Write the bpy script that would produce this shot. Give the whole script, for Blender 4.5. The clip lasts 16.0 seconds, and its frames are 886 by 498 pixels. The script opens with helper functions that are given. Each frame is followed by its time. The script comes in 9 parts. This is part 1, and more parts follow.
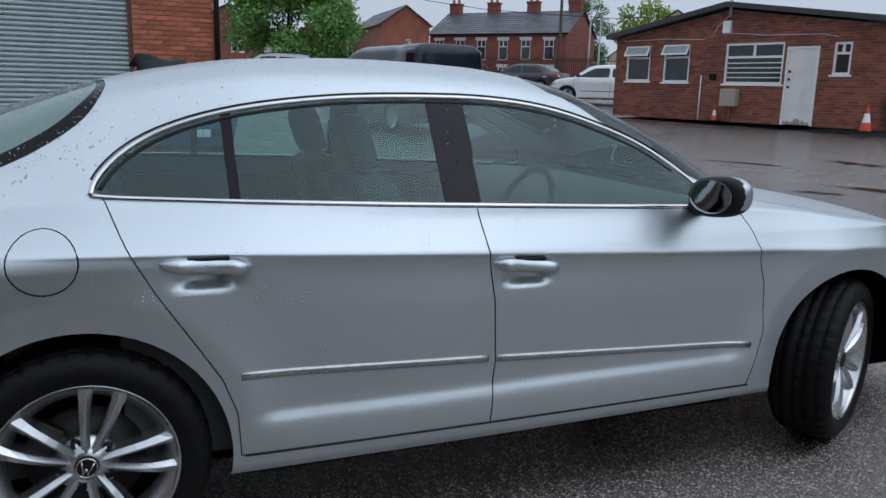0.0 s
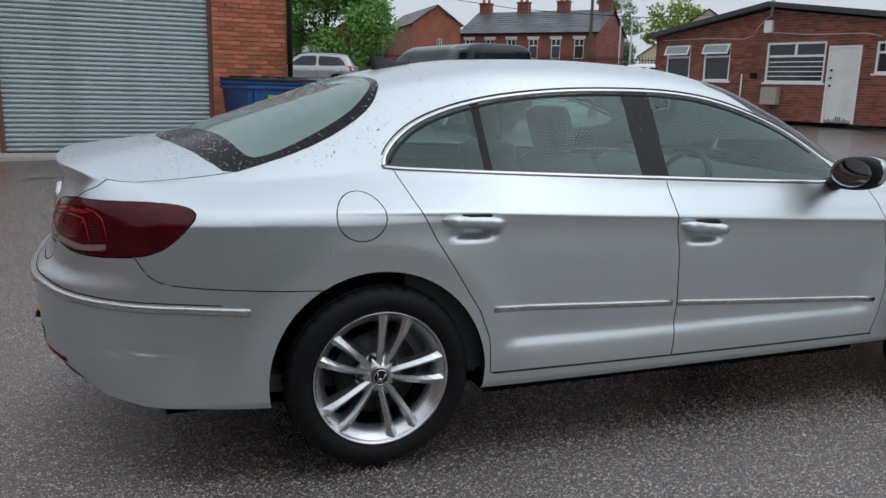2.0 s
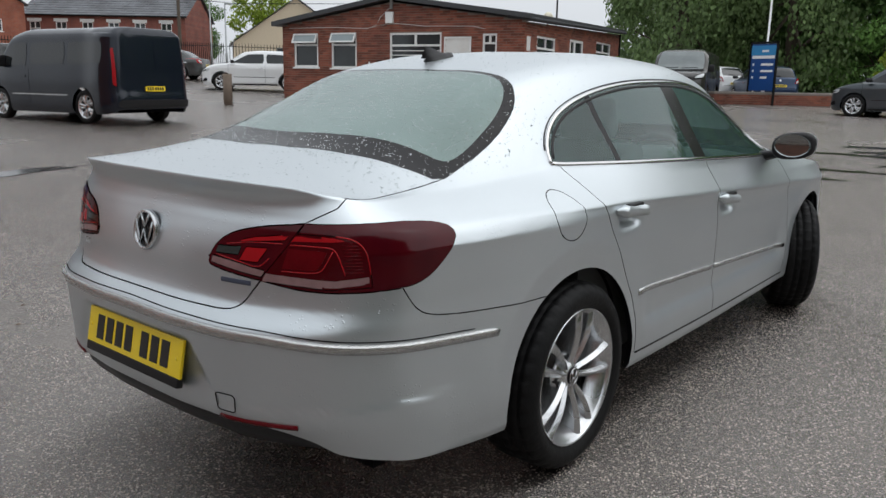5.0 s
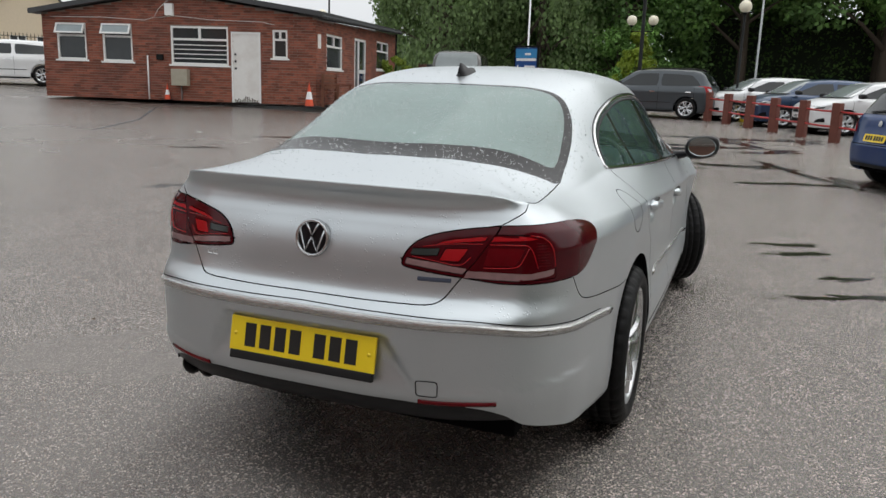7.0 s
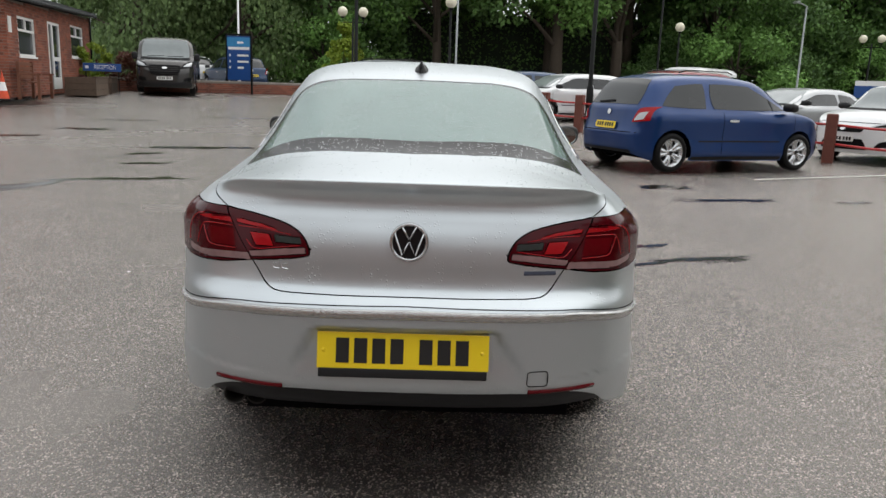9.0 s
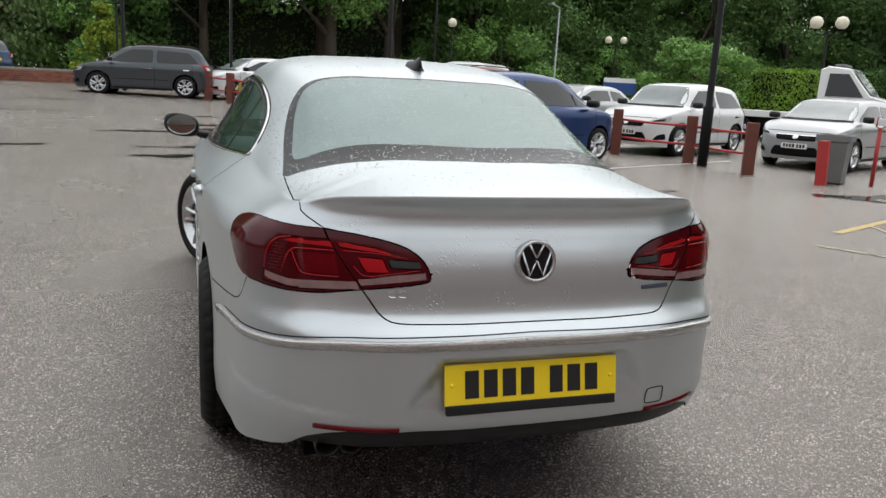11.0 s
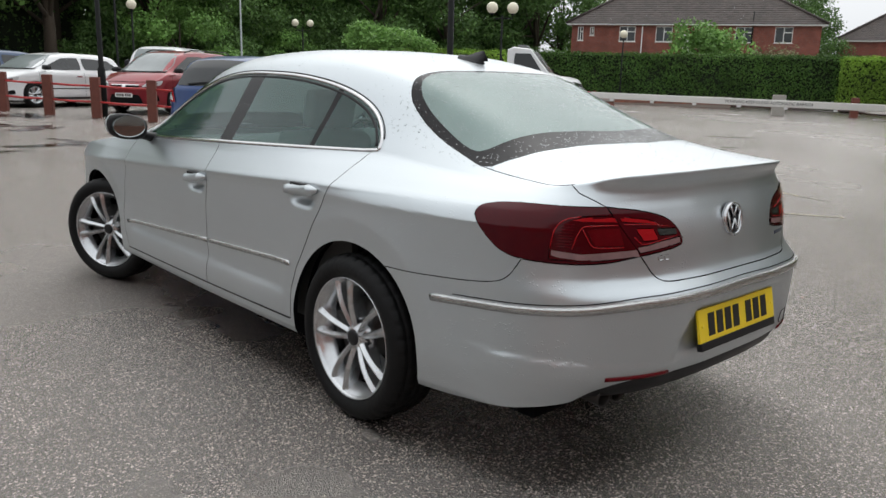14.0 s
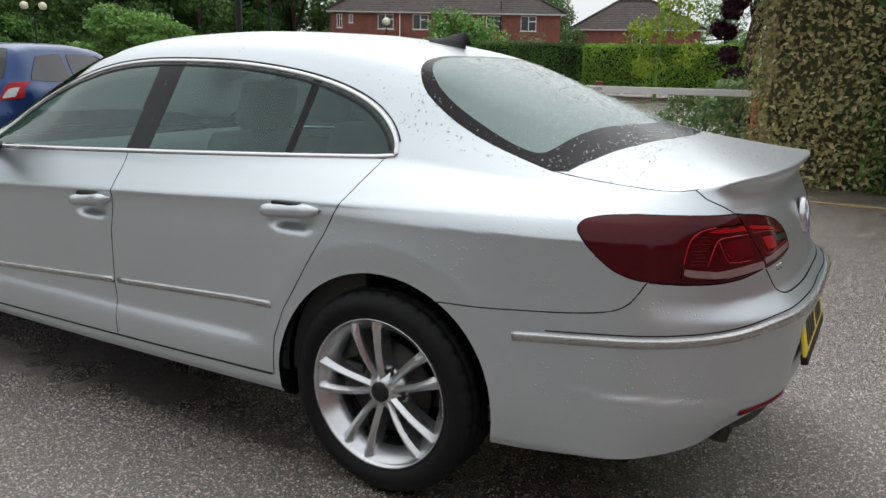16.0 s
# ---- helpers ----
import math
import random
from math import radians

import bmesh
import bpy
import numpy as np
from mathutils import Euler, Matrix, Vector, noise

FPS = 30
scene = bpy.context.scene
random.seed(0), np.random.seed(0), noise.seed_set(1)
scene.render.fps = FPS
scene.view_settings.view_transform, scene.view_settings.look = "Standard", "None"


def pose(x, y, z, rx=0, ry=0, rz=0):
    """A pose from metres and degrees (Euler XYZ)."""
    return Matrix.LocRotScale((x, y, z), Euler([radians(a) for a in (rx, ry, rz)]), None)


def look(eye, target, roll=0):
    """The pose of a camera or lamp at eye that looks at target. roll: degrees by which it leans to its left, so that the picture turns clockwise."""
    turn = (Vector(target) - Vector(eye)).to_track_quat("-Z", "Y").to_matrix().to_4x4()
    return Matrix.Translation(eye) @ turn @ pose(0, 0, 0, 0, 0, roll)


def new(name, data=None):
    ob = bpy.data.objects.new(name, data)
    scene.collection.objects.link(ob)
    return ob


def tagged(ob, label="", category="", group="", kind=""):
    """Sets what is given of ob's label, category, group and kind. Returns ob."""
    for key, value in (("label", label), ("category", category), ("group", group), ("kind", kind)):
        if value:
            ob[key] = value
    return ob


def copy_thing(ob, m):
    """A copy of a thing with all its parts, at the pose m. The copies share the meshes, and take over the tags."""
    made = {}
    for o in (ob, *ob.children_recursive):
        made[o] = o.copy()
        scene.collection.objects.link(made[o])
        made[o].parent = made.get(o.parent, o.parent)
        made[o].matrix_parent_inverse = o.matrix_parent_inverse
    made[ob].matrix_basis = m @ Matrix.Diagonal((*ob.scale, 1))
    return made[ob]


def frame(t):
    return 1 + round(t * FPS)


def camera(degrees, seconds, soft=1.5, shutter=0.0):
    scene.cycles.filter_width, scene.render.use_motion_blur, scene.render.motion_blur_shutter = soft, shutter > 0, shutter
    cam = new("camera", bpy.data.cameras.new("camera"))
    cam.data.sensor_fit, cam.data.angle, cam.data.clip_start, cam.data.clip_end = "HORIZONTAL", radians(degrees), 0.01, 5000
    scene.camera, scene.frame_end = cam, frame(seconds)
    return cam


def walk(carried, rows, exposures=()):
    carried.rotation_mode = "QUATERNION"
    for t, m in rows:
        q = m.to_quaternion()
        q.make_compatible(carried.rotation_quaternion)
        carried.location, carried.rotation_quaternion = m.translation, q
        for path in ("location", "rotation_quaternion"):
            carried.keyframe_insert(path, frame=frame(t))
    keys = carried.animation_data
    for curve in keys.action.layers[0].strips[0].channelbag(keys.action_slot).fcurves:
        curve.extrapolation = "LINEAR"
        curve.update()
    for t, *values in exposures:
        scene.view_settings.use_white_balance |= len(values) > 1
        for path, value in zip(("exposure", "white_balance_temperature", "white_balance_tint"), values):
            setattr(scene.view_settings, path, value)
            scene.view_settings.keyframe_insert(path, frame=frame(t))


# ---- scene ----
cam = camera(59.5, 16.0)
PATH = [
    (0, (0.157, -2.961, 1.342), (0.888, -1.145, 0.936), 1.5),
    (0.5, (0.03, -3.127, 1.357), (0.624, -1.266, 0.926), 2.0),
    (1, (-0.243, -3.359, 1.346), (0.282, -1.479, 0.911), 2.0),
    (1.5, (-0.419, -3.384, 1.318), (0.109, -1.501, 0.896), 1.7),
    (2, (-0.688, -3.285, 1.312), (-0.007, -1.449, 0.902), 1.5),
    (2.5, (-1.022, -3.21, 1.326), (-0.187, -1.442, 0.906), 1.7),
    (3, (-1.352, -3.039, 1.339), (-0.334, -1.371, 0.913), 1.8),
    (3.5, (-1.566, -2.779, 1.325), (-0.392, -1.217, 0.9), 1.8),
    (4, (-1.877, -2.524, 1.304), (-0.538, -1.099, 0.884), 1.7),
    (4.5, (-2.05, -2.327, 1.314), (-0.618, -0.996, 0.893), 1.7),
    (4.7, (-2.115, -2.225, 1.292), (-0.652, -0.927, 0.875), 1.4),
    (6.8, (-2.983, -1.341, 1.361), (-1.19, -0.571, 0.923), 1.8),
    (7, (-3.09, -1.233, 1.338), (-1.269, -0.519, 0.923), 1.9),
    (7.5, (-3.258, -0.978, 1.35), (-1.379, -0.431, 0.935), 2.0),
    (8, (-3.226, -0.682, 1.328), (-1.29, -0.399, 0.912), 1.9),
    (8.5, (-3.278, -0.395, 1.291), (-1.317, -0.334, 0.9), 2.0),
    (9, (-3.338, -0.064, 1.331), (-1.382, -0.097, 0.915), 2.0),
    (9.2, (-3.305, 0.04, 1.326), (-1.351, -0.024, 0.902), 2.0),
    (11.3, (-2.918, 1.088, 1.325), (-1.095, 0.374, 0.914), 2.5),
    (11.5, (-2.901, 1.218, 1.323), (-1.102, 0.447, 0.912), 2.0),
    (12, (-2.9, 1.583, 1.322), (-1.18, 0.646, 0.917), 2.0),
    (12.5, (-2.847, 1.833, 1.323), (-1.2, 0.776, 0.911), 1.7),
    (13, (-2.66, 2.071, 1.321), (-1.075, 0.922, 0.914), 2.0),
    (13.5, (-2.537, 2.326, 1.317), (-1.016, 1.096, 0.9), 1.6),
    (14, (-2.33, 2.506, 1.299), (-0.884, 1.19, 0.875), 1.5),
    (14.5, (-2.068, 2.555, 1.289), (-0.674, 1.187, 0.859), 1.3),
    (15, (-1.796, 2.644, 1.298), (-0.482, 1.199, 0.867), 1.1),
    (15.5, (-1.577, 2.692, 1.301), (-0.404, 1.131, 0.868), 0.9),
    (16, (-1.274, 2.674, 1.281), (-0.298, 0.985, 0.84), 0.9),
]
walk(cam, [(t, look(eye, target, roll)) for t, eye, target, roll in PATH], exposures=[(0.0, -0.24, 5600, 10), (2.0, -0.04, 6000, 10), (4.5, 0.12, 6300, 10), (8.0, 0.36, 6600, 10), (10.0, 0.42, 6600, 10), (12.5, 0.38, 6550, 10), (16.0, 0.32, 6500, 10)])

# ---------------------------------------------------------------- light: an overcast, rainy day
SUN_TURN, SUN_HIGH = 138.0, 54.0
world = bpy.data.worlds.new("overcast_sky")
scene.world = world
world.use_nodes = True
wn = world.node_tree
wn.nodes.clear()
w_out = wn.nodes.new("ShaderNodeOutputWorld")
w_bg = wn.nodes.new("ShaderNodeBackground")
w_sky = wn.nodes.new("ShaderNodeTexSky")
w_sky.sky_type, w_sky.sun_disc = "NISHITA", False
w_sky.sun_elevation, w_sky.sun_rotation = radians(SUN_HIGH), radians(SUN_TURN)
w_sky.dust_density, w_sky.air_density = 6.0, 1.5
w_hsv = wn.nodes.new("ShaderNodeHueSaturation")
w_hsv.inputs["Saturation"].default_value = 0.12
w_mix = wn.nodes.new("ShaderNodeMix")
w_mix.data_type = "RGBA"
w_mix.inputs[0].default_value = 0.72
w_mix.inputs[7].default_value = (12.0, 12.5, 13.0, 1)
w_bg.inputs["Strength"].default_value = 0.084
wn.links.new(w_sky.outputs["Color"], w_hsv.inputs["Color"])
wn.links.new(w_hsv.outputs["Color"], w_mix.inputs[6])
# an overcast vault: brighter overhead than at the skyline
w_co = wn.nodes.new("ShaderNodeTexCoord")
w_sep = wn.nodes.new("ShaderNodeSeparateXYZ")
w_up = wn.nodes.new("ShaderNodeMapRange")
for key, val in (("From Min", 0.0), ("From Max", 1.0), ("To Min", 0.8), ("To Max", 1.25)):
    w_up.inputs[key].default_value = val
w_mul = wn.nodes.new("ShaderNodeMix")
w_mul.data_type, w_mul.blend_type = "RGBA", "MULTIPLY"
w_mul.inputs[0].default_value = 1.0
wn.links.new(w_co.outputs["Generated"], w_sep.inputs["Vector"])
wn.links.new(w_sep.outputs["Z"], w_up.inputs["Value"])
wn.links.new(w_mix.outputs[2], w_mul.inputs[6])
wn.links.new(w_up.outputs["Result"], w_mul.inputs[7])
wn.links.new(w_mul.outputs[2], w_bg.inputs["Color"])
wn.links.new(w_bg.outputs["Background"], w_out.inputs["Surface"])
sun_data = bpy.data.lights.new("sun", "SUN")
sun_data.energy, sun_data.angle, sun_data.color = 0.6, radians(100), (1.0, 0.98, 0.95)
sun_ob = new("sun", sun_data)
sun_ob.matrix_basis = look((0, 0, 0), (-math.sin(radians(SUN_TURN)) * math.cos(radians(SUN_HIGH)), -math.cos(radians(SUN_TURN)) * math.cos(radians(SUN_HIGH)), -math.sin(radians(SUN_HIGH))))

# ---------------------------------------------------------------- materials
def nodes_of(name):
    m = bpy.data.materials.new(name)
    m.use_nodes = True
    nt = m.node_tree
    nt.nodes.clear()
    out = nt.nodes.new("ShaderNodeOutputMaterial")
    return m, nt, out


def node(nt, kind, **sets):
    n = nt.nodes.new(kind)
    for k, v in sets.items():
        n.inputs[k.replace("_", " ")].default_value = v
    return n


def rgb(c):
    return (c[0], c[1], c[2], 1.0)


def surface(name, color, rough=0.5, metal=0.0, scale=8.0, vary=0.15, bump=0.0, bump_scale=60.0, coat=0.0,
            second=None, second_scale=1.2, second_mix=0.5, rough_vary=0.1, spec=0.5, per_object=0.0, per_island=0.0, sheen=0.0):
    """A principled surface with grain and a larger stain, both in object space."""
    m, nt, out = nodes_of(name)
    L = nt.links.new
    b = node(nt, "ShaderNodeBsdfPrincipled", Metallic=metal, Roughness=rough)
    b.inputs["Coat Weight"].default_value = coat
    b.inputs["Coat Roughness"].default_value = 0.06
    b.inputs["Specular IOR Level"].default_value = spec
    tc = nt.nodes.new("ShaderNodeTexCoord")
    fine = node(nt, "ShaderNodeTexNoise", Scale=scale, Detail=6.0, Roughness=0.6)
    L(tc.outputs["Object"], fine.inputs["Vector"])
    big = node(nt, "ShaderNodeTexNoise", Scale=second_scale, Detail=4.0)
    L(tc.outputs["Object"], big.inputs["Vector"])
    lo = [max(0, c * (1 - vary)) for c in color]
    hi = [min(1, c * (1 + vary)) for c in color]
    ramp = nt.nodes.new("ShaderNodeMix")
    ramp.data_type = "RGBA"
    ramp.inputs[6].default_value, ramp.inputs[7].default_value = rgb(lo), rgb(hi)
    L(fine.outputs["Fac"], ramp.inputs[0])
    last = ramp.outputs[2]
    if second:
        mp = node(nt, "ShaderNodeMapRange", From_Min=0.45, From_Max=0.65, To_Min=0.0, To_Max=second_mix)
        L(big.outputs["Fac"], mp.inputs["Value"])
        mx = nt.nodes.new("ShaderNodeMix")
        mx.data_type = "RGBA"
        L(mp.outputs["Result"], mx.inputs[0])
        L(last, mx.inputs[6])
        mx.inputs[7].default_value = rgb(second)
        last = mx.outputs[2]
    for amount, src, key in ((per_object, "ShaderNodeObjectInfo", "Random"), (per_island, "ShaderNodeNewGeometry", "Random Per Island")):
        if amount:
            oi = nt.nodes.new(src)
            mp = node(nt, "ShaderNodeMapRange", To_Min=1 - amount, To_Max=1 + amount)
            L(oi.outputs[key], mp.inputs["Value"])
            hs = nt.nodes.new("ShaderNodeHueSaturation")
            L(mp.outputs["Result"], hs.inputs["Value"])
            L(last, hs.inputs["Color"])
            last = hs.outputs["Color"]
    L(last, b.inputs["Base Color"])
    rm = node(nt, "ShaderNodeMapRange", To_Min=max(0.02, rough - rough_vary), To_Max=min(1, rough + rough_vary))
    L(big.outputs["Fac"], rm.inputs["Value"])
    L(rm.outputs["Result"], b.inputs["Roughness"])
    if bump:
        bn = node(nt, "ShaderNodeTexNoise", Scale=bump_scale, Detail=5.0)
        L(tc.outputs["Object"], bn.inputs["Vector"])
        bp = node(nt, "ShaderNodeBump", Strength=bump, Distance=0.01)
        L(bn.outputs["Fac"], bp.inputs["Height"])
        L(bp.outputs["Normal"], b.inputs["Normal"])
    L(b.outputs["BSDF"], out.inputs["Surface"])
    return m


def car_paint(name, color, metal=0.55, rough=0.33, drops=0.25, coat=0.5):
    """Metallic lacquer with flake and a fine film of rain drops."""
    m, nt, out = nodes_of(name)
    L = nt.links.new
    b = node(nt, "ShaderNodeBsdfPrincipled", Metallic=metal, Roughness=rough)
    b.inputs["Coat Weight"].default_value = coat
    b.inputs["Coat Roughness"].default_value = 0.07
    tc = nt.nodes.new("ShaderNodeTexCoord")
    fl = node(nt, "ShaderNodeTexNoise", Scale=900.0, Detail=1.0)
    L(tc.outputs["Object"], fl.inputs["Vector"])
    mx = nt.nodes.new("ShaderNodeMix")
    mx.data_type = "RGBA"
    mx.inputs[6].default_value = rgb([c * 0.93 for c in color])
    mx.inputs[7].default_value = rgb([min(1, c * 1.07) for c in color])
    L(fl.outputs["Fac"], mx.inputs[0])
    dirt = node(nt, "ShaderNodeTexNoise", Scale=2.2, Detail=6.0)
    L(tc.outputs["Object"], dirt.inputs["Vector"])
    mp = node(nt, "ShaderNodeMapRange", From_Min=0.4, From_Max=0.75, To_Min=0.0, To_Max=0.12)
    L(dirt.outputs["Fac"], mp.inputs["Value"])
    m2 = nt.nodes.new("ShaderNodeMix")
    m2.data_type = "RGBA"
    m2.inputs[7].default_value = rgb([c * 0.7 for c in color])
    L(mx.outputs[2], m2.inputs[6])
    L(mp.outputs["Result"], m2.inputs[0])
    L(m2.outputs[2], b.inputs["Base Color"])
    if drops:
        v = node(nt, "ShaderNodeTexVoronoi", Scale=95.0)
        L(tc.outputs["Object"], v.inputs["Vector"])
        mr = node(nt, "ShaderNodeMapRange", From_Min=0.05, From_Max=0.28, To_Min=1.0, To_Max=0.0)
        L(v.outputs["Distance"], mr.inputs["Value"])
        keep = node(nt, "ShaderNodeTexNoise", Scale=14.0, Detail=2.0)
        L(tc.outputs["Object"], keep.inputs["Vector"])
        kr = node(nt, "ShaderNodeMapRange", From_Min=0.5, From_Max=0.62)
        L(keep.outputs["Fac"], kr.inputs["Value"])
        mu = nt.nodes.new("ShaderNodeMath")
        mu.operation = "MULTIPLY"
        L(mr.outputs["Result"], mu.inputs[0])
        L(kr.outputs["Result"], mu.inputs[1])
        bp = node(nt, "ShaderNodeBump", Strength=drops, Distance=0.002)
        L(mu.outputs[0], bp.inputs["Height"])
        L(bp.outputs["Normal"], b.inputs["Normal"])
        L(bp.outputs["Normal"], b.inputs["Coat Normal"])
    L(b.outputs["BSDF"], out.inputs["Surface"])
    return m


def glass(name, tint, rough=0.02, haze=0.0, haze_color=(0.5, 0.6, 0.58), drops=0.0):
    """A thin pane: tinted see-through with a mirror film by Fresnel, and a misted part."""
    m, nt, out = nodes_of(name)
    L = nt.links.new
    tr = node(nt, "ShaderNodeBsdfTransparent", Color=rgb(tint))
    gl = node(nt, "ShaderNodeBsdfGlossy", Roughness=rough)
    fr = node(nt, "ShaderNodeFresnel", IOR=1.45)
    mix = nt.nodes.new("ShaderNodeMixShader")
    L(fr.outputs["Fac"], mix.inputs["Fac"])
    if haze:
        df = node(nt, "ShaderNodeBsdfDiffuse", Color=rgb(haze_color))
        m2 = nt.nodes.new("ShaderNodeMixShader")
        tc = nt.nodes.new("ShaderNodeTexCoord")
        nz = node(nt, "ShaderNodeTexNoise", Scale=3.0, Detail=5.0)
        L(tc.outputs["Object"], nz.inputs["Vector"])
        mr = node(nt, "ShaderNodeMapRange", To_Min=haze * 0.8, To_Max=min(1.0, haze * 1.2))
        L(nz.outputs["Fac"], mr.inputs["Value"])
        L(mr.outputs["Result"], m2.inputs["Fac"])
        L(tr.outputs["BSDF"], m2.inputs[1])
        L(df.outputs["BSDF"], m2.inputs[2])
        L(m2.outputs["Shader"], mix.inputs[1])
    else:
        L(tr.outputs["BSDF"], mix.inputs[1])
    L(gl.outputs["BSDF"], mix.inputs[2])
    if drops:
        tc2 = nt.nodes.new("ShaderNodeTexCoord")
        v = node(nt, "ShaderNodeTexVoronoi", Scale=110.0)
        L(tc2.outputs["Object"], v.inputs["Vector"])
        mr2 = node(nt, "ShaderNodeMapRange", From_Min=0.05, From_Max=0.3, To_Min=1.0, To_Max=0.0)
        L(v.outputs["Distance"], mr2.inputs["Value"])
        bp = node(nt, "ShaderNodeBump", Strength=drops, Distance=0.002)
        L(mr2.outputs["Result"], bp.inputs["Height"])
        L(bp.outputs["Normal"], gl.inputs["Normal"])
        L(bp.outputs["Normal"], fr.inputs["Normal"])
    L(mix.outputs["Shader"], out.inputs["Surface"])
    return m


def brick_surface(name, a, b, mortar, width=0.225, height=0.075, joint=0.012, rough=0.85, upright=True):
    """Bricks laid in the wall's own plane: object x along, object z up."""
    m, nt, out = nodes_of(name)
    L = nt.links.new
    p = node(nt, "ShaderNodeBsdfPrincipled", Roughness=rough)
    tc = nt.nodes.new("ShaderNodeTexCoord")
    mp = nt.nodes.new("ShaderNodeMapping")
    mp.inputs["Rotation"].default_value = (radians(-90), 0, 0) if upright else (0, 0, 0)
    L(tc.outputs["Object"], mp.inputs["Vector"])
    br = node(nt, "ShaderNodeTexBrick", Color1=rgb(a), Color2=rgb(b), Mortar=rgb(mortar), Scale=1.0)
    br.inputs["Mortar Size"].default_value = joint / 2
    br.inputs["Mortar Smooth"].default_value = 0.2
    br.inputs["Brick Width"].default_value = width
    br.inputs["Row Height"].default_value = height
    br.inputs["Bias"].default_value = -0.1
    L(mp.outputs["Vector"], br.inputs["Vector"])
    nz = node(nt, "ShaderNodeTexNoise", Scale=1.3, Detail=7.0, Roughness=0.65)
    L(tc.outputs["Object"], nz.inputs["Vector"])
    mr = node(nt, "ShaderNodeMapRange", From_Min=0.3, From_Max=0.75, To_Min=0.72, To_Max=1.25)
    L(nz.outputs["Fac"], mr.inputs["Value"])
    hs = nt.nodes.new("ShaderNodeHueSaturation")
    L(mr.outputs["Result"], hs.inputs["Value"])
    L(br.outputs["Color"], hs.inputs["Color"])
    L(hs.outputs["Color"], p.inputs["Base Color"])
    bp = node(nt, "ShaderNodeBump", Strength=0.6, Distance=0.008)
    bp.invert = True
    L(br.outputs["Fac"], bp.inputs["Height"])
    L(bp.outputs["Normal"], p.inputs["Normal"])
    L(p.outputs["BSDF"], out.inputs["Surface"])
    return m


def asphalt_surface():
    """Wet tarmac: dark binder, pale chippings, damp film and standing water."""
    m, nt, out = nodes_of("wet_tarmac")
    L = nt.links.new
    p = node(nt, "ShaderNodeBsdfPrincipled")
    tc = nt.nodes.new("ShaderNodeTexCoord")
    v = node(nt, "ShaderNodeTexVoronoi", Scale=185.0)
    L(tc.outputs["Object"], v.inputs["Vector"])
    chips = nt.nodes.new("ShaderNodeValToRGB")
    e = chips.color_ramp.elements
    e[0].position, e[0].color = 0.0, (0.006, 0.005, 0.0045, 1)
    e[1].position, e[1].color = 1.0, (0.48, 0.41, 0.36, 1)
    mid = e.new(0.5)
    mid.color = (0.015, 0.0127, 0.0112, 1)
    hi = e.new(0.84)
    hi.color = (0.11, 0.093, 0.081, 1)
    sep = nt.nodes.new("ShaderNodeSeparateColor")
    L(v.outputs["Color"], sep.inputs["Color"])
    L(sep.outputs["Red"], chips.inputs["Fac"])
    big = node(nt, "ShaderNodeTexNoise", Scale=0.16, Detail=6.0, Roughness=0.55)
    L(tc.outputs["Object"], big.inputs["Vector"])
    mid_n = node(nt, "ShaderNodeTexNoise", Scale=1.7, Detail=7.0, Roughness=0.65)
    L(tc.outputs["Object"], mid_n.inputs["Vector"])
    mr = node(nt, "ShaderNodeMapRange", From_Min=0.3, From_Max=0.7, To_Min=0.75, To_Max=1.3)
    L(mid_n.outputs["Fac"], mr.inputs["Value"])
    hs = nt.nodes.new("ShaderNodeHueSaturation")
    L(mr.outputs["Result"], hs.inputs["Value"])
    L(chips.outputs["Color"], hs.inputs["Color"])
    # puddles: stretched shallow hollows
    mp = nt.nodes.new("ShaderNodeMapping")
    mp.inputs["Scale"].default_value = (0.5, 0.95, 1.0)
    mp.inputs["Location"].default_value = (3.1, 1.7, 0.0)
    L(tc.outputs["Object"], mp.inputs["Vector"])
    pud = node(nt, "ShaderNodeTexNoise", Scale=1.0, Detail=5.0, Roughness=0.6)
    L(mp.outputs["Vector"], pud.inputs["Vector"])
    wet = node(nt, "ShaderNodeMapRange", From_Min=0.73, From_Max=0.77)
    L(pud.outputs["Fac"], wet.inputs["Value"])
    film = node(nt, "ShaderNodeMapRange", From_Min=0.35, From_Max=0.7, To_Min=0.29, To_Max=0.19)
    L(big.outputs["Fac"], film.inputs["Value"])
    ro = nt.nodes.new("ShaderNodeMix")
    L(wet.outputs["Result"], ro.inputs[0])
    L(film.outputs["Result"], ro.inputs[2])
    ro.inputs[3].default_value = 0.04
    L(ro.outputs[0], p.inputs["Roughness"])
    dk = nt.nodes.new("ShaderNodeMix")
    dk.data_type = "RGBA"
    dk.inputs[7].default_value = (0.030, 0.026, 0.023, 1)
    half = nt.nodes.new("ShaderNodeMath")
    half.operation = "MULTIPLY"
    half.inputs[1].default_value = 0.75
    L(wet.outputs["Result"], half.inputs[0])
    L(half.outputs[0], dk.inputs[0])
    L(hs.outputs["Color"], dk.inputs[6])
    L(dk.outputs[2], p.inputs["Base Color"])
    inv = node(nt, "ShaderNodeMapRange", To_Min=0.62, To_Max=0.0)
    L(wet.outputs["Result"], inv.inputs["Value"])
    bp = node(nt, "ShaderNodeBump", Distance=0.008)
    L(inv.outputs["Result"], bp.inputs["Strength"])
    L(v.outputs["Distance"], bp.inputs["Height"])
    L(bp.outputs["Normal"], p.inputs["Normal"])
    p.inputs["Specular IOR Level"].default_value = 0.5
    p.inputs["IOR"].default_value = 3.1
    p.inputs["Specular Tint"].default_value = (1.0, 0.93, 0.87, 1)
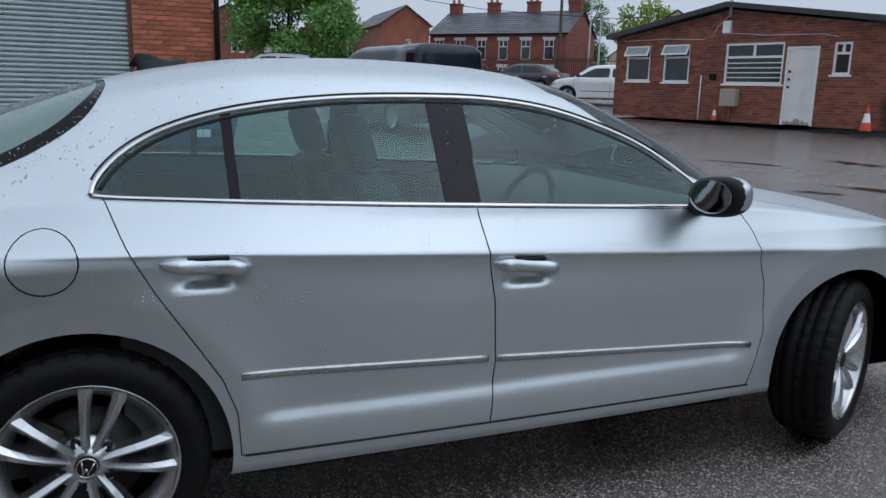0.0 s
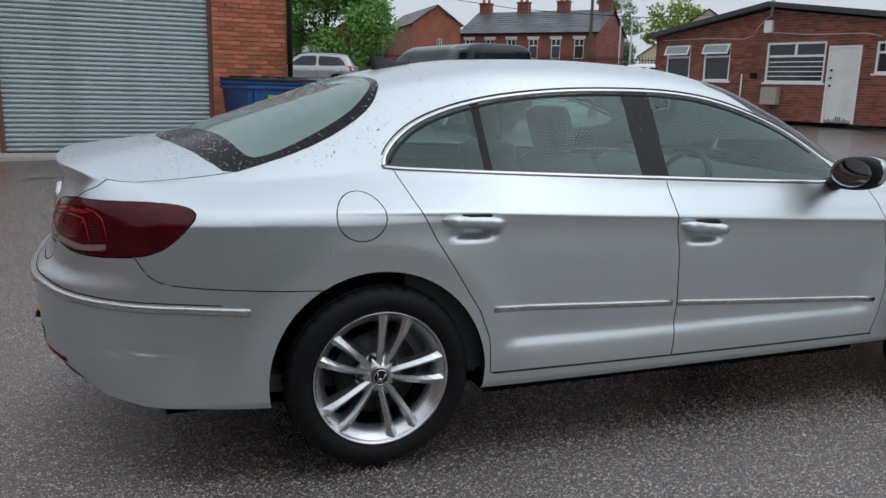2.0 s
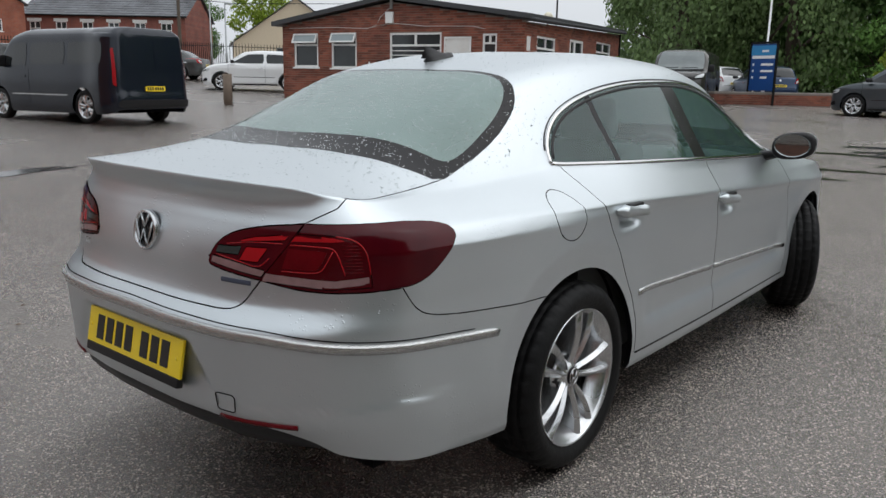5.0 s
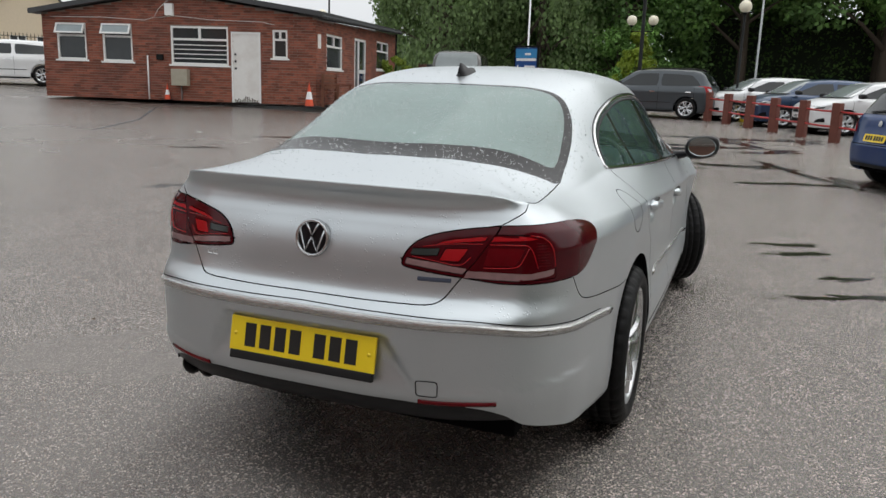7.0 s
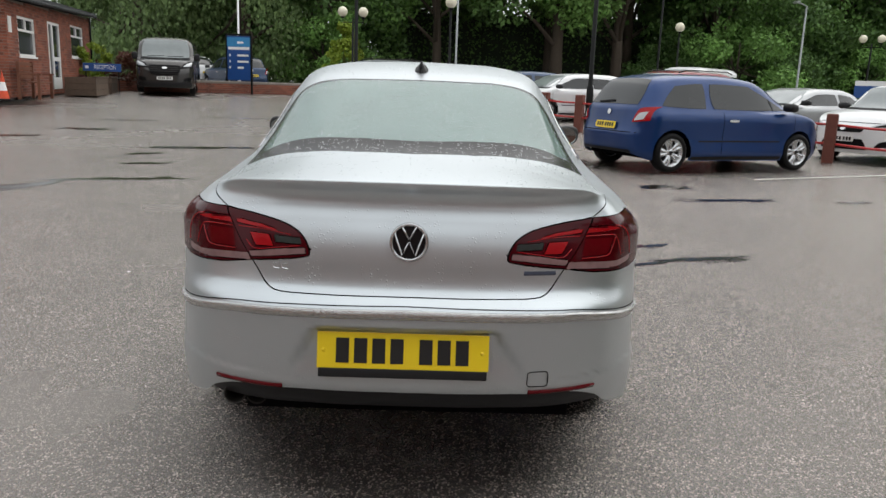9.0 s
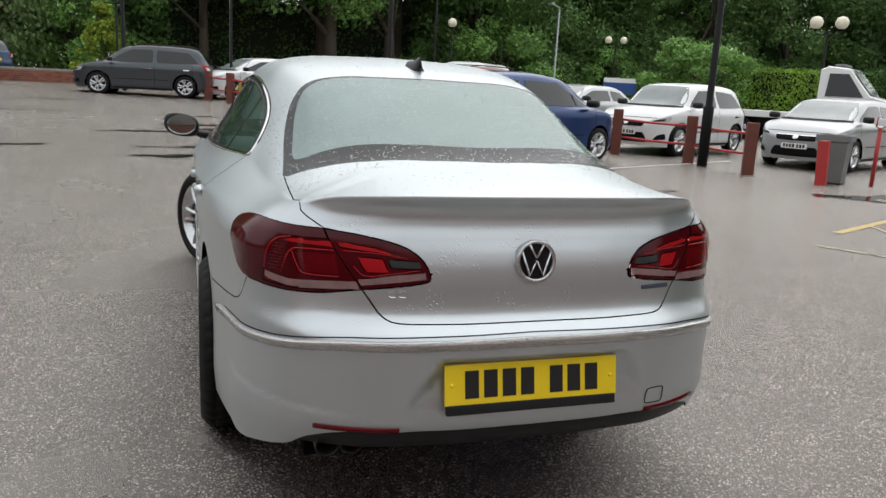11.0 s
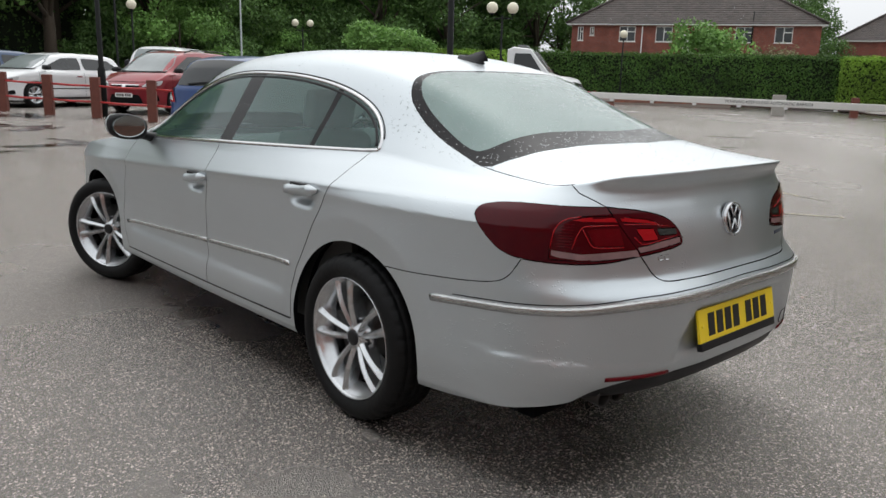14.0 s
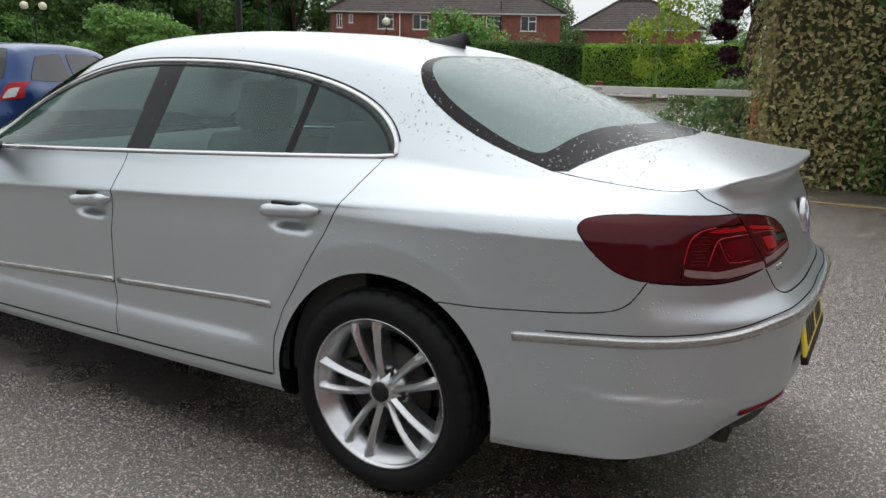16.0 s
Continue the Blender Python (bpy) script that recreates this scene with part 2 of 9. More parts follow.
    L(p.outputs["BSDF"], out.inputs["Surface"])
    return m


SILVER = car_paint("silver_paint", (0.55, 0.588, 0.608), metal=0.87, rough=0.37, coat=0.12, drops=0.5)
CHROME = surface("chrome", (0.62, 0.62, 0.62), rough=0.10, metal=1.0, vary=0.1, rough_vary=0.05)
CHROME_WET = surface("wet_chrome", (0.54, 0.54, 0.53), rough=0.10, metal=1.0, vary=0.6, scale=260, rough_vary=0.05, bump=0.35, bump_scale=260)
BLACK_GLOSS = surface("black_gloss", (0.010, 0.009, 0.010), rough=0.25, vary=0.1, rough_vary=0.05, spec=0.22)
BLACK_RAIN = car_paint("rainy_black_glass", (0.012, 0.011, 0.012), metal=0.0, rough=0.22, drops=1.0, coat=0.0)
for n in BLACK_RAIN.node_tree.nodes:
    if n.type == "BSDF_PRINCIPLED":
        n.inputs["Specular IOR Level"].default_value = 0.16
BLACK_TRIM = surface("black_plastic", (0.011, 0.011, 0.012), rough=0.5, vary=0.2, spec=0.3)
# Black arch lining, and painted shade for shut lines and wheel depths
VOID = surface("lining_and_gap_shade", (0.004, 0.004, 0.005), rough=0.9, vary=0.2, spec=0.05)
TYRE = surface("tyre_rubber", (0.006, 0.006, 0.0063), rough=0.6, vary=0.3, scale=30, bump=0.2, second=(0.012, 0.0115, 0.011), second_mix=0.35, spec=0.18)
ALLOY = surface("alloy", (0.56, 0.57, 0.58), rough=0.26, metal=0.92, vary=0.10, scale=30)
STEEL_DARK = surface("brake_steel", (0.04, 0.038, 0.036), rough=0.5, metal=0.8)
GLASS_SIDE = glass("tinted_glass", (0.66, 0.90, 0.86), haze=0.13, haze_color=(0.25, 0.43, 0.41))
GLASS_REAR = glass("misted_glass", (0.55, 0.68, 0.64), haze=0.55, haze_color=(0.36, 0.49, 0.46), drops=0.8)
GLASS_FRONT = glass("clear_glass", (0.75, 0.85, 0.82))
GLASS_FAR = glass("far_car_glass", (0.12, 0.15, 0.15), rough=0.04)
RED_LENS = surface("red_lens", (0.105, 0.002, 0.005), rough=0.10, vary=0.35, scale=26, rough_vary=0.03, spec=0.2)
RED_LENS_DARK = surface("smoked_red_lens", (0.065, 0.002, 0.005), rough=0.12, vary=0.35, scale=9, rough_vary=0.03, spec=0.22, second=(0.03, 0.001, 0.004), second_scale=9.0, second_mix=0.6)
RED_LENS_DEEP = surface("deep_red_lens", (0.058, 0.0013, 0.0035), rough=0.10, vary=0.35, scale=26, rough_vary=0.03, spec=0.2)
SMOKE_LENS = surface("smoked_clear_lens", (0.035, 0.04, 0.038), rough=0.12, vary=0.4, scale=60, spec=0.3)
RED_LENS_LIGHT = surface("bright_red_lens", (0.34, 0.006, 0.010), rough=0.2, vary=0.1, spec=0.3)
CLEAR_LENS = surface("clear_lens", (0.23, 0.135, 0.135), rough=0.15, vary=0.4, coat=0.2, scale=26)
YELLOW_PLATE = surface("yellow_plate", (0.85, 0.62, 0.02), rough=0.3, vary=0.04)
WHITE_PLATE = surface("white_plate", (0.8, 0.8, 0.78), rough=0.3, vary=0.04)
INK = surface("black_ink", (0.012, 0.012, 0.012), rough=0.45)
SEAT_CLOTH = surface("charcoal_seat", (0.085, 0.092, 0.09), rough=0.8, bump=0.2, bump_scale=300, vary=0.2)
TRIM_GREY = surface("grey_trim", (0.22, 0.24, 0.23), rough=0.7)
def water_bead():
    m, nt, out = nodes_of("water_bead")
    tr = node(nt, "ShaderNodeBsdfTransparent", Color=(0.76, 0.79, 0.79, 1))
    gl = node(nt, "ShaderNodeBsdfGlossy", Roughness=0.04)
    mx = nt.nodes.new("ShaderNodeMixShader")
    mx.inputs[0].default_value = 0.22
    nt.links.new(tr.outputs["BSDF"], mx.inputs[1])
    nt.links.new(gl.outputs["BSDF"], mx.inputs[2])
    nt.links.new(mx.outputs["Shader"], out.inputs["Surface"])
    return m


WATER = water_bead()
TARMAC = asphalt_surface()
PUDDLE = surface("puddle_water", (0.026, 0.022, 0.019), rough=0.13, vary=0.5, scale=9, rough_vary=0.09, bump=0.03, bump_scale=5, spec=0.4)

# ---------------------------------------------------------------- helpers for meshes
def part(name, bm, material, parent=None, label="", smooth=True, matrix=None):
    """Links a bmesh as one object under a thing."""
    bmesh.ops.recalc_face_normals(bm, faces=bm.faces) if smooth == "recalc" else None
    me = bpy.data.meshes.new(name)
    bm.to_mesh(me)
    bm.free()
    for mt in material if isinstance(material, (list, tuple)) else [material]:
        me.materials.append(mt)
    if smooth:
        me.polygons.foreach_set("use_smooth", [True] * len(me.polygons))
    ob = new(name, me)
    if parent is not None:
        ob.parent = parent
    if matrix is not None:
        ob.matrix_basis = matrix
    if label:
        ob["label"] = label
    return ob


def empty(name, m, label, category, group="", kind=""):
    ob = new(name)
    ob.empty_display_size = 0.2
    ob.matrix_basis = m
    return tagged(ob, label, category, group, kind)


def box(bm, x0, x1, y0, y1, z0, z1, m=None, bevel=0.0):
    vs = [bm.verts.new((x, y, z)) for x in (x0, x1) for y in (y0, y1) for z in (z0, z1)]
    fs = [bm.faces.new([vs[i] for i in f]) for f in ((0, 1, 3, 2), (4, 6, 7, 5), (0, 4, 5, 1), (2, 3, 7, 6), (0, 2, 6, 4), (1, 5, 7, 3))]
    if bevel:
        es = list({e for f in fs for e in f.edges})
        r = bmesh.ops.bevel(bm, geom=es, offset=bevel, segments=2, affect="EDGES", profile=0.6)
        vs = list({v for f in r["faces"] for v in f.verts} | {v for v in vs if v.is_valid})
    if m is not None:
        bmesh.ops.transform(bm, matrix=m, verts=[v for v in vs if v.is_valid])
    return vs


def boxed(name, dims, material, parent=None, label="", bevel=0.0, matrix=None):
    bm = bmesh.new()
    box(bm, *dims, bevel=bevel)
    return part(name, bm, material, parent, label, smooth=False, matrix=matrix)


def lathe(bm, profile, seg=32, axis="y", close=False):
    """Turns (radius, along) pairs about an axis."""
    rings = []
    for r, a in profile:
        ring = []
        for i in range(seg):
            t = 2 * math.pi * i / seg
            c, s = r * math.cos(t), r * math.sin(t)
            ring.append(bm.verts.new((c, a, s) if axis == "y" else (c, s, a)))
        rings.append(ring)
    for p, q in zip(rings, rings[1:]):
        for i in range(seg):
            j = (i + 1) % seg
            bm.faces.new((p[i], p[j], q[j], q[i]))
    if close:
        bm.faces.new(rings[0])
        bm.faces.new(rings[-1][::-1])
    return rings


def tube(bm, pts, radius, seg=8, flat=1.0, cap=True):
    """A bar along points. flat squashes it in height."""
    pts = [Vector(p) for p in pts]
    rings = []
    for i, p in enumerate(pts):
        a, b = pts[max(0, i - 1)], pts[min(len(pts) - 1, i + 1)]
        d = (b - a).normalized()
        up = Vector((0, 0, 1)) if abs(d.z) < 0.95 else Vector((1, 0, 0))
        u = d.cross(up).normalized()
        w = u.cross(d)
        rad = radius[i] if isinstance(radius, (list, tuple)) else radius
        rings.append([bm.verts.new(p + u * rad * math.cos(2 * math.pi * k / seg) + w * rad * flat * math.sin(2 * math.pi * k / seg)) for k in range(seg)])
    for p, q in zip(rings, rings[1:]):
        for i in range(seg):
            j = (i + 1) % seg
            bm.faces.new((p[i], p[j], q[j], q[i]))
    if cap:
        bm.faces.new(rings[0][::-1])
        bm.faces.new(rings[-1])


def step01(a, b, x):
    t = np.clip((x - a) / (b - a), 0, 1)
    return t * t * (3 - 2 * t)


def curve_of(pts):
    """Monotone cubic through (x, y) pairs."""
    xs, ys = np.array([p[0] for p in pts], float), np.array([p[1] for p in pts], float)
    h, d = np.diff(xs), np.diff(ys) / np.diff(xs)
    m = np.zeros(len(xs))
    m[0], m[-1] = d[0], d[-1]
    for i in range(1, len(xs) - 1):
        if d[i - 1] * d[i] > 0:
            w1, w2 = 2 * h[i] + h[i - 1], h[i] + 2 * h[i - 1]
            m[i] = (w1 + w2) / (w1 / d[i - 1] + w2 / d[i])

    def f(x):
        x = np.clip(x, xs[0], xs[-1])
        i = np.clip(np.searchsorted(xs, x) - 1, 0, len(h) - 1)
        t = (x - xs[i]) / h[i]
        return ((2 * t**3 - 3 * t**2 + 1) * ys[i] + (t**3 - 2 * t**2 + t) * h[i] * m[i]
                + (3 * t**2 - 2 * t**3) * ys[i + 1] + (t**3 - t**2) * h[i] * m[i + 1])
    return f


# ---------------------------------------------------------------- ground
def lie(x, y):
    """Height of the yard: level under the car, rising gently ahead and towards the houses."""
    k = step01(3.0, 9.0, math.hypot(x, y))
    g = k * (0.019 * min(max(x, -40), 45) + 0.014 * min(max(y, -40), 45))
    g += 0.030 * min(max(0.0, y - 20), 40) + 0.012 * min(max(0.0, -y - 15), 45)
    return float(g)


def ground():
    def axis(lim):
        near = np.arange(-30, 30.01, 1.5)
        far = np.array([34, 40, 48, 58, 70, 90, 130, 220, 420, 900])
        return np.concatenate([-far[::-1], near, far])
    bm = bmesh.new()
    ax = axis(0)
    grid = [[bm.verts.new((x, y, lie(x, y))) for y in ax] for x in ax]
    for i in range(len(ax) - 1):
        for j in range(len(ax) - 1):
            bm.faces.new((grid[i][j], grid[i + 1][j], grid[i + 1][j + 1], grid[i][j + 1]))
    tagged(part("ground", bm, TARMAC), "wet dark tarmac yard with pale chippings and puddles", "ground", kind="structure")


ground()

# ---------------------------------------------------------------- car bodies
class Shell:
    """A car body: a skirt round the plan outline and a crown over it, one half, y > 0."""

    def __init__(self, outline, ztop, side, rear, front, lean, ridge, spine, cabin, zlow, dent=None, ns=150, nz=30, nt=34, crest=None):
        p = np.array(outline, float)
        c = np.concatenate([[0], np.cumsum(np.hypot(*np.diff(p, axis=0).T))])
        fine = np.linspace(0, c[-1], 900)
        # cubic through the outline by Catmull-Rom slopes
        def spline(v):
            m = np.gradient(v, c)
            i = np.clip(np.searchsorted(c, fine) - 1, 0, len(c) - 2)
            h = c[i + 1] - c[i]
            t = (fine - c[i]) / h
            return ((2 * t**3 - 3 * t**2 + 1) * v[i] + (t**3 - 2 * t**2 + t) * h * m[i] + (3 * t**2 - 2 * t**3) * v[i + 1] + (t**3 - t**2) * h * m[i + 1])
        self.X, self.Y = spline(p[:, 0]), np.maximum(spline(p[:, 1]), 0)
        self.Y[0] = self.Y[-1] = 0
        ds = np.hypot(np.diff(self.X), np.diff(self.Y))
        self.S = np.concatenate([[0], np.cumsum(ds)])
        tx, ty = np.gradient(self.X, self.S), np.gradient(self.Y, self.S)
        n = np.hypot(tx, ty)
        self.NX, self.NY = -ty / n, tx / n
        self.NX[0], self.NY[0], self.NX[-1], self.NY[-1] = -1, 0, 1, 0
        self.ztop, self.side, self.rear, self.front, self.lean = curve_of(ztop), curve_of(side), curve_of(rear), curve_of(front), curve_of(lean)
        self.ridge, self.spine, self.cabin, self.zlow, self.dent = curve_of(ridge), spine, cabin, curve_of(zlow), dent
        self.ns, self.nz, self.nt, self.crest = ns, nz, nt, crest

    def s_at(self, x):
        """Arc length where the flank passes x."""
        return float(np.interp(x, self.X, self.S))

    def s_at_y(self, y):
        """Arc length on the tail where the outline reaches y."""
        k = np.searchsorted(self.Y[:400], y)
        return float(self.S[k])

    def low(self, s, z):
        s = np.asarray(s, float)
        z = np.asarray(z, float)
        x, y = np.interp(s, self.S, self.X), np.interp(s, self.S, self.Y)
        nx, ny = np.interp(s, self.S, self.NX), np.interp(s, self.S, self.NY)
        wr, wf = np.clip(-nx, 0, 1) ** 1.6, np.clip(nx, 0, 1) ** 1.6
        ws = 1 - wr - wf
        zt = self.ztop(x)
        inset = self.side(z) * ws + self.rear(z) * wr + self.front(z) * wf
        inset = inset + self.lean(x) * ws * np.clip((z - 0.86) / np.maximum(zt - 0.86, 0.02), 0, 1) ** 1.3
        if self.dent:
            inset = inset + self.dent(x, y, z, nx)
        xx, yy = x - nx * inset, y - ny * inset
        return xx, np.maximum(yy, 0.0), z

    def crown(self, x, y):
        yb = self.spine(x)
        t = np.clip(np.abs(y) / yb, 0, 1.0)
        return self.ztop(x) + (self.ridge(x) - self.ztop(x)) * self.cabin(x, t)

    def skirt_mesh(self):
        """Flat sheet in (s, z)."""
        bm = bmesh.new()
        cols = np.linspace(0, self.S[-1], self.ns)
        rows = []
        for s in cols:
            x = np.interp(s, self.S, self.X)
            zt, zl = float(self.ztop(x)), float(self.zlow(x))
            zs = [zl + (zt - zl) * j / self.nz for j in range(self.nz + 1)]
            if self.crest:
                # one row lies along the crest, its neighbours close to it
                k = int(self.nz * 0.78)
                cz = min(float(self.crest(x)), zl + 0.86 * (zt - zl))
                zs = [zl + (cz - zl) * (1 - (1 - j / k) ** 1.25) for j in range(k)] + [cz + (zt - cz) * (j / (self.nz - k)) ** 1.15 for j in range(self.nz - k + 1)]
            rows.append([bm.verts.new((s, z, 0)) for z in zs])
        for a, b in zip(rows, rows[1:]):
            for j in range(self.nz):
                bm.faces.new((a[j], a[j + 1], b[j + 1], b[j]))
        return bm

    def raise_skirt(self, bm):
        vs = list(bm.verts)
        co = np.array([v.co for v in vs])
        x, y, z = self.low(co[:, 0], co[:, 1])
        for v, a, b, c in zip(vs, x, y, z):
            v.co = (a, b, c)

    def crown_mesh(self, x0, x1):
        """Crown from the skirt's rim in to the middle line between x0 and x1."""
        bm = bmesh.new()
        cols = np.linspace(0, self.S[-1], self.ns)
        ox = np.interp(cols, self.S, self.X)
        bx, by, bz = self.low(cols, self.ztop(ox))
        tau = (np.linspace(0, 1, self.nt + 1)) ** 1.25
        grid = []
        for i in range(self.ns):
            mx = min(max(bx[i], x0), x1)
            px, py = bx[i] + (mx - bx[i]) * tau, by[i] * (1 - tau)
            h0 = self.crown(px, py)
            h = h0 + (bz[i] - h0[0]) * (1 - tau) ** 4
            grid.append([bm.verts.new((px[j], py[j], h[j])) for j in range(self.nt + 1)])
        for a, b in zip(grid, grid[1:]):
            for j in range(self.nt):
                bm.faces.new((a[j], a[j + 1], b[j + 1], b[j]))
        bmesh.ops.remove_doubles(bm, verts=bm.verts, dist=1e-4)
        bmesh.ops.dissolve_degenerate(bm, edges=bm.edges, dist=1e-4)
        return bm


def cut(bm, pts, axes, closed=True, pad=0.05):
    """Cuts the faces near a polyline given in two of the axes, straight through along the third."""
    third = 3 - axes[0] - axes[1]
    segs = list(zip(pts, pts[1:])) + ([(pts[-1], pts[0])] if closed else [])
    for a, b in segs:
        d = Vector((b[0] - a[0], b[1] - a[1]))
        if d.length < 1e-6:
            continue
        no, co = [0, 0, 0], [0, 0, 0]
        no[axes[0]], no[axes[1]] = -d.y, d.x
        co[axes[0]], co[axes[1]] = a[0], a[1]
        lo = (min(a[0], b[0]) - pad, min(a[1], b[1]) - pad)
        hi = (max(a[0], b[0]) + pad, max(a[1], b[1]) + pad)
        fs = []
        for f in bm.faces:
            c = f.calc_center_median()
            if lo[0] <= c[axes[0]] <= hi[0] and lo[1] <= c[axes[1]] <= hi[1]:
                fs.append(f)
        if fs:
            es = list({e for f in fs for e in f.edges})
            vs = list({v for f in fs for v in f.verts})
            bmesh.ops.bisect_plane(bm, geom=fs + es + vs, dist=1e-5, plane_co=co, plane_no=Vector(no).normalized())


def inside(pts, x, y):
    c = False
    for (x0, y0), (x1, y1) in zip(pts, pts[1:] + pts[:1]):
        if (y0 > y) != (y1 > y) and x < (x1 - x0) * (y - y0) / (y1 - y0) + x0:
            c = not c
    return c


def rounded(pts, n=4, r=0.3):
    """A closed outline with its corners cut round."""
    out = []
    m = len(pts)
    for i in range(m):
        p, a, b = Vector(pts[i]), Vector(pts[i - 1]), Vector(pts[(i + 1) % m])
        s, e = p.lerp(a, r), p.lerp(b, r)
        for k in range(n + 1):
            t = k / n
            q = s.lerp(p, t).lerp(p.lerp(e, t), t)
            out.append((q.x, q.y))
    return out


def take(bm, faces):
    """A new bmesh of some of the faces."""
    out = bmesh.new()
    at = {}
    for f in faces:
        vs = []
        for v in f.verts:
            if v not in at:
                at[v] = out.verts.new(v.co)
            vs.append(at[v])
        try:
            out.faces.new(vs).material_index = f.material_index
        except ValueError:
            pass
    return out


def both_sides(bm, keep=True):
    """Adds the mirror image in y, welded on the middle line."""
    vs, fs = list(bm.verts), list(bm.faces)
    at = {v: bm.verts.new((v.co.x, -v.co.y, v.co.z)) for v in vs}
    for f in fs:
        bm.faces.new([at[v] for v in reversed(f.verts)]).material_index = f.material_index
    bmesh.ops.remove_doubles(bm, verts=[v for v in bm.verts if abs(v.co.y) < 1e-3], dist=2e-4)
    return bm


def other_side(bm):
    for v in bm.verts:
        v.co.y = -v.co.y
    bmesh.ops.reverse_faces(bm, faces=bm.faces)
    return bm


def join(a, b, weld=0.0015):
    """b's faces into a, welded."""
    at = {v: a.verts.new(v.co) for v in b.verts}
    for f in b.faces:
        try:
            a.faces.new([at[v] for v in f.verts]).material_index = f.material_index
        except ValueError:
            pass
    b.free()
    if weld:
        bmesh.ops.remove_doubles(a, verts=a.verts, dist=weld)
    return a


def edge_in(bm, gap=0.0022, depth=0.012, centre_free=True, normal_at=None):
    """Draws a panel's border in by half a shut line and folds it inwards."""
    bmesh.ops.dissolve_degenerate(bm, edges=bm.edges, dist=4e-4)
    bm.normal_update()
    moves, normals = {}, {}
    rim = [e for e in bm.edges if len(e.link_faces) == 1 and not (centre_free and all(abs(v.co.y) < 1e-4 for v in e.verts))]
    for e in rim:
        mid = (e.verts[0].co + e.verts[1].co) / 2
        around = {f for v in e.verts for f in v.link_faces}
        total = sum(f.calc_area() for f in around) or 1.0
        heart = sum((f.calc_center_median() * f.calc_area() for f in around), Vector()) / total
        n = normal_at(mid) if normal_at else e.link_faces[0].normal
        inward = n.cross((e.verts[1].co - e.verts[0].co).normalized())
        if inward.dot(heart - mid) < 0:
            inward = -inward
        for v in e.verts:
            moves[v] = moves.get(v, Vector()) + inward * e.calc_length()
    for v, m in moves.items():
        normals[v] = normal_at(v.co) if normal_at else v.normal.copy()
        if m.length > 1e-6:
            v.co += m.normalized() * gap
    if depth:
        r = bmesh.ops.extrude_edge_only(bm, edges=rim)
        new_vs = [g for g in r["geom"] if isinstance(g, bmesh.types.BMVert)]
        for v in new_vs:
            best = None
            for e in v.link_edges:
                o = e.other_vert(v)
                if o in normals:
                    best = normals[o]
                    break
            if best is not None:
                v.co -= best * depth
        # folds take the second slot, painted black as shade in the shut line
        for f in [g for g in r["geom"] if isinstance(g, bmesh.types.BMFace)]:
            f.material_index = 1
        bmesh.ops.split_edges(bm, edges=[e for e in rim if e.is_valid])
    return bm


def ribbon(bm, pts, normals, width, lift, sink=0.004, prof=((-0.42, 0.7), (0, 1.0), (0.42, 0.7))):
    """A raised strip along points of a surface, with a rounded back."""
    rows = []
    for i, (p, n) in enumerate(zip(pts, normals)):
        a, b = pts[max(0, i - 1)], pts[min(len(pts) - 1, i + 1)]
        d = (b - a).normalized()
        u = n.cross(d).normalized()
        rows.append([bm.verts.new(p + u * w * width + n * h) for w, h in ((-0.5, -sink),) + tuple((a, lift * k) for a, k in prof) + ((0.5, -sink),)])
    for a, b in zip(rows, rows[1:]):
        for j in range(4):
            bm.faces.new((a[j], b[j], b[j + 1], a[j + 1]))
    bm.faces.new(rows[0])
    bm.faces.new(rows[-1][::-1])


# ---------------------------------------------------------------- wheels
def spoke_mesh(pairs, r0, r1, wide0, wide1, splay, y0, y1, thick):
    bm = bmesh.new()
    for i in range(pairs):
        for sg in (-1, 1):
            a0 = 2 * math.pi * i / pairs + math.pi / 2 + sg * splay[0]
            a1 = 2 * math.pi * i / pairs + math.pi / 2 + sg * splay[1]
            rows = []
            for k in range(7):
                t = k / 6
                r = r0 + (r1 - r0) * t
                a = a0 + (a1 - a0) * t
                w = (wide0 + (wide1 - wide0) * t) / 2 * (1 + 0.55 * t**5)
                y = y0 + (y1 - y0) * t + 0.012 * math.sin(math.pi * t)
                rad, tan = Vector((math.cos(a), 0, math.sin(a))), Vector((-math.sin(a), 0, math.cos(a)))
                c = rad * r
                rows.append([bm.verts.new(c + tan * q * w + Vector((0, y + h, 0))) for q, h in ((-1, -thick), (-0.88, -0.013), (-0.12 * sg - 0.12, 0), (-0.12 * sg + 0.12, 0), (0.88, -0.013), (1, -thick))])
            for p, q in zip(rows, rows[1:]):
                for j in range(5):
                    bm.faces.new((p[j], p[j + 1], q[j + 1], q[j]))
    return bm


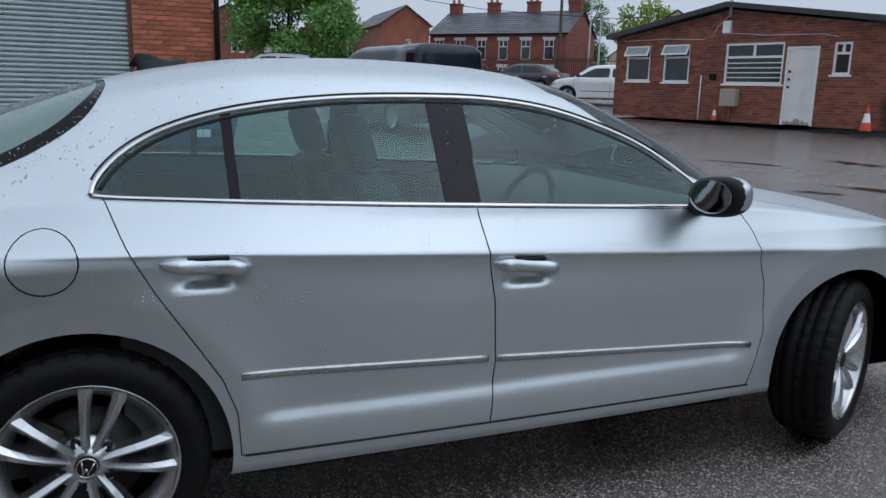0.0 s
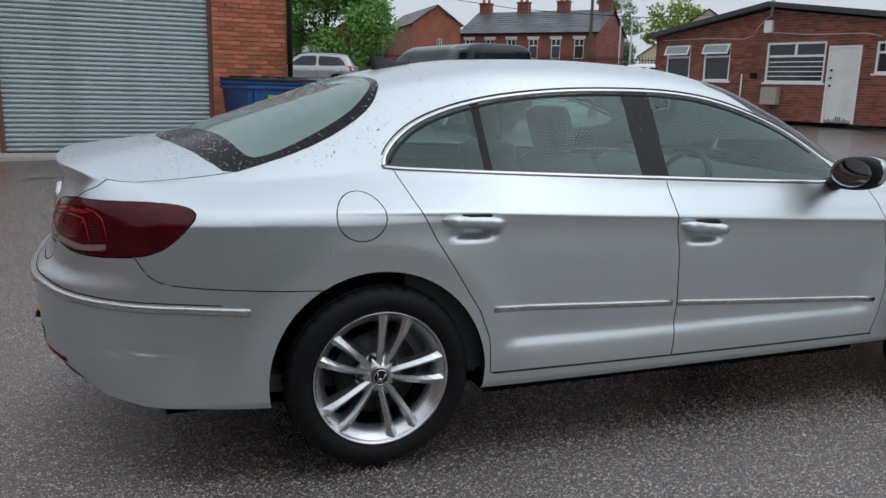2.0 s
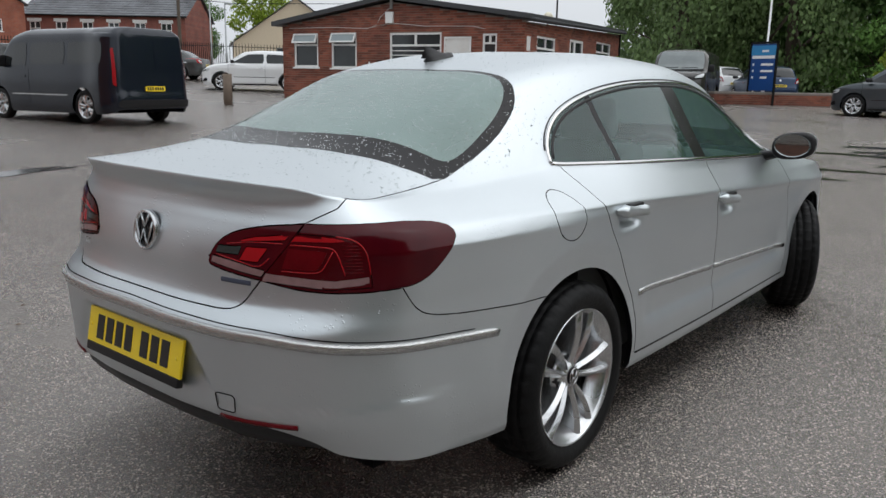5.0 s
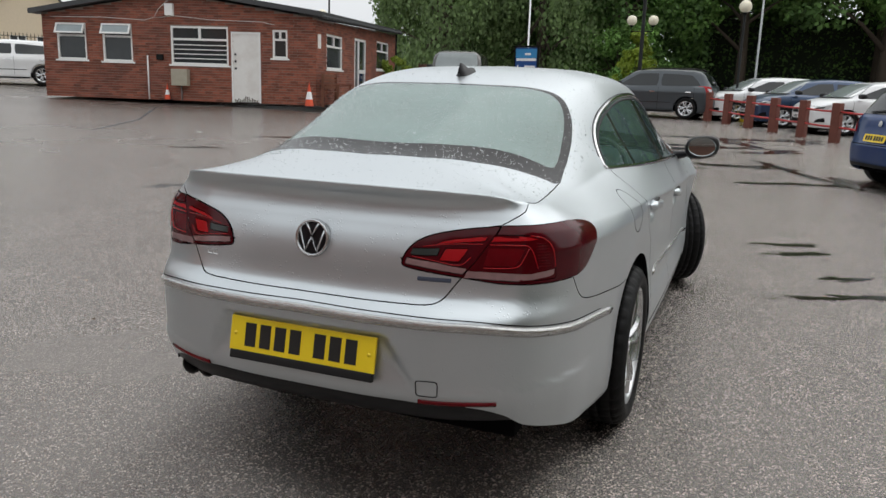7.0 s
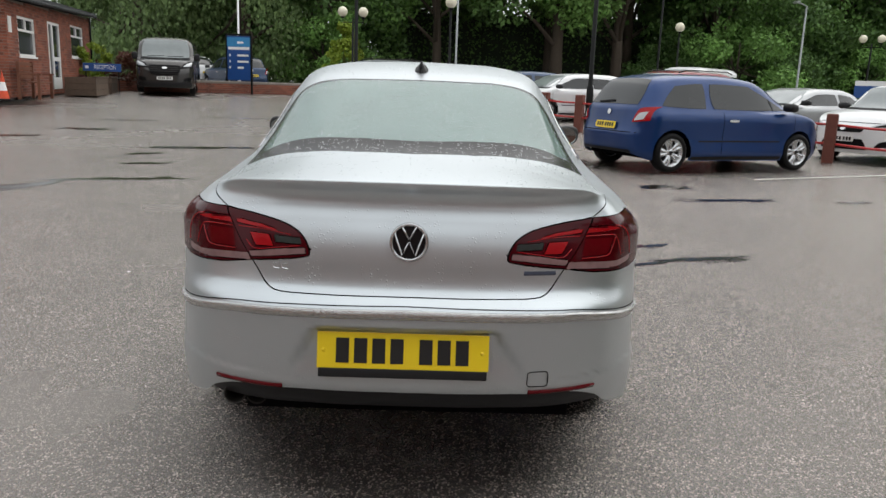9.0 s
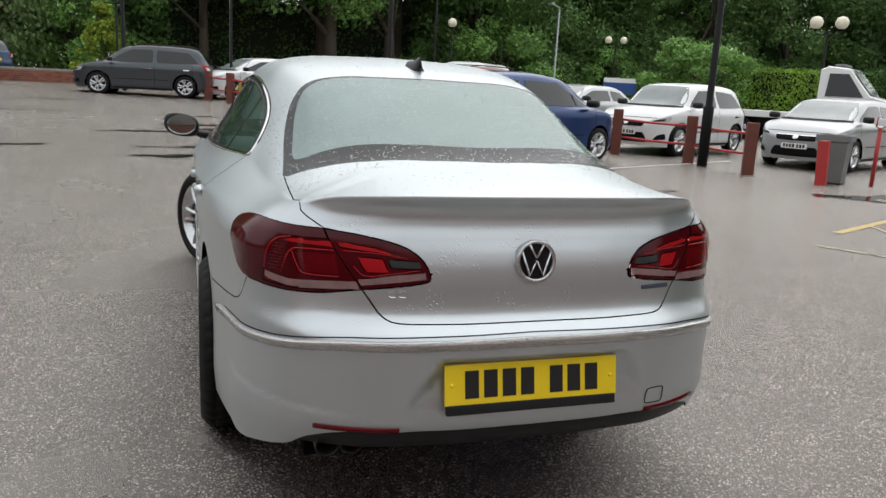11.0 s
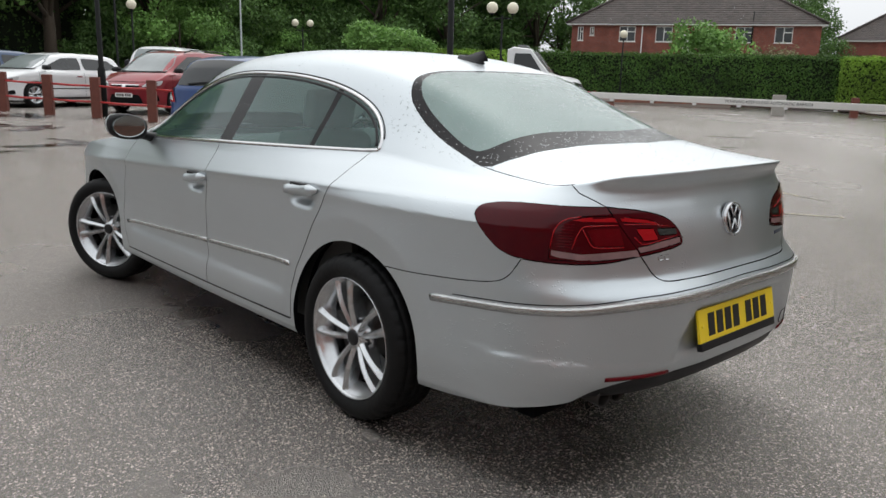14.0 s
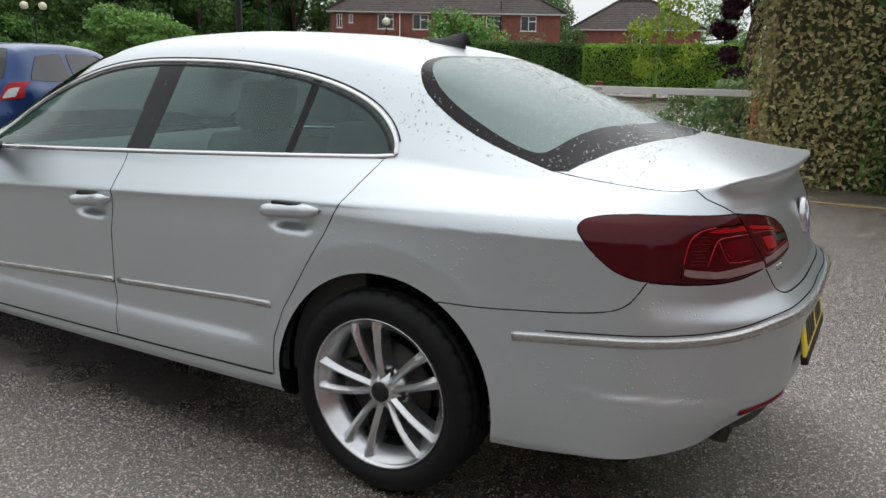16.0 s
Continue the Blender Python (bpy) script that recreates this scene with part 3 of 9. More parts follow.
def wheel(parent, m, R=0.325, rim=0.238, width=0.23, pairs=5, detail=True, cap=None):
    """A wheel under a car; its axle is y and its outer face looks along +y."""
    w = width / 2
    bm = bmesh.new()
    sw = R - rim
    wall = [(rim * 0.97, 0.8), (rim + 0.012, 0.92), (rim + sw * 0.28, 0.985), (rim + sw * 0.55, 1.0), (R - 0.018, 0.88), (R - 0.006, 0.76), (R - 0.001, 0.62)]
    ribs = [(R - 0.001, 0.62), (R - 0.007, 0.60), (R - 0.007, 0.55), (R, 0.53), (R, 0.20), (R - 0.007, 0.18), (R - 0.007, 0.12), (R, 0.10)] if detail else [(R, 0.4)]
    half = wall + (ribs[1:] if detail else ribs)
    prof = [(r, -w * k) for r, k in half] + [(r, w * k) for r, k in half[::-1]]
    seg = 180 if detail else 28
    rings = lathe(bm, prof, seg)
    if detail:
        # cross grooves in shoulders and ribs
        for ring, (r, y) in zip(rings, prof):
            k = abs(y) / w
            if r > R - 0.003 or 0.70 < k < 0.80:
                for i, v in enumerate(ring):
                    if (i + (2 if k < 0.3 else 0)) % 5 == 0:
                        v.co.x *= (R - 0.008) / R
                        v.co.z *= (R - 0.008) / R
    wob = empty_part("wheel", parent, m)
    part("tyre", bm, TYRE, wob, "wet black rubber tyre", smooth=True)
    bm = bmesh.new()
    lathe(bm, [(rim * 0.9, -w * 0.8), (rim * 0.93, w * 0.5), (rim * 0.955, w * 0.8), (rim * 0.985, w * 0.86), (rim, w * 0.9), (rim * 1.005, w * 0.84), (rim * 0.99, w * 0.7)], 48 if detail else 24)
    if detail:
        part("spokes", spoke_mesh(pairs, 0.036, rim * 0.955, 0.026, 0.031, (0.26, 0.195), w * 0.64, w * 0.82, 0.065), ALLOY, wob, "ridged silver spokes in five pairs", smooth=False)
    else:
        join(bm, spoke_mesh(pairs, 0.05, rim * 0.95, 0.05, 0.06, (0.22, 0.217), w * 0.6, w * 0.75, 0.04), 0)
    lathe(bm, [(0.03, w * 0.66), (0.044, w * 0.63), (0.052, w * 0.54), (0.080, w * 0.47), (0.083, w * 0.3), (0.083, 0)], 24)
    lathe(bm, [(rim * 0.80, w * 0.30), (rim * 0.82, w * 0.44), (rim * 0.87, w * 0.60), (rim * 0.92, w * 0.72), (rim * 0.97, w * 0.82)], 48 if detail else 24)
    part("rim", bm, ALLOY, wob, "silver alloy rim with paired spokes", smooth=True)
    bm = bmesh.new()
    lathe(bm, [(0.0, w * 0.2), (0.15, w * 0.2), (0.15, w * 0.05), (0.05, w * 0.05)], 28)
    part("brake_disc", bm, STEEL_DARK, wob)
    # black disc paints the shade behind the spokes
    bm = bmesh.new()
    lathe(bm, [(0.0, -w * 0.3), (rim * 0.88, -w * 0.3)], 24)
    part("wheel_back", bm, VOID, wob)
    bm = bmesh.new()
    lathe(bm, [(0.0, w * 0.72), (0.022, w * 0.72), (0.031, w * 0.70), (0.033, w * 0.60)], 24)
    part("hub_cap", bm, BLACK_GLOSS if cap != "plain" else BLACK_TRIM, wob)
    if detail:
        if cap == "badge":
            bm = bmesh.new()
            lathe(bm, [(0.0285, w * 0.722), (0.0285, w * 0.74), (0.0245, w * 0.74), (0.0245, w * 0.722)], 24)
            for (xa, za), (xb, zb) in (((-0.016, 0.016), (-0.006, -0.018)), ((-0.006, -0.018), (0, -0.002)), ((0, -0.002), (0.006, -0.018)), ((0.006, -0.018), (0.016, 0.016))):
                tube(bm, [(xa, w * 0.73, za), (xb, w * 0.73, zb)], 0.0022, 5)
            part("cap_badge", bm, CHROME, wob, "small chrome emblem ring")
        # black plugs paint the shade inside the bolt holes
        for i in range(5):
            a = math.pi / 2 + 2 * math.pi * (i + 0.5) / 5
            bm = bmesh.new()
            lathe(bm, [(0.0, w * 0.5), (0.0135, w * 0.535), (0.0155, w * 0.40)], 12)
            part("bolt", bm, BLACK_TRIM, wob, matrix=pose(0.066 * math.cos(a), 0, 0.066 * math.sin(a)))
        bm = bmesh.new()
        box(bm, -0.05, 0.05, w * 0.0, w * 0.4, 0.09, 0.16, m=pose(0, 0, 0, 0, 70, 0), bevel=0.008)
        part("brake_caliper", bm, STEEL_DARK, wob)
    return wob


def empty_part(name, parent, m):
    ob = new(name)
    ob.empty_display_size = 0.1
    ob.parent = parent
    ob.matrix_basis = m
    return ob

# ---------------------------------------------------------------- the silver saloon
from mathutils.bvhtree import BVHTree
from mathutils.kdtree import KDTree


def bend(pts, n=5):
    """A smooth open line through points of a plane."""
    out = []
    for i in range(len(pts) - 1):
        p0, p1, p2, p3 = (Vector(pts[min(max(k, 0), len(pts) - 1)]) for k in (i - 1, i, i + 1, i + 2))
        d = [max((b - a).length, 1e-4) ** 0.5 for a, b in ((p0, p1), (p1, p2), (p2, p3))]
        m1 = (p2 - p1) / d[1] if i == 0 else (p1 - p0) / d[0] - (p2 - p0) / (d[0] + d[1]) + (p2 - p1) / d[1]
        m2 = (p2 - p1) / d[1] if i == len(pts) - 2 else (p2 - p1) / d[1] - (p3 - p1) / (d[1] + d[2]) + (p3 - p2) / d[2]
        m1, m2 = m1 * d[1], m2 * d[1]
        for k in range(n):
            t = k / n
            q = p1 * (2 * t**3 - 3 * t**2 + 1) + m1 * (t**3 - 2 * t**2 + t) + p2 * (3 * t**2 - 2 * t**3) + m2 * (t**3 - t**2)
            out.append((q.x, q.y))
    return out + [tuple(pts[-1])]


def interpolate(q, a, b, c, na, nb, nc):
    """Normal at q inside the triangle a, b, c."""
    u, v, w = b - a, c - a, q - a
    uu, uv, vv, wu, wv = u.dot(u), u.dot(v), v.dot(v), w.dot(u), w.dot(v)
    d = uu * vv - uv * uv
    if abs(d) < 1e-16:
        return (na + nb + nc).normalized()
    s, t = (vv * wu - uv * wv) / d, (uu * wv - uv * wu) / d
    return (na * (1 - s - t) + nb * s + nc * t).normalized()


def hero_shell():
    crest = curve_of([(-1.2, 0.915), (-0.58, 0.91), (0.1, 0.897), (0.97, 0.858), (2.2, 0.80), (3.7, 0.75)])
    prof = curve_of([(0.18, 0.06), (0.25, 0.014), (0.275, 0.003), (0.30, 0.0015), (0.335, 0.0), (0.37, 0.001), (0.41, 0.004), (0.5, 0.009), (0.62, 0.013), (0.74, 0.011), (0.80, 0.010), (0.84, 0.007),
                     (0.872, 0.0008), (0.88, 0.0), (0.888, 0.002), (0.905, 0.011), (0.95, 0.034), (1.0, 0.055), (1.06, 0.07)])
    cab = curve_of([(0, 1), (0.4, 0.98), (0.6, 0.925), (0.69, 0.85), (0.75, 0.72), (0.87, 0.37), (1, 0)])
    dishes = ((0.325, 0.838), (1.29, 0.785))
    tuck = curve_of([(0.33, 0), (0.37, 0.0005), (0.395, 0.003), (0.420, 0.0105), (0.428, 0.0125), (0.436, 0.0128), (0.5, 0.008), (0.58, 0.002), (0.62, 0), (1.2, 0)])

    def section(x, t):
        w = step01(-0.6, 0.12, x) * (1 - step01(2.0, 2.45, x))
        return (1 - t**2.8) * (1 - w) + cab(t) * w

    def dent(x, y, z, nx):
        # crest slope, plate recess, lower lip, handle dishes
        sh = (crest(x) - 0.88) * step01(0.5, 0.72, z) * (1 - step01(0.95, 1.03, z))
        d = (prof(z - sh) - prof(z)) * (1 - np.abs(nx)) ** 0.6
        tail = np.clip(-nx, 0, 1) > 0.3
        half = 0.292 + (0.615 - z) * 0.62
        d = d + 0.026 * step01(0, 0.05, half - np.abs(y)) * step01(0.40, 0.52, z) * (1 - step01(0.597, 0.612, z)) * tail
        ridge_z = 0.445 + 0.02 * step01(0.3, 0.8, np.abs(y))
        d = d - 0.0055 * (1 - step01(ridge_z - 0.018, ridge_z, z)) * step01(0.33, 0.40, np.abs(y)) * (1 - step01(-0.72, -0.55, x)) * step01(0.33, 0.42, z)
        for hx, hz in dishes:
            d = d + 0.030 * np.exp(-(((x - hx) / 0.072) ** 4) - ((z - hz) / 0.036) ** 4)
        # flared arches
        for ax in (0.0, 2.711):
            r = np.hypot(x - ax, z - 0.325)
            out = np.clip((0.62 - r) / 0.155, 0, 1) ** 1.4
            lip = np.clip((0.465 - r) / 0.09, 0, 1)
            d = d - (0.012 * out - 0.006 * lip) * step01(0.28, 0.42, z) * (1 - np.abs(nx)) ** 2
        # crease just under the crest, fading out behind the rear door
        below = crest(x) - z
        d = d + 0.0048 * np.clip(below / 0.011, 0, 1) * (1 - step01(0.02, 0.16, below)) * step01(-0.45, 0.35, x) * (1 - step01(2.2, 2.6, x)) * (1 - np.abs(nx))
        # lower doors tuck in above a shelf
        d = d + tuck(np.clip(z, 0.33, 1.2)) * step01(0.40, 0.52, x) * (1 - step01(2.12, 2.24, x))
        return d

    return Shell(
        outline=[(-1.13, 0), (-1.123, 0.25), (-1.08, 0.48), (-0.975, 0.66), (-0.81, 0.765), (-0.6, 0.808), (-0.42, 0.834), (0, 0.864), (0.5, 0.876), (1.2, 0.88), (1.9, 0.872),
                 (2.3, 0.866), (2.7, 0.868), (3.05, 0.83), (3.35, 0.73), (3.55, 0.55), (3.65, 0.28), (3.67, 0)],
        ztop=[(-1.13, 1.038), (-1.05, 1.028), (-0.95, 1.005), (-0.8, 0.988), (-0.5, 0.988), (-0.2, 1.005), (0.05, 1.025), (0.5, 1.01), (1.15, 0.985), (2.0, 0.952), (2.3, 0.94), (2.7, 0.895), (3.1, 0.83), (3.4, 0.74), (3.67, 0.62)],
        side=[(0.18, 0.06), (0.25, 0.014), (0.275, 0.003), (0.30, 0.0015), (0.335, 0.0), (0.37, 0.001), (0.41, 0.004), (0.5, 0.009), (0.62, 0.013), (0.74, 0.011), (0.80, 0.010), (0.84, 0.007),
              (0.872, 0.0008), (0.88, 0.0), (0.888, 0.002), (0.905, 0.011), (0.95, 0.034), (1.0, 0.055), (1.06, 0.07)],
        rear=[(0.2, 0.18), (0.30, 0.11), (0.36, 0.06), (0.41, 0.03), (0.46, 0.016), (0.54, 0.008), (0.60, 0.004), (0.64, 0.0), (0.655, 0.002), (0.668, 0.009), (0.684, 0.025), (0.70, 0.042), (0.72, 0.058),
              (0.76, 0.068), (0.80, 0.072), (0.84, 0.079), (0.88, 0.091), (0.92, 0.108), (0.955, 0.122), (0.978, 0.126), (1.0, 0.120), (1.022, 0.104), (1.045, 0.094)],
        front=[(0.2, 0.05), (0.3, 0.0), (0.6, 0.02), (0.75, 0.1), (1.0, 0.2)],
        lean=[(-1.13, 0.0), (-0.95, 0.04), (-0.8, 0.09), (-0.5, 0.125), (-0.1, 0.118), (0.1, 0.10), (0.5, 0.045), (1.1, 0.018), (2.0, 0.012), (2.6, 0.02), (3.67, 0)],
        ridge=[(-1.15, 1.035), (-1.03, 1.05), (-0.9, 1.066), (-0.75, 1.086), (-0.62, 1.110), (-0.4, 1.185), (-0.2, 1.255), (0.04, 1.337), (0.25, 1.387), (0.55, 1.428), (0.9, 1.44), (1.25, 1.428),
               (1.55, 1.385), (1.85, 1.27), (2.15, 1.11), (2.38, 0.99), (2.5, 0.965), (2.9, 0.915), (3.3, 0.83), (3.6, 0.70), (3.7, 0.62)],
        spine=curve_of([(-1.2, 0.62), (-0.8, 0.63), (-0.5, 0.655), (-0.1, 0.71), (0.05, 0.715), (0.5, 0.775), (1.13, 0.81), (2, 0.805), (2.6, 0.79), (3.1, 0.74), (3.7, 0.6)]),
        cabin=section, zlow=[(-1.13, 0.395), (-1.08, 0.395), (-1.0, 0.36), (-0.93, 0.312), (-0.7, 0.268), (-0.4, 0.247), (0.3, 0.25), (2.4, 0.25), (3.2, 0.22), (3.67, 0.2)],
        dent=dent, ns=270, nz=64, nt=44, crest=crest)


def hero():
    sh = hero_shell()
    car = empty("silver_saloon", Matrix.Identity(4), "wet silver four-door saloon car with alloy wheels, front wheels turned", "car")

    def sx(x, z):
        """Arc length at which the raised skirt has this x at height z."""
        lo, hi = 0.0, float(sh.S[-1])
        for _ in range(40):
            m = (lo + hi) / 2
            if sh.low(m, z)[0] < x:
                lo = m
            else:
                hi = m
        return lo

    def sy(y, z):
        lo, hi = 0.0, sx(-0.6, z)
        for _ in range(40):
            m = (lo + hi) / 2
            if sh.low(m, z)[1] < y:
                lo = m
            else:
                hi = m
        return lo

    X = lambda x, z: (sx(x, z), z)
    Y = lambda y, z: (sy(y, z), z)
    arch = lambda cx: [X(cx + 0.376 * math.cos(a), 0.325 + 0.376 * math.sin(a)) for a in np.linspace(math.pi + 0.45, -0.45, 40)]
    arches = [arch(0.0), arch(2.711)]
    rear_door = [X(0.075, 1.03), X(0.12, 0.93), X(0.19, 0.80), X(0.28, 0.66), X(0.355, 0.54), X(0.392, 0.44), X(0.40, 0.31), X(0.8, 0.307), X(1.172, 0.303), X(1.19, 0.5), X(1.178, 0.7), X(1.15, 0.86), X(1.128, 1.03)]
    front_door = [X(1.128, 1.03), X(1.15, 0.86), X(1.178, 0.7), X(1.19, 0.5), X(1.172, 0.303), X(2.22, 0.295), X(2.275, 0.5), X(2.265, 0.68), X(2.205, 0.88), X(2.13, 1.0)]
    flap = [X(-0.068 + 0.083 * math.cos(a), 0.885 + 0.078 * math.sin(a)) for a in np.linspace(0, 2 * math.pi, 29)[:-1]]
    lamp_in = bend([Y(0.572, 0.937), Y(0.45, 0.920), Y(0.365, 0.896), Y(0.325, 0.869), Y(0.304, 0.835), Y(0.302, 0.812), Y(0.33, 0.803), Y(0.48, 0.785)])
    lamp_out = bend([Y(0.572, 0.937), Y(0.64, 0.938), Y(0.70, 0.937), X(-0.72, 0.936), X(-0.63, 0.926), X(-0.592, 0.913), X(-0.584, 0.895), X(-0.603, 0.868), X(-0.65, 0.82), X(-0.70, 0.787), X(-0.77, 0.770), Y(0.60, 0.768), Y(0.48, 0.785)])
    shut = bend([(-0.05, 0.70), Y(0.30, 0.70), Y(0.385, 0.702), Y(0.415, 0.708), Y(0.435, 0.722), Y(0.48, 0.785)])
    boot = shut + [Y(0.572, 0.937), Y(0.60, 0.955), Y(0.625, 0.975), Y(0.64, 1.2), (-0.05, 1.2)]
    fold = bend([X(-0.77, 0.770), X(-0.735, 0.715), X(-0.70, 0.690), X(-0.62, 0.672), X(-0.4, 0.655), X(-0.12, 0.645)])
    under = lamp_out[::-1][:11]
    bumper = [(-0.05, 0.1)] + shut[:-1] + under[:-1] + fold + [X(-0.12, 0.1)]
    bm = sh.skirt_mesh()
    sa, sb_ = sy(0.55, 0.87), sx(-0.848, 0.87)
    P = lambda f, z: (sa + (sb_ - sa) * f, z)
    lit = [Y(0.47, 0.787), Y(0.553, 0.906), P(0.2, 0.909), P(0.62, 0.908), P(0.80, 0.901), P(0.92, 0.885), P(0.98, 0.862), P(1.02, 0.81), P(1.03, 0.779), P(0.5, 0.776)]
    band = [Y(0.545, 0.892), Y(0.553, 0.904), P(0.2, 0.906), P(0.60, 0.905), P(0.75, 0.898), P(0.62, 0.896), P(0.2, 0.893)]
    well = [P(-0.1, 0.822), P(-0.02, 0.872), P(0.52, 0.872), P(0.44, 0.84), P(0.36, 0.822)]
    pale = [Y(0.486, 0.786), Y(0.494, 0.806), P(0.2, 0.801), P(0.6, 0.797), P(1.0, 0.806), P(1.0, 0.787), P(0.6, 0.779), P(0.2, 0.780)]
    lit_in = [Y(0.412, 0.832), Y(0.428, 0.866), Y(0.49, 0.868), Y(0.468, 0.832)]
    band_in = [Y(0.375, 0.874), Y(0.45, 0.894), Y(0.54, 0.906), Y(0.533, 0.893), Y(0.45, 0.884)]
    smoke_in = [Y(0.325, 0.843), Y(0.330, 0.860), Y(0.41, 0.864), Y(0.405, 0.845)]
    pale_in = [Y(0.312, 0.815), Y(0.315, 0.832), Y(0.40, 0.824), Y(0.492, 0.811), Y(0.482, 0.796), Y(0.40, 0.805)]
    pattern = (("lamp_pale", pale), ("lamp_band", band), ("lamp_well", well), ("lamp_lit", lit))
    pattern_in = (("lamp_in_pale", pale_in), ("lamp_in_band", band_in), ("lamp_in_smoke", smoke_in), ("lamp_in_lit", lit_in))
    for poly in arches + [rear_door, front_door, lamp_in, lamp_out] + [q for k, q in pattern + pattern_in]:
        cut(bm, poly, (0, 1), pad=0.03)
    cut(bm, boot, (0, 1), closed=False, pad=0.03)
    cut(bm, fold, (0, 1), closed=False, pad=0.03)
    bmesh.ops.remove_doubles(bm, verts=bm.verts, dist=0.0008)

    def belongs(f):
        c = f.calc_center_median()
        s, z = c.x, c.y
        if any(inside(a, s, z) for a in arches):
            return "hole"
        if inside(lamp_in, s, z):
            return next((k for k, q in pattern_in if inside(q, s, z)), "lamp_in")
        if inside(lamp_out, s, z):
            return next((k for k, q in pattern if inside(q, s, z)), "lamp_out")
        for k, poly in (("boot", boot), ("bumper", bumper), ("rear_door", rear_door), ("front_door", front_door)):
            if inside(poly, s, z):
                return k
        return "body"

    # slivers beside a shut line are welded onto it
    kinds = {f: belongs(f) for f in bm.faces}
    bmesh.ops.remove_doubles(bm, verts=[v for v in bm.verts if len({kinds[f] for f in v.link_faces}) > 1], dist=0.004)
    kinds = {f: belongs(f) for f in bm.faces}
    border = [v for v in bm.verts if len({kinds[f] for f in v.link_faces}) > 1]
    tree = KDTree(len(border))
    for i, v in enumerate(border):
        tree.insert(v.co, i)
    tree.balance()
    held = set(border)
    onto = {}
    for v in bm.verts:
        if v not in held:
            co, i, d = tree.find(v.co)
            if d < 0.006:
                onto[v] = border[i]
    bmesh.ops.weld_verts(bm, targetmap=onto)
    groups = {k: [] for k in ("rear_door", "front_door", "lamp_in", "lamp_out") + tuple(k for k, q in pattern + pattern_in) + ("boot", "bumper", "body", "hole")}
    for f in bm.faces:
        groups[belongs(f)].append(f)
    groups.pop("hole")
    meshes = {k: take(bm, v) for k, v in groups.items()}
    bm.free()
    # the flap is on the right flank only
    right = meshes["body"].copy()
    cut(right, flap, (0, 1), pad=0.03)
    fl = [f for f in right.faces if inside(flap, f.calc_center_median().x, f.calc_center_median().y)]
    meshes["flap"] = take(right, fl)
    bmesh.ops.delete(right, geom=fl, context="FACES")
    meshes["body_right"] = right
    for m in meshes.values():
        sh.raise_skirt(m)
    whole = sh.skirt_mesh()
    sh.raise_skirt(whole)
    skirt_tree = BVHTree.FromBMesh(whole)
    whole.free()

    # crown: glass, roof, boot top
    cr = sh.crown_mesh(-0.5, 3.0)
    nz0, sh.nz = sh.nz, 220
    fine = sh.skirt_mesh()
    sh.nz = nz0
    sh.raise_skirt(fine)
    fine = both_sides(join(fine, cr.copy(), 2e-4))
    bmesh.ops.recalc_face_normals(fine, faces=fine.faces)
    bmesh.ops.triangulate(fine, faces=fine.faces)
    fine.normal_update()
    fine.faces.ensure_lookup_table()
    fine_tree = BVHTree.FromBMesh(fine)
    corners = [[(v.co.copy(), v.normal.copy()) for v in f.verts] for f in fine.faces]
    fine.free()

    def outward(co):
        q, nf, i, d = fine_tree.find_nearest(co)
        (a, na), (bb, nb), (c, nc) = corners[i]
        n = interpolate(q, a, bb, c, na, nb, nc)
        return n if n.dot(co - Vector((1.2, 0, 0.6))) > 0 else -n

    def lay(name, b, mats, parent, label=""):
        """A panel that shades like the unbroken body surface."""
        ob = part(name, b, mats, parent, label)
        me = ob.data
        agree = 0
        ns = []
        for v in me.vertices:
            q, nf, i, d = fine_tree.find_nearest(v.co)
            (a, na), (bb, nb), (c, nc) = corners[i]
            n = interpolate(q, a, bb, c, na, nb, nc)
            agree += 1 if n.dot(v.normal) > 0 else -1
            ns.append(n)
        sign = 1 if agree > 0 else -1
        loops = [Vector()] * len(me.loops)
        for p in me.polygons:
            fold = p.material_index == 1 and len(mats) > 1
            for li in p.loop_indices:
                loops[li] = p.normal.copy() if fold else ns[me.loops[li].vertex_index] * sign
        me.normals_split_custom_set([tuple(n) for n in loops])
        return ob

    crown_tree = BVHTree.FromBMesh(cr)
    dlo = [(0.045, 1.034), (0.055, 1.065), (0.095, 1.115), (0.17, 1.172), (0.28, 1.222), (0.45, 1.268), (0.72, 1.303), (1.0, 1.314), (1.25, 1.31), (1.46, 1.285), (1.66, 1.232), (1.85, 1.16), (2.0, 1.065), (2.085, 0.972),
           (2.06, 0.962), (1.6, 0.978), (1.15, 0.996), (0.6, 1.016), (0.12, 1.032)]
    dlo_arc = bend(dlo[:14], 4)
    dlo_low = dlo[14:]
    dlo = dlo_arc + dlo_low
    rear_glass = [(0.068, -0.02)] + bend([(0.072, 0.2), (0.086, 0.35), (0.090, 0.43), (0.076, 0.495), (0.036, 0.538), (-0.05, 0.568), (-0.2, 0.594), (-0.34, 0.610), (-0.445, 0.624)], 3) + [(-0.485, 0.61), (-0.54, 0.53), (-0.612, 0.38), (-0.672, 0.2), (-0.694, -0.02)]
    rear_clear = [(0.052, -0.02)] + bend([(0.056, 0.2), (0.067, 0.34), (0.066, 0.415), (0.048, 0.472), (0.008, 0.510), (-0.06, 0.537), (-0.2, 0.563), (-0.34, 0.581), (-0.385, 0.576), (-0.412, 0.55), (-0.45, 0.46)], 3) + [(-0.52, 0.25), (-0.548, 0.1), (-0.555, -0.02)]
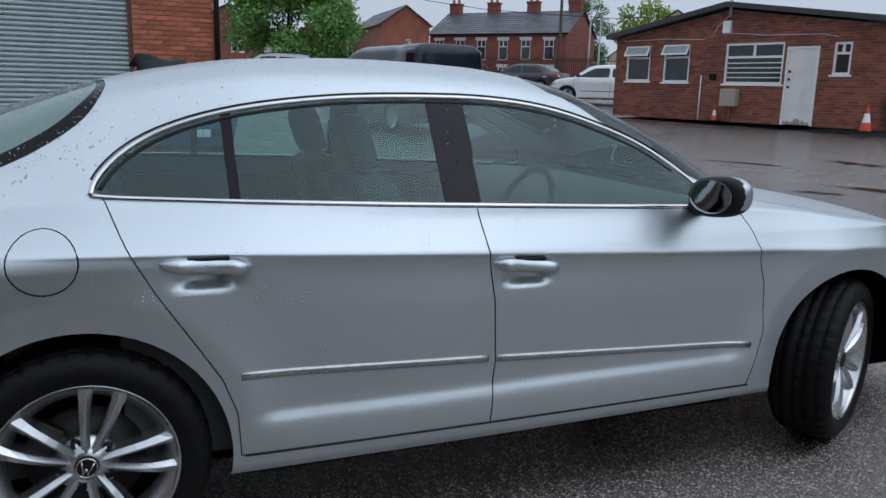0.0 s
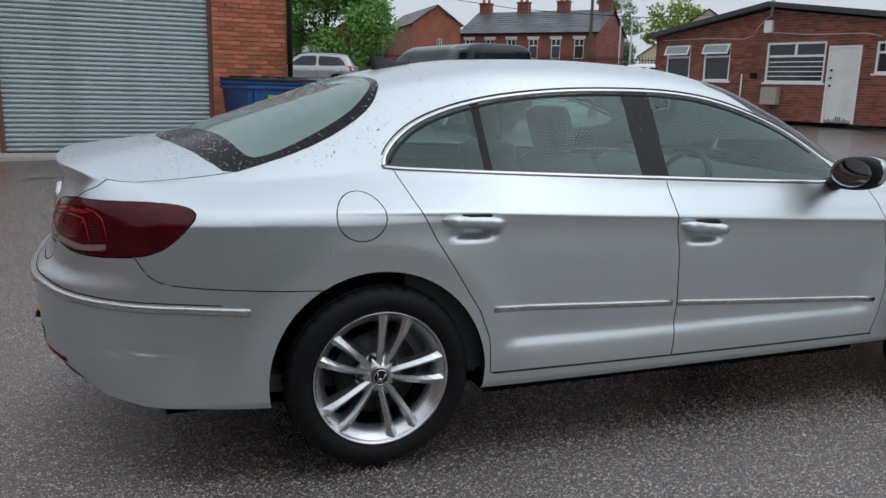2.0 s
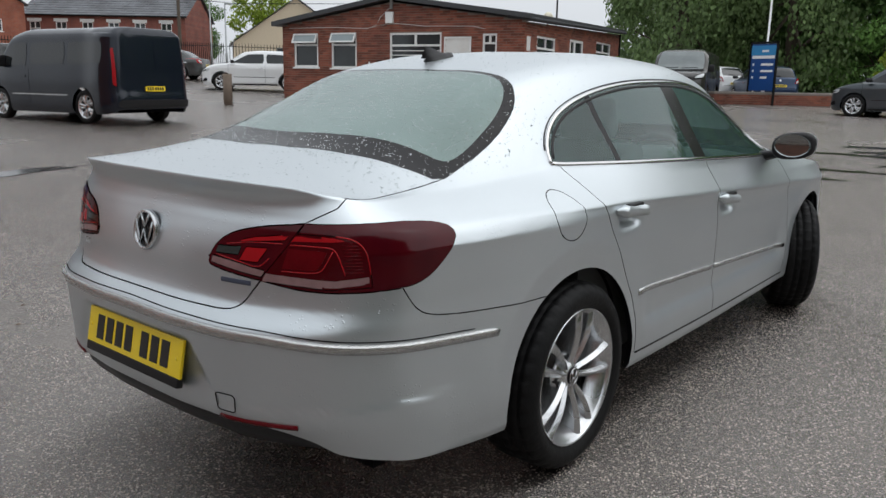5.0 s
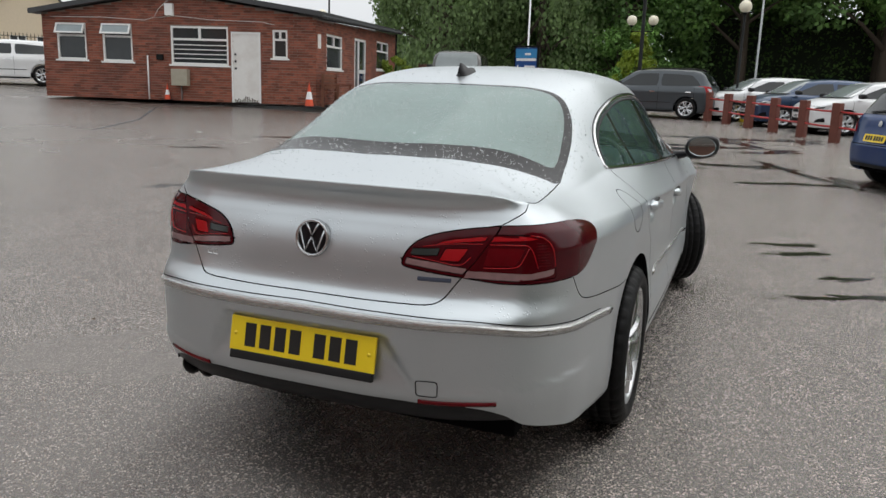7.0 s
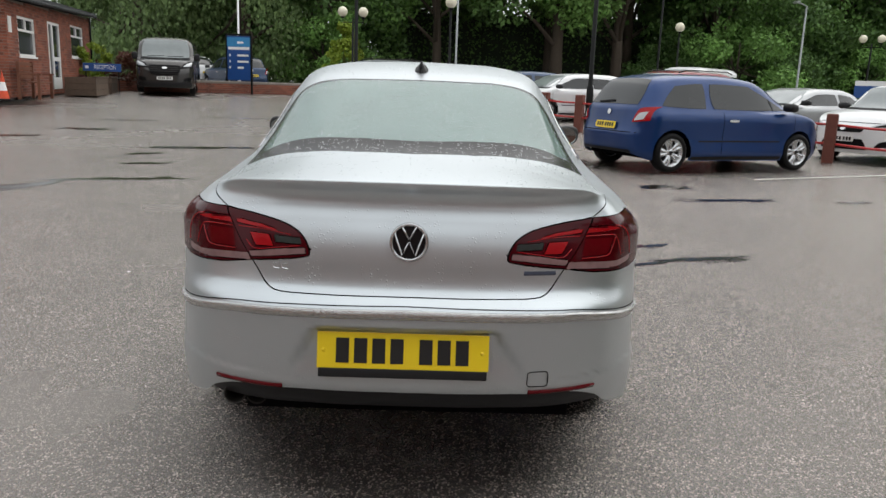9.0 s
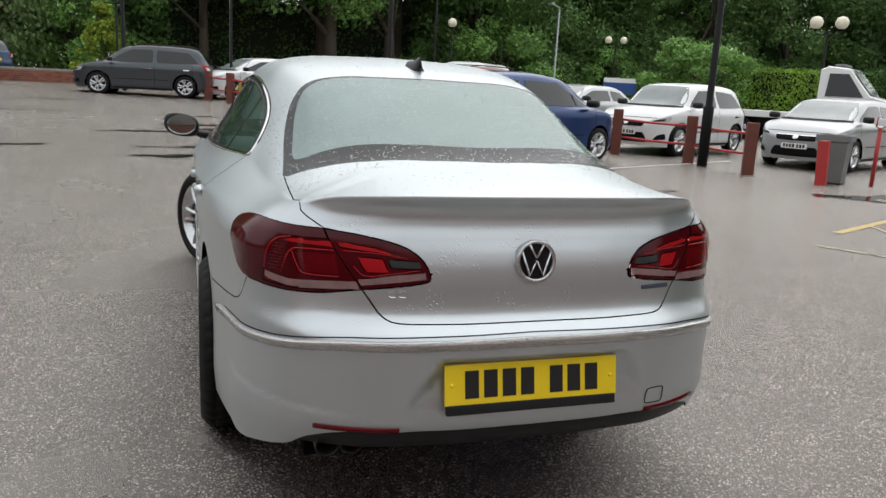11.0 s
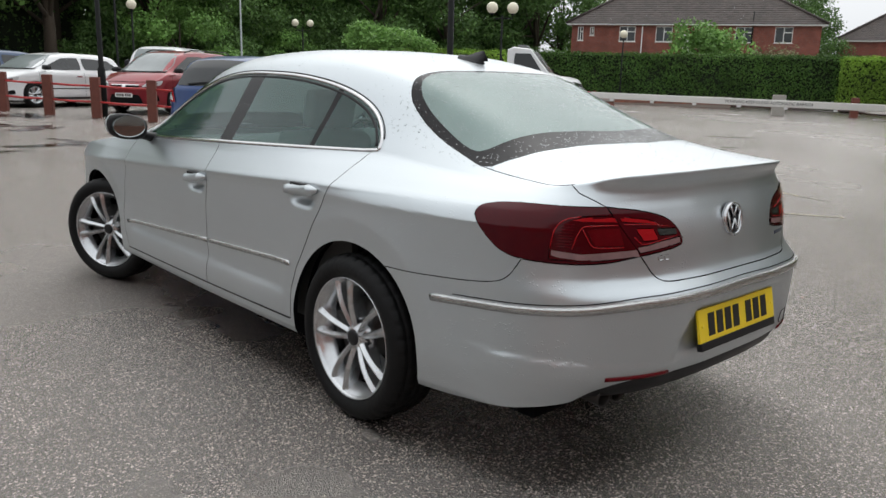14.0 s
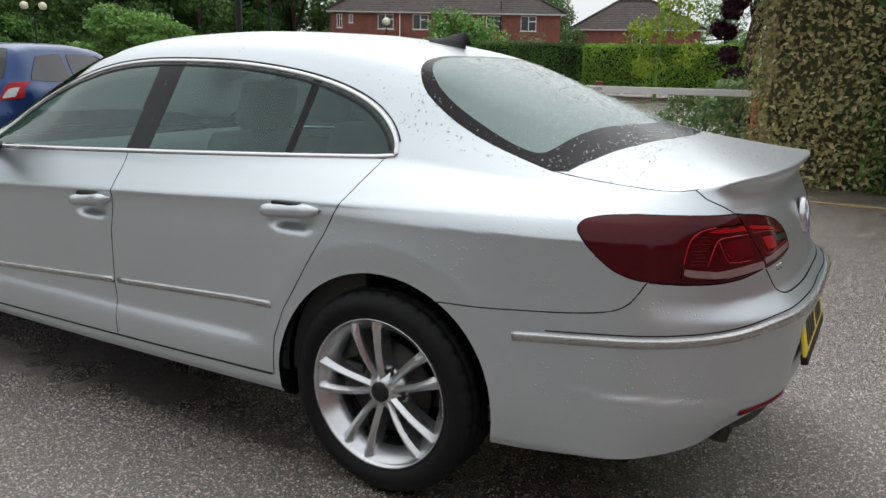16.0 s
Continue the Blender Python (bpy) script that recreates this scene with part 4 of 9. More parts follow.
    screen = [(1.52, -0.02), (1.50, 0.3), (1.45, 0.48), (1.5, 0.545), (1.7, 0.60), (2.0, 0.665), (2.2, 0.70), (2.36, 0.5), (2.42, 0.25), (2.44, -0.02)]
    lid = [(-0.43, -0.02), (-0.44, 0.622), (-0.72, 0.63), (-0.9, 0.637), (-1.3, 0.637), (-1.3, -0.02)]
    bonnet = [(2.45, -0.02), (2.42, 0.3), (2.3, 0.70), (2.8, 0.74), (3.2, 0.66), (3.4, 0.5), (3.45, -0.02)]
    side_faces = lambda f: f.calc_center_median().y / float(sh.spine(f.calc_center_median().x)) > 0.70
    # side glass outline, cut only where the crown is a flank
    third = [f for f in cr.faces if side_faces(f)]
    keep_out = take(cr, [f for f in cr.faces if not side_faces(f)])
    side = take(cr, third)
    cr.free()
    cut(side, dlo, (0, 2), pad=0.03)
    for xa in (0.395, 0.425, 1.025, 1.155):
        cut(side, [(xa - 0.004, 1.4), (xa + 0.008, 0.95)], (0, 2), closed=False, pad=0.03)
    gl = {"window": [], "quarter_window": [], "front_window": [], "pillar": [], "quarter_pillar": [], "body": []}
    for f in side.faces:
        c = f.calc_center_median()
        if not inside(dlo, c.x, c.z):
            k = "body"
        elif 1.03 < c.x < 1.155:
            k = "pillar"
        elif 0.398 < c.x < 0.43:
            k = "quarter_pillar"
        elif c.x < 0.4:
            k = "quarter_window"
        elif c.x < 1.05:
            k = "window"
        else:
            k = "front_window"
        gl[k].append(f)
    sides = {k: take(side, v) for k, v in gl.items()}
    top_bm = join(keep_out, take(side, gl["body"]), 2e-4)
    side.free()
    cut(top_bm, rear_glass, (0, 1), closed=False, pad=0.03)
    cut(top_bm, rear_clear, (0, 1), closed=False, pad=0.03)
    cut(top_bm, screen, (0, 1), closed=False, pad=0.03)
    cut(top_bm, lid[1:5], (0, 1), closed=False, pad=0.03)
    cut(top_bm, bonnet, (0, 1), closed=False, pad=0.03)
    tp = {k: [] for k in ("rear_clear", "rear_frit", "screen", "lid", "bonnet", "body")}
    for f in top_bm.faces:
        c = f.calc_center_median()
        if inside(rear_clear, c.x, c.y):
            k = "rear_clear"
        elif inside(rear_glass, c.x, c.y):
            k = "rear_frit"
        elif inside(screen, c.x, c.y):
            k = "screen"
        elif inside(lid, c.x, c.y):
            k = "lid"
        elif inside(bonnet, c.x, c.y):
            k = "bonnet"
        else:
            k = "body"
        tp[k].append(f)
    tops = {k: take(top_bm, v) for k, v in tp.items()}
    top_bm.free()

    # painted panels
    left_body = join(meshes["body"], tops["body"].copy())
    right_body = join(meshes["body_right"], tops["body"])
    edge_in(left_body, 0.0014, 0.02, normal_at=outward)
    edge_in(right_body, 0.0014, 0.02, normal_at=outward)
    lay("body", join(left_body, other_side(right_body), 3e-4), [SILVER, VOID], car, "silver painted body shell with rain drops")
    lid_bm = join(meshes["boot"], tops["lid"])
    lay("boot_lid", both_sides(edge_in(lid_bm, normal_at=outward)), [SILVER, VOID], car)
    lay("rear_bumper", both_sides(edge_in(meshes["bumper"], normal_at=outward)), [SILVER, VOID], car, "silver bumper with a small scuff")
    lay("bonnet", both_sides(edge_in(tops["bonnet"], normal_at=outward)), [SILVER, VOID], car)
    lay("fuel_flap", other_side(edge_in(meshes["flap"], normal_at=outward)), [SILVER, VOID], car, "round silver fuel flap")
    doors = {}
    for key, label in (("rear_door", ""), ("front_door", "")):
        left = edge_in(meshes[key], normal_at=outward)
        r = left.copy()
        doors[key, 1] = lay(key, left, [SILVER, VOID], car)
        doors[key, -1] = lay(key, other_side(r), [SILVER, VOID], car)
    for key, parent_key, mat in (("window", "rear_door", GLASS_SIDE), ("quarter_window", "rear_door", GLASS_SIDE), ("front_window", "front_door", GLASS_SIDE), ("pillar", "rear_door", BLACK_RAIN), ("quarter_pillar", "rear_door", BLACK_RAIN)):
        left = sides[key]
        r = left.copy()
        for b, sg in ((left, 1), (other_side(r), -1)):
            ob = part(key, b, mat, doors[parent_key, sg], "tinted glass with rain drops" if mat is GLASS_SIDE else "gloss black pillar trim with rain drops")
            if mat is GLASS_SIDE:
                ob.visible_shadow = False
    ob = part("rear_window", both_sides(tops["rear_clear"]), GLASS_REAR, car, "misted rear window covered in rain drops")
    ob.visible_shadow = False
    part("rear_window_border", both_sides(tops["rear_frit"]), BLACK_RAIN, car, "black glass border speckled with rain")
    ob = part("windscreen", both_sides(tops["screen"]), GLASS_FRONT, car)
    ob.visible_shadow = False

    def on_skirt(s, z):
        a, b = sh.low(s, z), sh.low(s + 0.01, z)
        c = sh.low(s, z + 0.01)
        p = Vector([float(v) for v in a])
        n = (Vector([float(v) for v in b]) - p).cross(Vector([float(v) for v in c]) - p).normalized()
        if n.dot(Vector((float(np.interp(s, sh.S, sh.NX)), float(np.interp(s, sh.S, sh.NY)), 0))) < 0:
            n = -n
        return p, n

    # lamps: lens, lit bars behind a proud rim
    def lift(b, d):
        b.normal_update()
        for v in b.verts:
            v.co += v.normal * d
        return b
    lamps = {}
    lens_of = {"lamp_out": (RED_LENS_DARK, ""), "lamp_in": (RED_LENS_DARK, ""), "lamp_lit": (RED_LENS_DEEP, "deep red lamp cup"), "lamp_band": (RED_LENS_LIGHT, "bright red light band"),
               "lamp_well": (RED_LENS, "red inner lens"), "lamp_pale": (CLEAR_LENS, "pale lens strip"), "lamp_in_lit": (RED_LENS_LIGHT, "bright red lens"), "lamp_in_band": (RED_LENS_LIGHT, "bright red light band"),
               "lamp_in_smoke": (SMOKE_LENS, "smoked reversing lens"), "lamp_in_pale": (CLEAR_LENS, "pale lens strip")}
    for key, (mat, words) in lens_of.items():
        own = key in ("lamp_out", "lamp_in")
        left = lift(edge_in(meshes[key], 0.0026, 0.02, normal_at=outward) if own else meshes[key], 0.003)
        r = left.copy()
        for b, sg in ((left, 1), (other_side(r), -1)):
            if own:
                lamps[key, sg] = lay("tail_lamp", b, [mat, VOID], car, "dark red tail lamp lens with rain drops")
            else:
                lay("lens", b, [mat], lamps["lamp_in" if "_in" in key else "lamp_out", sg], words)
    # light guides and ribs in the lens
    guides = [("lamp_out", 0.0032, bend([P(0.0, 0.882), P(0.45, 0.882), P(0.57, 0.879), P(0.63, 0.866), P(0.72, 0.812)], 3)),
              ("lamp_out", 0.0026, bend([P(0.58, 0.872), P(0.51, 0.846), P(0.44, 0.824), P(0.36, 0.817), P(-0.1, 0.815)], 3)),
              ("lamp_out", 0.0035, bend([P(0.62, 0.909), P(0.80, 0.902), P(0.92, 0.886), P(0.98, 0.862), P(1.02, 0.812)], 3)),
              ("lamp_in", 0.0026, bend([Y(0.36, 0.868), Y(0.44, 0.880), Y(0.528, 0.883)], 3)),
              ("lamp_in", 0.0024, bend([Y(0.33, 0.838), Y(0.41, 0.828), Y(0.475, 0.822), Y(0.50, 0.845)], 3))]
    guides += [("rib", 0.0018, [P(0.73 - 0.5 * (z - 0.82), z), P(0.94 - 0.6 * (z - 0.82), z)]) for z in np.linspace(0.818, 0.886, 9)]
    for key, wide, line in guides:
        pn = []
        for s0, z in line:
            p0, n0 = on_skirt(s0, z)
            pn.append((p0 + n0 * 0.0032, n0))
        for sg in (1, -1):
            b = bmesh.new()
            ribbon(b, [p for p, n in pn], [n for p, n in pn], wide, 0.0012, 0.0005)
            if sg < 0:
                other_side(b)
            if key == "rib":
                part("lens_rib", b, RED_LENS, lamps["lamp_out", sg])
            else:
                part("light_guide", b, RED_LENS_LIGHT, lamps[key, sg], "bright red light guide in the lamp")

    # strips: chrome round the side glass, along the doors and the bumper
    def on_side(x, z):
        h = crown_tree.ray_cast(Vector((x, 2.0, z)), Vector((0, -1, 0)))
        if h[0] is None:
            h = skirt_tree.ray_cast(Vector((x, 2.0, z)), Vector((0, -1, 0)))
        return h[0], (h[1] if h[1].y > 0 else -h[1])

    FALL = ((-0.40, 0.85), (-0.28, 1.0), (0.42, 0.35))

    def strip(name, pts_ns, width, lift_by, mat, label, **kw):
        for sg in (1, -1):
            b = bmesh.new()
            ribbon(b, [p for p, n in pts_ns], [n for p, n in pts_ns], width, lift_by, **kw)
            if sg < 0:
                other_side(b)
            part(name, b, mat, car, label)

    def dense(pts, n=6):
        return [(a[0] + (b[0] - a[0]) * k / n, a[1] + (b[1] - a[1]) * k / n) for a, b in zip(pts, pts[1:]) for k in range(n)] + [pts[-1]]
    arc = dlo_arc
    strip("window_surround", [on_side(x, z) for x, z in arc], 0.016, 0.006, CHROME, "chrome strip round the side windows")
    over = [(x - (0.9 - x) * 0.009, z + 0.0095) for x, z in dlo_arc[4:48]]
    strip("roof_seam", [on_side(x, z) for x, z in over], 0.006, 0.0035, BLACK_TRIM, "black seam over the window strip")
    belt = dense([(0.045, 1.034)] + [(x, z - 0.004) for x, z in dlo_low[::-1]] + [(2.085, 0.965)], 4)
    strip("belt_strip", [on_side(x, z) for x, z in belt], 0.016, 0.005, CHROME, "chrome strip under the side windows")
    inner = [(x + (0.9 - x) * 0.016, z - 0.016) for x, z in dlo_arc[4:48]]
    strip("window_seal", [on_side(x, z) for x, z in inner], 0.012, 0.003, BLACK_TRIM, "black rubber window seal")
    rub = lambda xa, za, xb, zb, n=22: [on_skirt(sx(xa + (xb - xa) * k / n, za + (zb - za) * k / n), za + (zb - za) * k / n) for k in range(n + 1)]
    strip("rear_door_strip", rub(0.405, 0.545, 1.165, 0.512), 0.026, 0.010, CHROME_WET, "wet chrome rubbing strip along the door", prof=FALL)
    strip("front_door_strip", rub(1.195, 0.51, 2.22, 0.452), 0.026, 0.010, CHROME_WET, "wet chrome rubbing strip along the door", prof=FALL)
    ends = sx(-0.43, 0.59)
    zc = curve_of([(0, 0.657), (sy(0.5, 0.66), 0.648), (sy(0.72, 0.64), 0.617), (ends * 0.9, 0.590), (ends, 0.583)])
    half = [on_skirt(s, float(zc(s))) for s in np.linspace(0.004, ends, 60)]
    across = [(Vector((p.x, -p.y, p.z)), Vector((n.x, -n.y, n.z))) for p, n in half[::-1]] + half
    b = bmesh.new()
    ribbon(b, [p for p, n in across], [n for p, n in across], 0.030, 0.013, prof=FALL)
    part("bumper_strip", b, CHROME_WET, car, "chrome strip across the rear bumper, wet")
    edge = [on_skirt(s, float(zc(s)) + 0.021) for s in np.linspace(0.004, ends * 0.93, 50)]
    edge = [(Vector((p.x, -p.y, p.z)), Vector((n.x, -n.y, n.z))) for p, n in edge[::-1]] + edge
    b = bmesh.new()
    ribbon(b, [p for p, n in edge], [n for p, n in edge], 0.004, 0.0008, 0.002)
    part("bumper_seam", b, VOID, car, "dark seam over the bumper strip")
    strip("sill_trim", [on_skirt(sx(0.41 + 1.82 * k / 24, 0.308 - 0.012 * k / 24), 0.308 - 0.012 * k / 24) for k in range(25)], 0.008, 0.003, BLACK_TRIM, "black seam along the sill")

    # handles
    for hx, hz, key in ((0.325, 0.862, "rear_door"), (1.285, 0.808, "front_door")):
        for sg in (1, -1):
            b = bmesh.new()
            rows = []
            for k in range(15):
                t = k / 14 * 2 - 1
                x = hx + 0.118 * t
                y0 = float(sh.low(sx(x, hz), hz)[1])
                w = 0.024 * max(0.12, (1 - abs(t) ** 4)) ** 0.6
                out = 0.046 * (1 - abs(t) ** 3.5) + 0.004
                dz = -0.012 * t * (1 if hx > 1 else 0.6)
                rows.append([b.verts.new((x, y0 + o, hz + dz + v)) for v, o in ((-w, out * 0.35), (-w * 0.8, out * 0.85), (0, out), (w * 0.8, out * 0.85), (w, out * 0.3), (0, -0.012))])
            for p, q in zip(rows, rows[1:]):
                for j in range(6):
                    b.faces.new((p[j], p[(j + 1) % 6], q[(j + 1) % 6], q[j]))
            if sg < 0:
                other_side(b)
            handle = part("door_handle", b, SILVER, doors[key, sg], "silver door handle over a shallow dish", smooth="recalc")
            # black block painted as the shade inside the grip opening
            b = bmesh.new()
            yb = float(sh.low(sx(hx, hz), hz)[1])
            box(b, hx - 0.050, hx + 0.058, yb - 0.005, yb + 0.043, hz + 0.009, hz + 0.0275, bevel=0.004)
            if sg < 0:
                other_side(b)
            part("grip_recess", b, BLACK_TRIM, handle, "black block painting the shade behind the grip", smooth=False)

    # mirrors
    for sg in (1, -1):
        b = bmesh.new()
        rows = []
        for i in range(19):
            th = math.pi * i / 18
            ring = []
            for j in range(32):
                ph = 2 * math.pi * j / 32
                e = lambda v, p: math.copysign(abs(v) ** p, v)
                x = 0.044 * e(math.sin(th), 0.7) * e(math.cos(ph), 0.8)
                z = 0.068 * e(math.sin(th), 0.7) * e(math.sin(ph), 0.75)
                y = 0.098 * e(math.cos(th), 0.8)
                x = min(x, 0.075) if x < 0 else x * 1.5
                x = max(x, -0.03)
                ring.append(b.verts.new((1.94 + x + y * 0.25, 0.945 + y, 1.015 + z + y * 0.10)))
            rows.append(ring)
        for p, q in zip(rows, rows[1:]):
            for j in range(32):
                b.faces.new((p[j], p[(j + 1) % 32], q[(j + 1) % 32], q[j]))
        bmesh.ops.remove_doubles(b, verts=b.verts, dist=1e-4)
        if sg < 0:
            other_side(b)
        mirror = part("door_mirror", b, [SILVER, BLACK_TRIM], car, "silver door mirror with black base", smooth="recalc")
        for p in mirror.data.polygons:
            if (p.center.z - 1.015 - (abs(p.center.y) - 0.945) * 0.10) / 0.068 < -0.62 or p.center.x - 1.94 - (abs(p.center.y) - 0.945) * 0.25 < -0.004:
                p.material_index = 1
        b = bmesh.new()
        lathe(b, [(0.0, 0.0), (0.9, 0.0), (1.0, 0.02), (1.0, 0.1)], 28)
        bmesh.ops.transform(b, matrix=Matrix.Translation((1.907, 0.945, 1.018)) @ Matrix.Rotation(radians(90 - 13), 4, "Z") @ Matrix.Diagonal((0.084, 0.05, 0.058, 1)), verts=b.verts)
        if sg < 0:
            other_side(b)
        part("mirror_glass", b, MIRROR, mirror, "mirror glass", smooth="recalc")
        b = bmesh.new()
        tube(b, [(1.99, 0.78, 0.95), (1.97, 0.85, 0.965), (1.955, 0.9, 0.98)], [0.05, 0.035, 0.03], 10, 0.6)
        if sg < 0:
            other_side(b)
        part("mirror_arm", b, BLACK_TRIM, mirror)

    # wheels: rear straight, front steered to the left
    for sg in (1, -1):
        face = 0 if sg > 0 else 180
        wheel(car, pose(0, sg * 0.765, 0.325, 0, 14 * sg, face), cap="badge" if sg < 0 else "plain")
        wheel(car, Matrix.Translation((2.711, sg * 0.76, 0.325)) @ Matrix.Rotation(radians(face + 27), 4, "Z") @ Matrix.Rotation(radians(20), 4, "Y"), cap="plain")
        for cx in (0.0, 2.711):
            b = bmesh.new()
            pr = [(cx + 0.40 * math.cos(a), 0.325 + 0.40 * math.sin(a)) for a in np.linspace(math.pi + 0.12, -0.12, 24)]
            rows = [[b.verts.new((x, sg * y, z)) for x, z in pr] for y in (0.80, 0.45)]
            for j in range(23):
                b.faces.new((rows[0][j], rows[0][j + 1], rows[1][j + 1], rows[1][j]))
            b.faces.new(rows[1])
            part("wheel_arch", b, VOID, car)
    # underbody hangs low so less light gets under the car
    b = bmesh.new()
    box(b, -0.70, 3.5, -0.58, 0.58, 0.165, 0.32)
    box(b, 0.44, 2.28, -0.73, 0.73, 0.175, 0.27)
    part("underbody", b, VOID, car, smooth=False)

    # tail details
    b = bmesh.new()
    rows = []
    for k in range(25):
        y = -0.63 + 1.26 * k / 24
        s = sy(abs(y), 0.40)
        x = float(sh.low(s, 0.40)[0]) + 0.012
        rows.append([b.verts.new((x + dx, y, z)) for dx, z in ((0.01, 0.425), (0.0, 0.39), (0.03, 0.335), (0.12, 0.31), (0.3, 0.30))])
    for p, q in zip(rows, rows[1:]):
        for j in range(4):
            b.faces.new((p[j], p[j + 1], q[j + 1], q[j]))
    part("diffuser", b, BLACK_TRIM, car, "black plastic lower bumper edge")
    for sg in (1, -1):
        b = bmesh.new()
        pn = [on_skirt(sy(y, 0.405), 0.405) for y in np.linspace(0.38, 0.60, 10)]
        ribbon(b, [p for p, n in pn], [n for p, n in pn], 0.016, 0.006)
        if sg < 0:
            other_side(b)
        part("reflector", b, RED_LENS, car, "slim red reflector")
    for y in (0.485, 0.555):
        b = bmesh.new()
        lathe(b, [(0.026, 0.09), (0.030, 0.0), (0.033, -0.008), (0.035, 0.0), (0.036, 0.2)], 20)
        part("tail_pipe", b, surface("dark_pipe_steel", (0.035, 0.032, 0.03), rough=0.4, metal=0.6) if y < 0.5 else bpy.data.materials["dark_pipe_steel"], car, "dark steel exhaust tip", matrix=Matrix.Translation((-0.965, y, 0.326)) @ Matrix.Rotation(radians(-90), 4, "Z") @ Matrix.Rotation(radians(6), 4, "X"))
    plate_m = Matrix.Translation((-1.108, 0.008, 0.536)) @ Matrix.Rotation(radians(-90), 4, "Z") @ Matrix.Rotation(radians(-11), 4, "X")
    plate(car, plate_m, 0.52, 0.111, YELLOW_PLATE, 7)
    b = bmesh.new()
    box(b, -0.255, 0.255, -0.008, 0.012, -0.082, -0.054, bevel=0.003)
    part("plate_holder", b, BLACK_TRIM, car, matrix=plate_m)
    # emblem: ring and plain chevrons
    bp, bn = on_skirt(0.0, 0.861)
    em = Matrix.Translation(bp) @ Matrix.Rotation(radians(-90), 4, "Z") @ Matrix.Rotation(radians(-8), 4, "X") @ Matrix.Translation((0, -0.002, 0)) @ Matrix.Diagonal((0.88, 1, 0.88, 1))
    b = bmesh.new()
    lathe(b, [(0.0, -0.004), (0.058, -0.004), (0.066, -0.002), (0.068, 0.006)], 40)
    dish = part("emblem", b, BLACK_GLOSS, car, "black round emblem with chrome ring", matrix=em)
    b = bmesh.new()
    lathe(b, [(0.068, 0.004), (0.067, -0.010), (0.062, -0.013), (0.056, -0.010), (0.055, -0.002)], 40)
    for sg in (-1, 1):
        tube(b, [(sg * 0.049, -0.008, 0.030), (sg * 0.023, -0.008, -0.046), (sg * 0.001, -0.008, 0.002)], 0.0058, 6, 0.7)
        tube(b, [(sg * 0.024, -0.008, 0.052), (sg * 0.001, -0.008, 0.011)], 0.0058, 6, 0.7)
    part("emblem_ring", b, ALLOY, dish, "chrome ring and chevrons")
    for y0, y1, z, h, mat, words in ((-0.452, -0.352, 0.774, 0.007, surface("badge_blue", (0.05, 0.06, 0.09), rough=0.3), "small dark blue badge strip"), (0.365, 0.386, 0.774, 0.0075, CHROME, "chrome letter badge"), (0.392, 0.413, 0.774, 0.0075, CHROME, "chrome letter badge")):
        b = bmesh.new()
        ring = []
        for k in range(9):
            y = y0 + (y1 - y0) * k / 8
            p, nrm = on_skirt(sy(abs(y), z), z)
            ring.append((Vector((p.x, y, p.z)), Vector((nrm.x, nrm.y * (1 if y > 0 else -1), nrm.z))))
        if y0 < 0:
            ribbon(b, [p for p, n in ring], [n for p, n in ring], 2 * h, 0.003, 0.001)
        else:
            arc_c = [(y0 + 0.1 * (y1 - y0), z + h), (y1 - 0.3 * (y1 - y0), z + h), (y1, z + 0.6 * h), (y1, z - 0.6 * h), (y1 - 0.3 * (y1 - y0), z - h), (y0 + 0.1 * (y1 - y0), z - h)]
            tube(b, [on_skirt(sy(y, q), q)[0] for y, q in arc_c], 0.0018, 5)
        part("model_badge", b, mat, car, words, smooth=False)
    # scuff on the bumper
    b = bmesh.new()
    p, n = on_skirt(sy(0.63, 0.612), 0.612)
    ribbon(b, [Vector((p.x - 0.012, -p.y + 0.02, 0.610)), Vector((p.x + 0.004, -p.y - 0.001, 0.613)), Vector((p.x + 0.02, -p.y - 0.02, 0.617))], [Vector((-0.8, -0.6, 0))] * 3, 0.008, 0.001, 0.001)
    part("scuff", b, BLACK_TRIM, car, "dark scraped mark")
    # towing cover
    b = bmesh.new()
    ring = rounded([(-0.375, 0.425), (-0.44, 0.425), (-0.44, 0.475), (-0.375, 0.475)], 3, 0.2)
    tube(b, [Vector((float(sh.low(sy(abs(y), z), z)[0]) - 0.001, y, z)) for y, z in ring + ring[:1]], 0.0016, 4)
    part("towing_cover", b, VOID, car)
    # fin aerial
    b = bmesh.new()
    z0 = float(sh.crown(np.array([0.26]), np.array([0.0]))[0])
    rows = []
    for t in np.linspace(0, 1, 14):
        x = 0.185 + 0.165 * t
        zb = float(sh.crown(np.array([x]), np.array([0.0]))[0]) - 0.004
        w = 0.032 * (1 - (2 * t - 1) ** 4) ** 0.5 + 0.001
        hgt = 0.008 + 0.040 * max(0, 1 - abs((t - 0.16) / (0.16 if t < 0.16 else 0.62)) ** (1.4 if t > 0.16 else 1)) ** 1.0
        rows.append([b.verts.new((x - (0.03 * k if j == 2 else 0), y, zb + hh)) for j, (k, y, hh) in enumerate(((0, -w, 0), (0, -w * 0.55, 0.018), (0.9, 0, hgt + 0.01), (0, w * 0.55, 0.018), (0, w, 0)))])
    for p, q in zip(rows, rows[1:]):
        for j in range(4):
            b.faces.new((p[j], q[j], q[j + 1], p[j + 1]))
    part("aerial", b, BLACK_TRIM, car, "black shark fin aerial", smooth="recalc")

    # cabin
    lining = surface("grey_lining", (0.06, 0.063, 0.062), rough=0.85)
    boxed("cabin_floor", (-0.5, 2.4, -0.74, 0.74, 0.27, 0.33), lining, car, "dark cabin floor")
